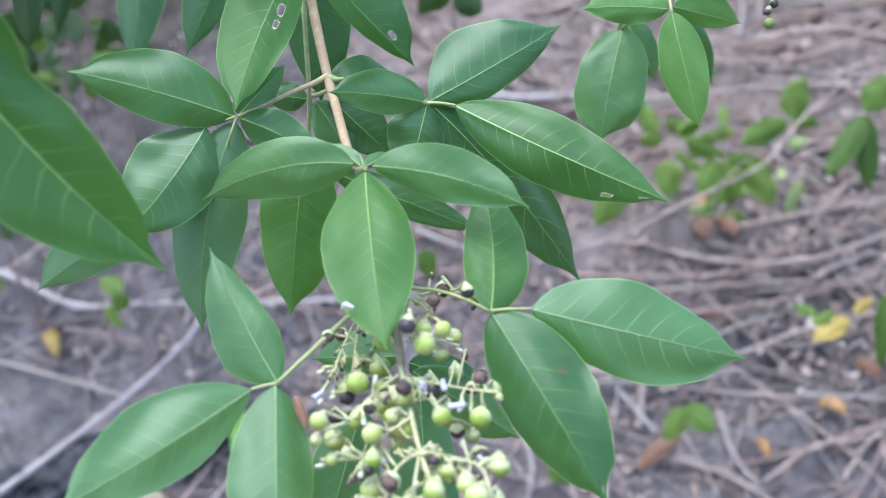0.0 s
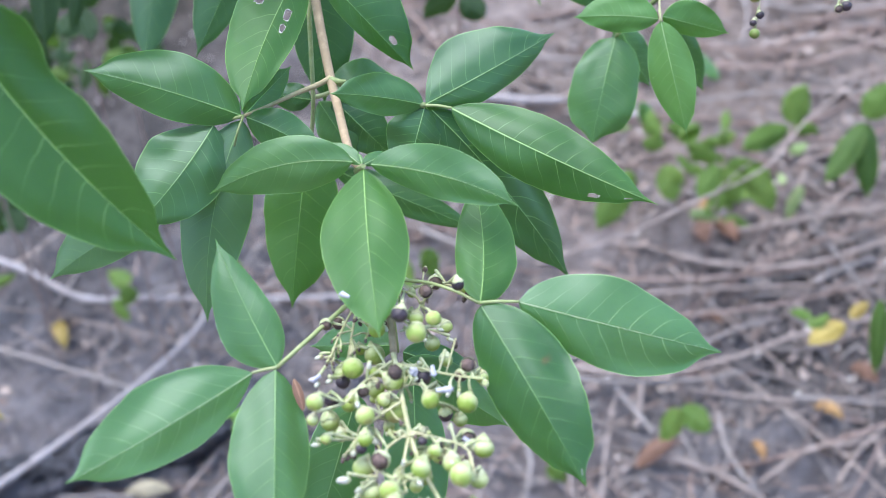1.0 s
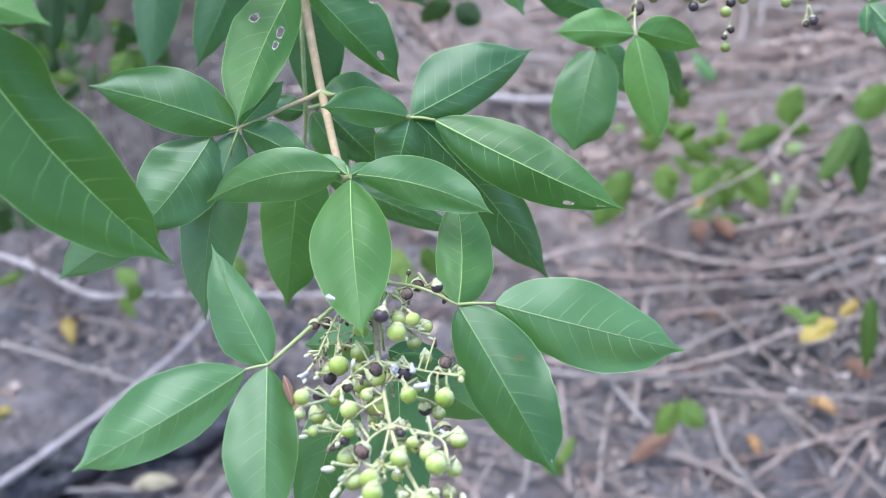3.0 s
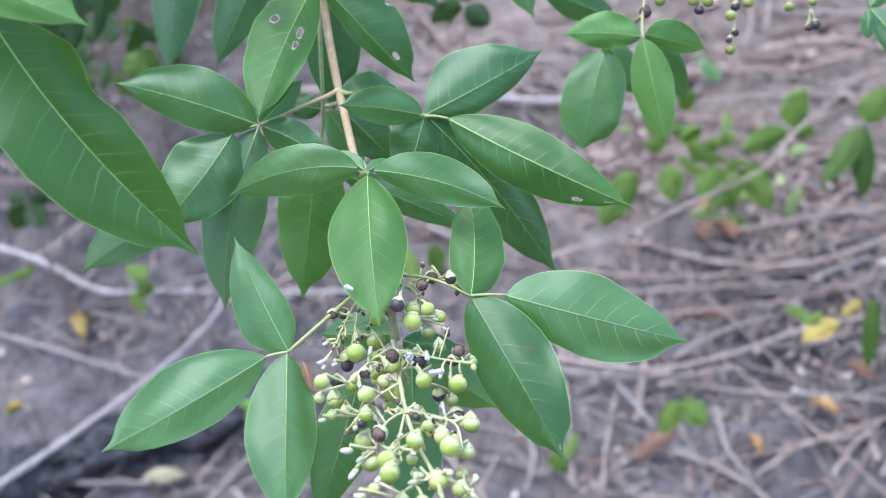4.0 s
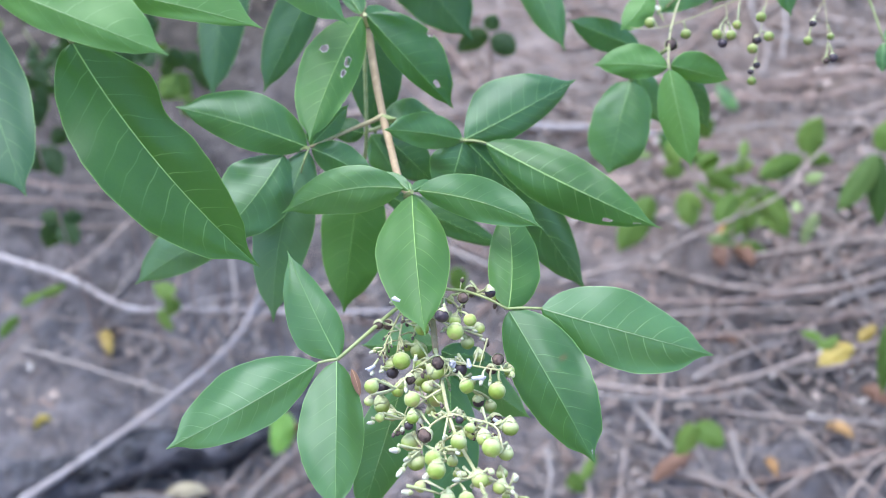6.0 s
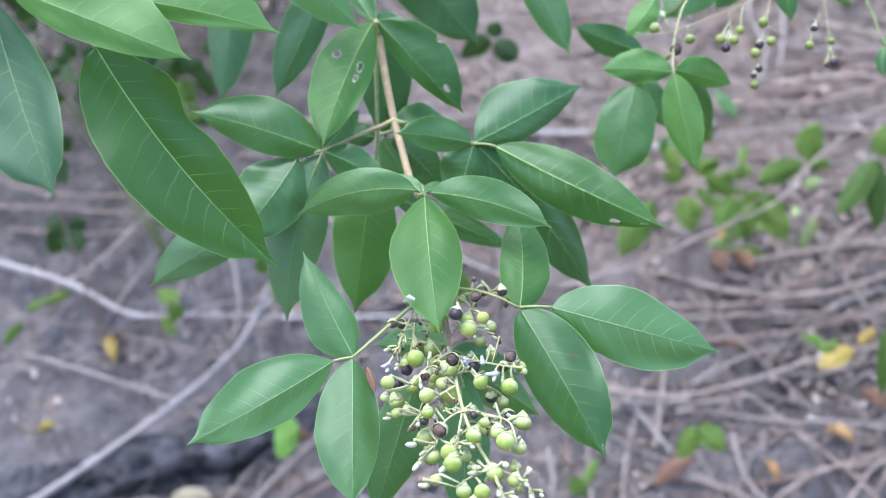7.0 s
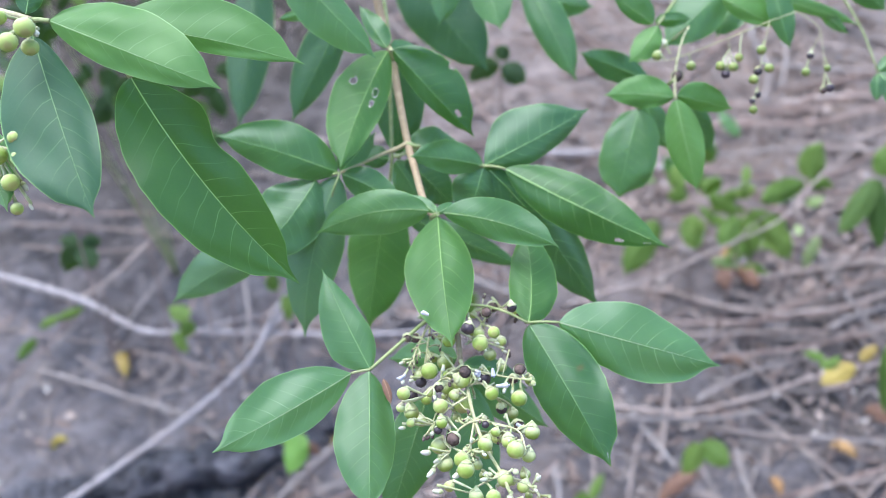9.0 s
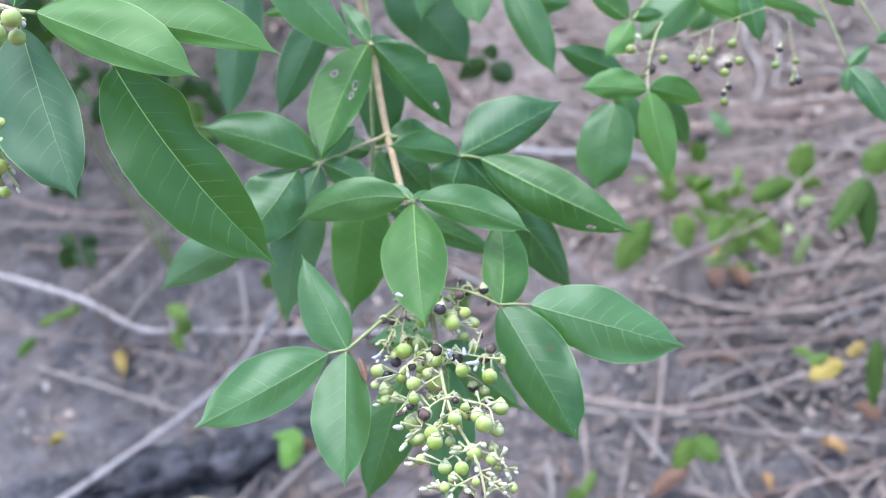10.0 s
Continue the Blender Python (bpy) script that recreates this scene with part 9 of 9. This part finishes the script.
# ---- loose litter ----
def thins_out(x, y):
    """True where the litter gives way to bare soil, far to the sides and up the bank."""
    return max(abs(x) / 1.3, (y - 1.5) / 0.9) > 0.7 + 0.3 * ((x * 791.9 + y * 1047.3) % 1.0)


def litter(name, count, span, r, mat, label, seed, level=0.5, lift=0.004, most=0.35):
    """Many thin dry sticks, joined: too many to count."""
    rng = random.Random(seed)
    verts, faces = [], []
    for _ in range(count):
        x, y = rng.uniform(-1.3, 1.3), rng.uniform(0.7, 2.4)
        if thins_out(x, y):
            continue
        thick_mat = noise.noise(Vector((x * 1.7, y * 2.3, 0.4))) + 0.55 * x + 0.5 * (y - 1.35) - 1.8 * max(0.0, 1 - math.hypot(x + 0.5, y - 1.45) / 0.55)
        if thick_mat < rng.uniform(-1.15, most):
            continue
        a = rng.gauss(0, level)
        ln = span * rng.uniform(0.4, 1.5)
        rad = r * rng.uniform(0.5, 1.4)
        d = Vector((math.cos(a), math.sin(a), 0))
        bow = rng.gauss(0, 0.11) * ln
        tip = rng.uniform(0, 0.10) * ln
        prev = None
        for i in range(6):
            s = i / 5
            p = Vector((x, y, 0)) + d * ln * (s - 0.5) + Vector((-d.y, d.x, 0)) * bow * 4 * s * (1 - s)
            p.z = ground_z(p.x, p.y) + lift + tip * s
            w = rad * (1 - 0.5 * s)
            ring = []
            for j in range(5):
                b = 2 * math.pi * j / 5
                ring.append(len(verts))
                verts.append(p + Vector((-d.y, d.x, 0)) * math.cos(b) * w + Vector((0, 0, 1)) * math.sin(b) * w)
            if prev:
                faces += [(prev[j], prev[(j + 1) % 5], ring[(j + 1) % 5], ring[j]) for j in range(5)]
            prev = ring
    me = bpy.data.meshes.new(name)
    me.from_pydata(verts, [], faces)
    me.materials.append(mat)
    for f in me.polygons:
        f.use_smooth = True
    return tagged(new(name, me), label, "twigs", kind="stuff")


litter("twig_litter", 330, 0.24, 0.0023, TWIG, "grey dry twigs strewn over the bank", 5, 0.55, 0.008)
litter("twig_litter", 330, 0.24, 0.0026, REDTWIG, "reddish brown dry twigs strewn over the bank", 6, 0.45, 0.007)
litter("twig_litter", 130, 0.30, 0.0030, PALETWIG, "bleached dry twigs strewn over the bank", 7, 0.6, 0.016)
litter("twig_litter", 70, 0.30, 0.0046, TWIG, "thick grey sticks strewn over the bank", 9, 0.4, 0.008)
litter("twig_litter", 900, 0.17, 0.0016, PALETWIG, "thin bleached twigs strewn over the bank", 12, 0.8, 0.010, 0.1)
litter("straw_litter", 3000, 0.08, 0.0012, TWIG, "short broken straw and bits of bark", 8, 1.2, 0.004, -0.2)
litter("straw_litter", 4200, 0.032, 0.0016, PALETWIG, "pale broken bits of straw on the soil", 10, 1.4, 0.004, -0.5)
litter("straw_litter", 2600, 0.028, 0.0022, REDTWIG, "reddish bits of bark on the soil", 11, 1.4, 0.003, -0.4)


def flake_material():
    """Bits of dead leaf and bark: each its own shade, from dark brown over pinkish tan to bleached."""
    m, tree, bsdf = material("dead_leaf_flakes")
    g = Graph(tree)
    each = g.node("ShaderNodeNewGeometry").outputs["Random Per Island"]
    ramp = tree.nodes.new("ShaderNodeValToRGB")
    stops = ((0.0, (0.045, 0.034, 0.030)), (0.3, (0.16, 0.115, 0.095)), (0.6, (0.34, 0.262, 0.228)), (0.9, (0.48, 0.40, 0.355)), (1.0, (0.66, 0.62, 0.58)))
    while len(ramp.color_ramp.elements) < len(stops):
        ramp.color_ramp.elements.new(0.5)
    for e, (at, colour) in zip(ramp.color_ramp.elements, stops):
        e.position, e.color = at, (*colour, 1)
    tree.links.new(each, ramp.inputs[0])
    place = g.node("ShaderNodeTexCoord").outputs["Object"]
    fleck = g.smooth(g.noise(160, 4, 0.6, place), 0.35, 0.7, 0.0, 0.45)
    tree.links.new(g.mix(fleck, ramp.outputs[0], (0.12, 0.09, 0.075)), bsdf.inputs["Base Color"])
    bsdf.inputs["Roughness"].default_value = 0.85
    return m


def flakes(name, count, small, large, mat, label, seed, most):
    """Curled scraps of dead leaf lying every way on the bank, joined."""
    rng = random.Random(seed)
    verts, faces = [], []
    for _ in range(count):
        x, y = rng.uniform(-1.3, 1.3), rng.uniform(0.7, 2.4)
        if thins_out(x, y):
            continue
        if noise.noise(Vector((x * 2.3, y * 2.9, 7.4))) + 0.5 * x + 0.55 * (y - 1.2) - 1.2 * max(0.0, 1 - math.hypot(x + 0.5, y - 1.45) / 0.55) < rng.uniform(-1.1, most):
            continue
        reach = small + (large - small) * rng.random() ** 2
        wide = reach * rng.uniform(0.3, 0.75)
        turn = Euler((rng.gauss(0, 0.35), rng.gauss(0, 0.35), rng.uniform(0, 6.28))).to_matrix()
        curl = rng.uniform(-0.5, 0.9)
        base = Vector((x, y, ground_z(x, y) + reach * 0.12 + 0.004))
        k = len(verts)
        for i in range(4):
            a = i / 3 - 0.5
            for j in range(3):
                c = (j - 1) * 0.5 * (1 - (2 * a) ** 2 * rng.uniform(0.5, 0.95))
                verts.append(base + turn @ Vector((a * reach, c * wide, curl * reach * (a * a + 0.6 * c * c) + rng.uniform(0, 0.06) * reach)))
        for i in range(3):
            for j in range(2):
                q = k + i * 3 + j
                faces.append((q, q + 1, q + 4, q + 3))
    me = bpy.data.meshes.new(name)
    me.from_pydata(verts, [], faces)
    me.materials.append(mat)
    return tagged(new(name, me), label, "litter", kind="stuff")


FLAKE = flake_material()
flakes("leaf_litter", 9000, 0.006, 0.020, FLAKE, "scraps of tan and brown dead leaf on the bank", 21, 0.35)
flakes("leaf_litter", 1300, 0.015, 0.045, FLAKE, "curled dead leaves and bark strips on the bank", 22, 0.55)


def crumbs():
    """Lumps of soil and bark chips, joined."""
    rng = random.Random(3)
    verts, faces = [], []
    for _ in range(9000):
        x, y, r = rng.uniform(-1.3, 1.3), rng.uniform(0.75, 2.3), 0.0012 + 0.0048 * rng.random() ** 3
        if thins_out(x, y):
            continue
        c = Vector((x, y, ground_z(x, y) + r * 0.3))
        k = len(verts)
        for d in ((1, 0, 0), (0, 1, 0), (-1, 0, 0), (0, -1, 0), (0, 0, 0.8), (0, 0, -0.8)):
            verts.append(c + Vector(d) * r * rng.uniform(0.6, 1.4))
        for a, b in ((0, 1), (1, 2), (2, 3), (3, 0)):
            faces += [(k + a, k + b, k + 4), (k + b, k + a, k + 5)]
    me = bpy.data.meshes.new("soil_crumbs")
    me.from_pydata(verts, [], faces)
    me.materials.append(CRUMB)
    return tagged(new("soil_crumbs", me), "crumbs of pale soil and bark on the bank", "soil", kind="stuff")


crumbs()
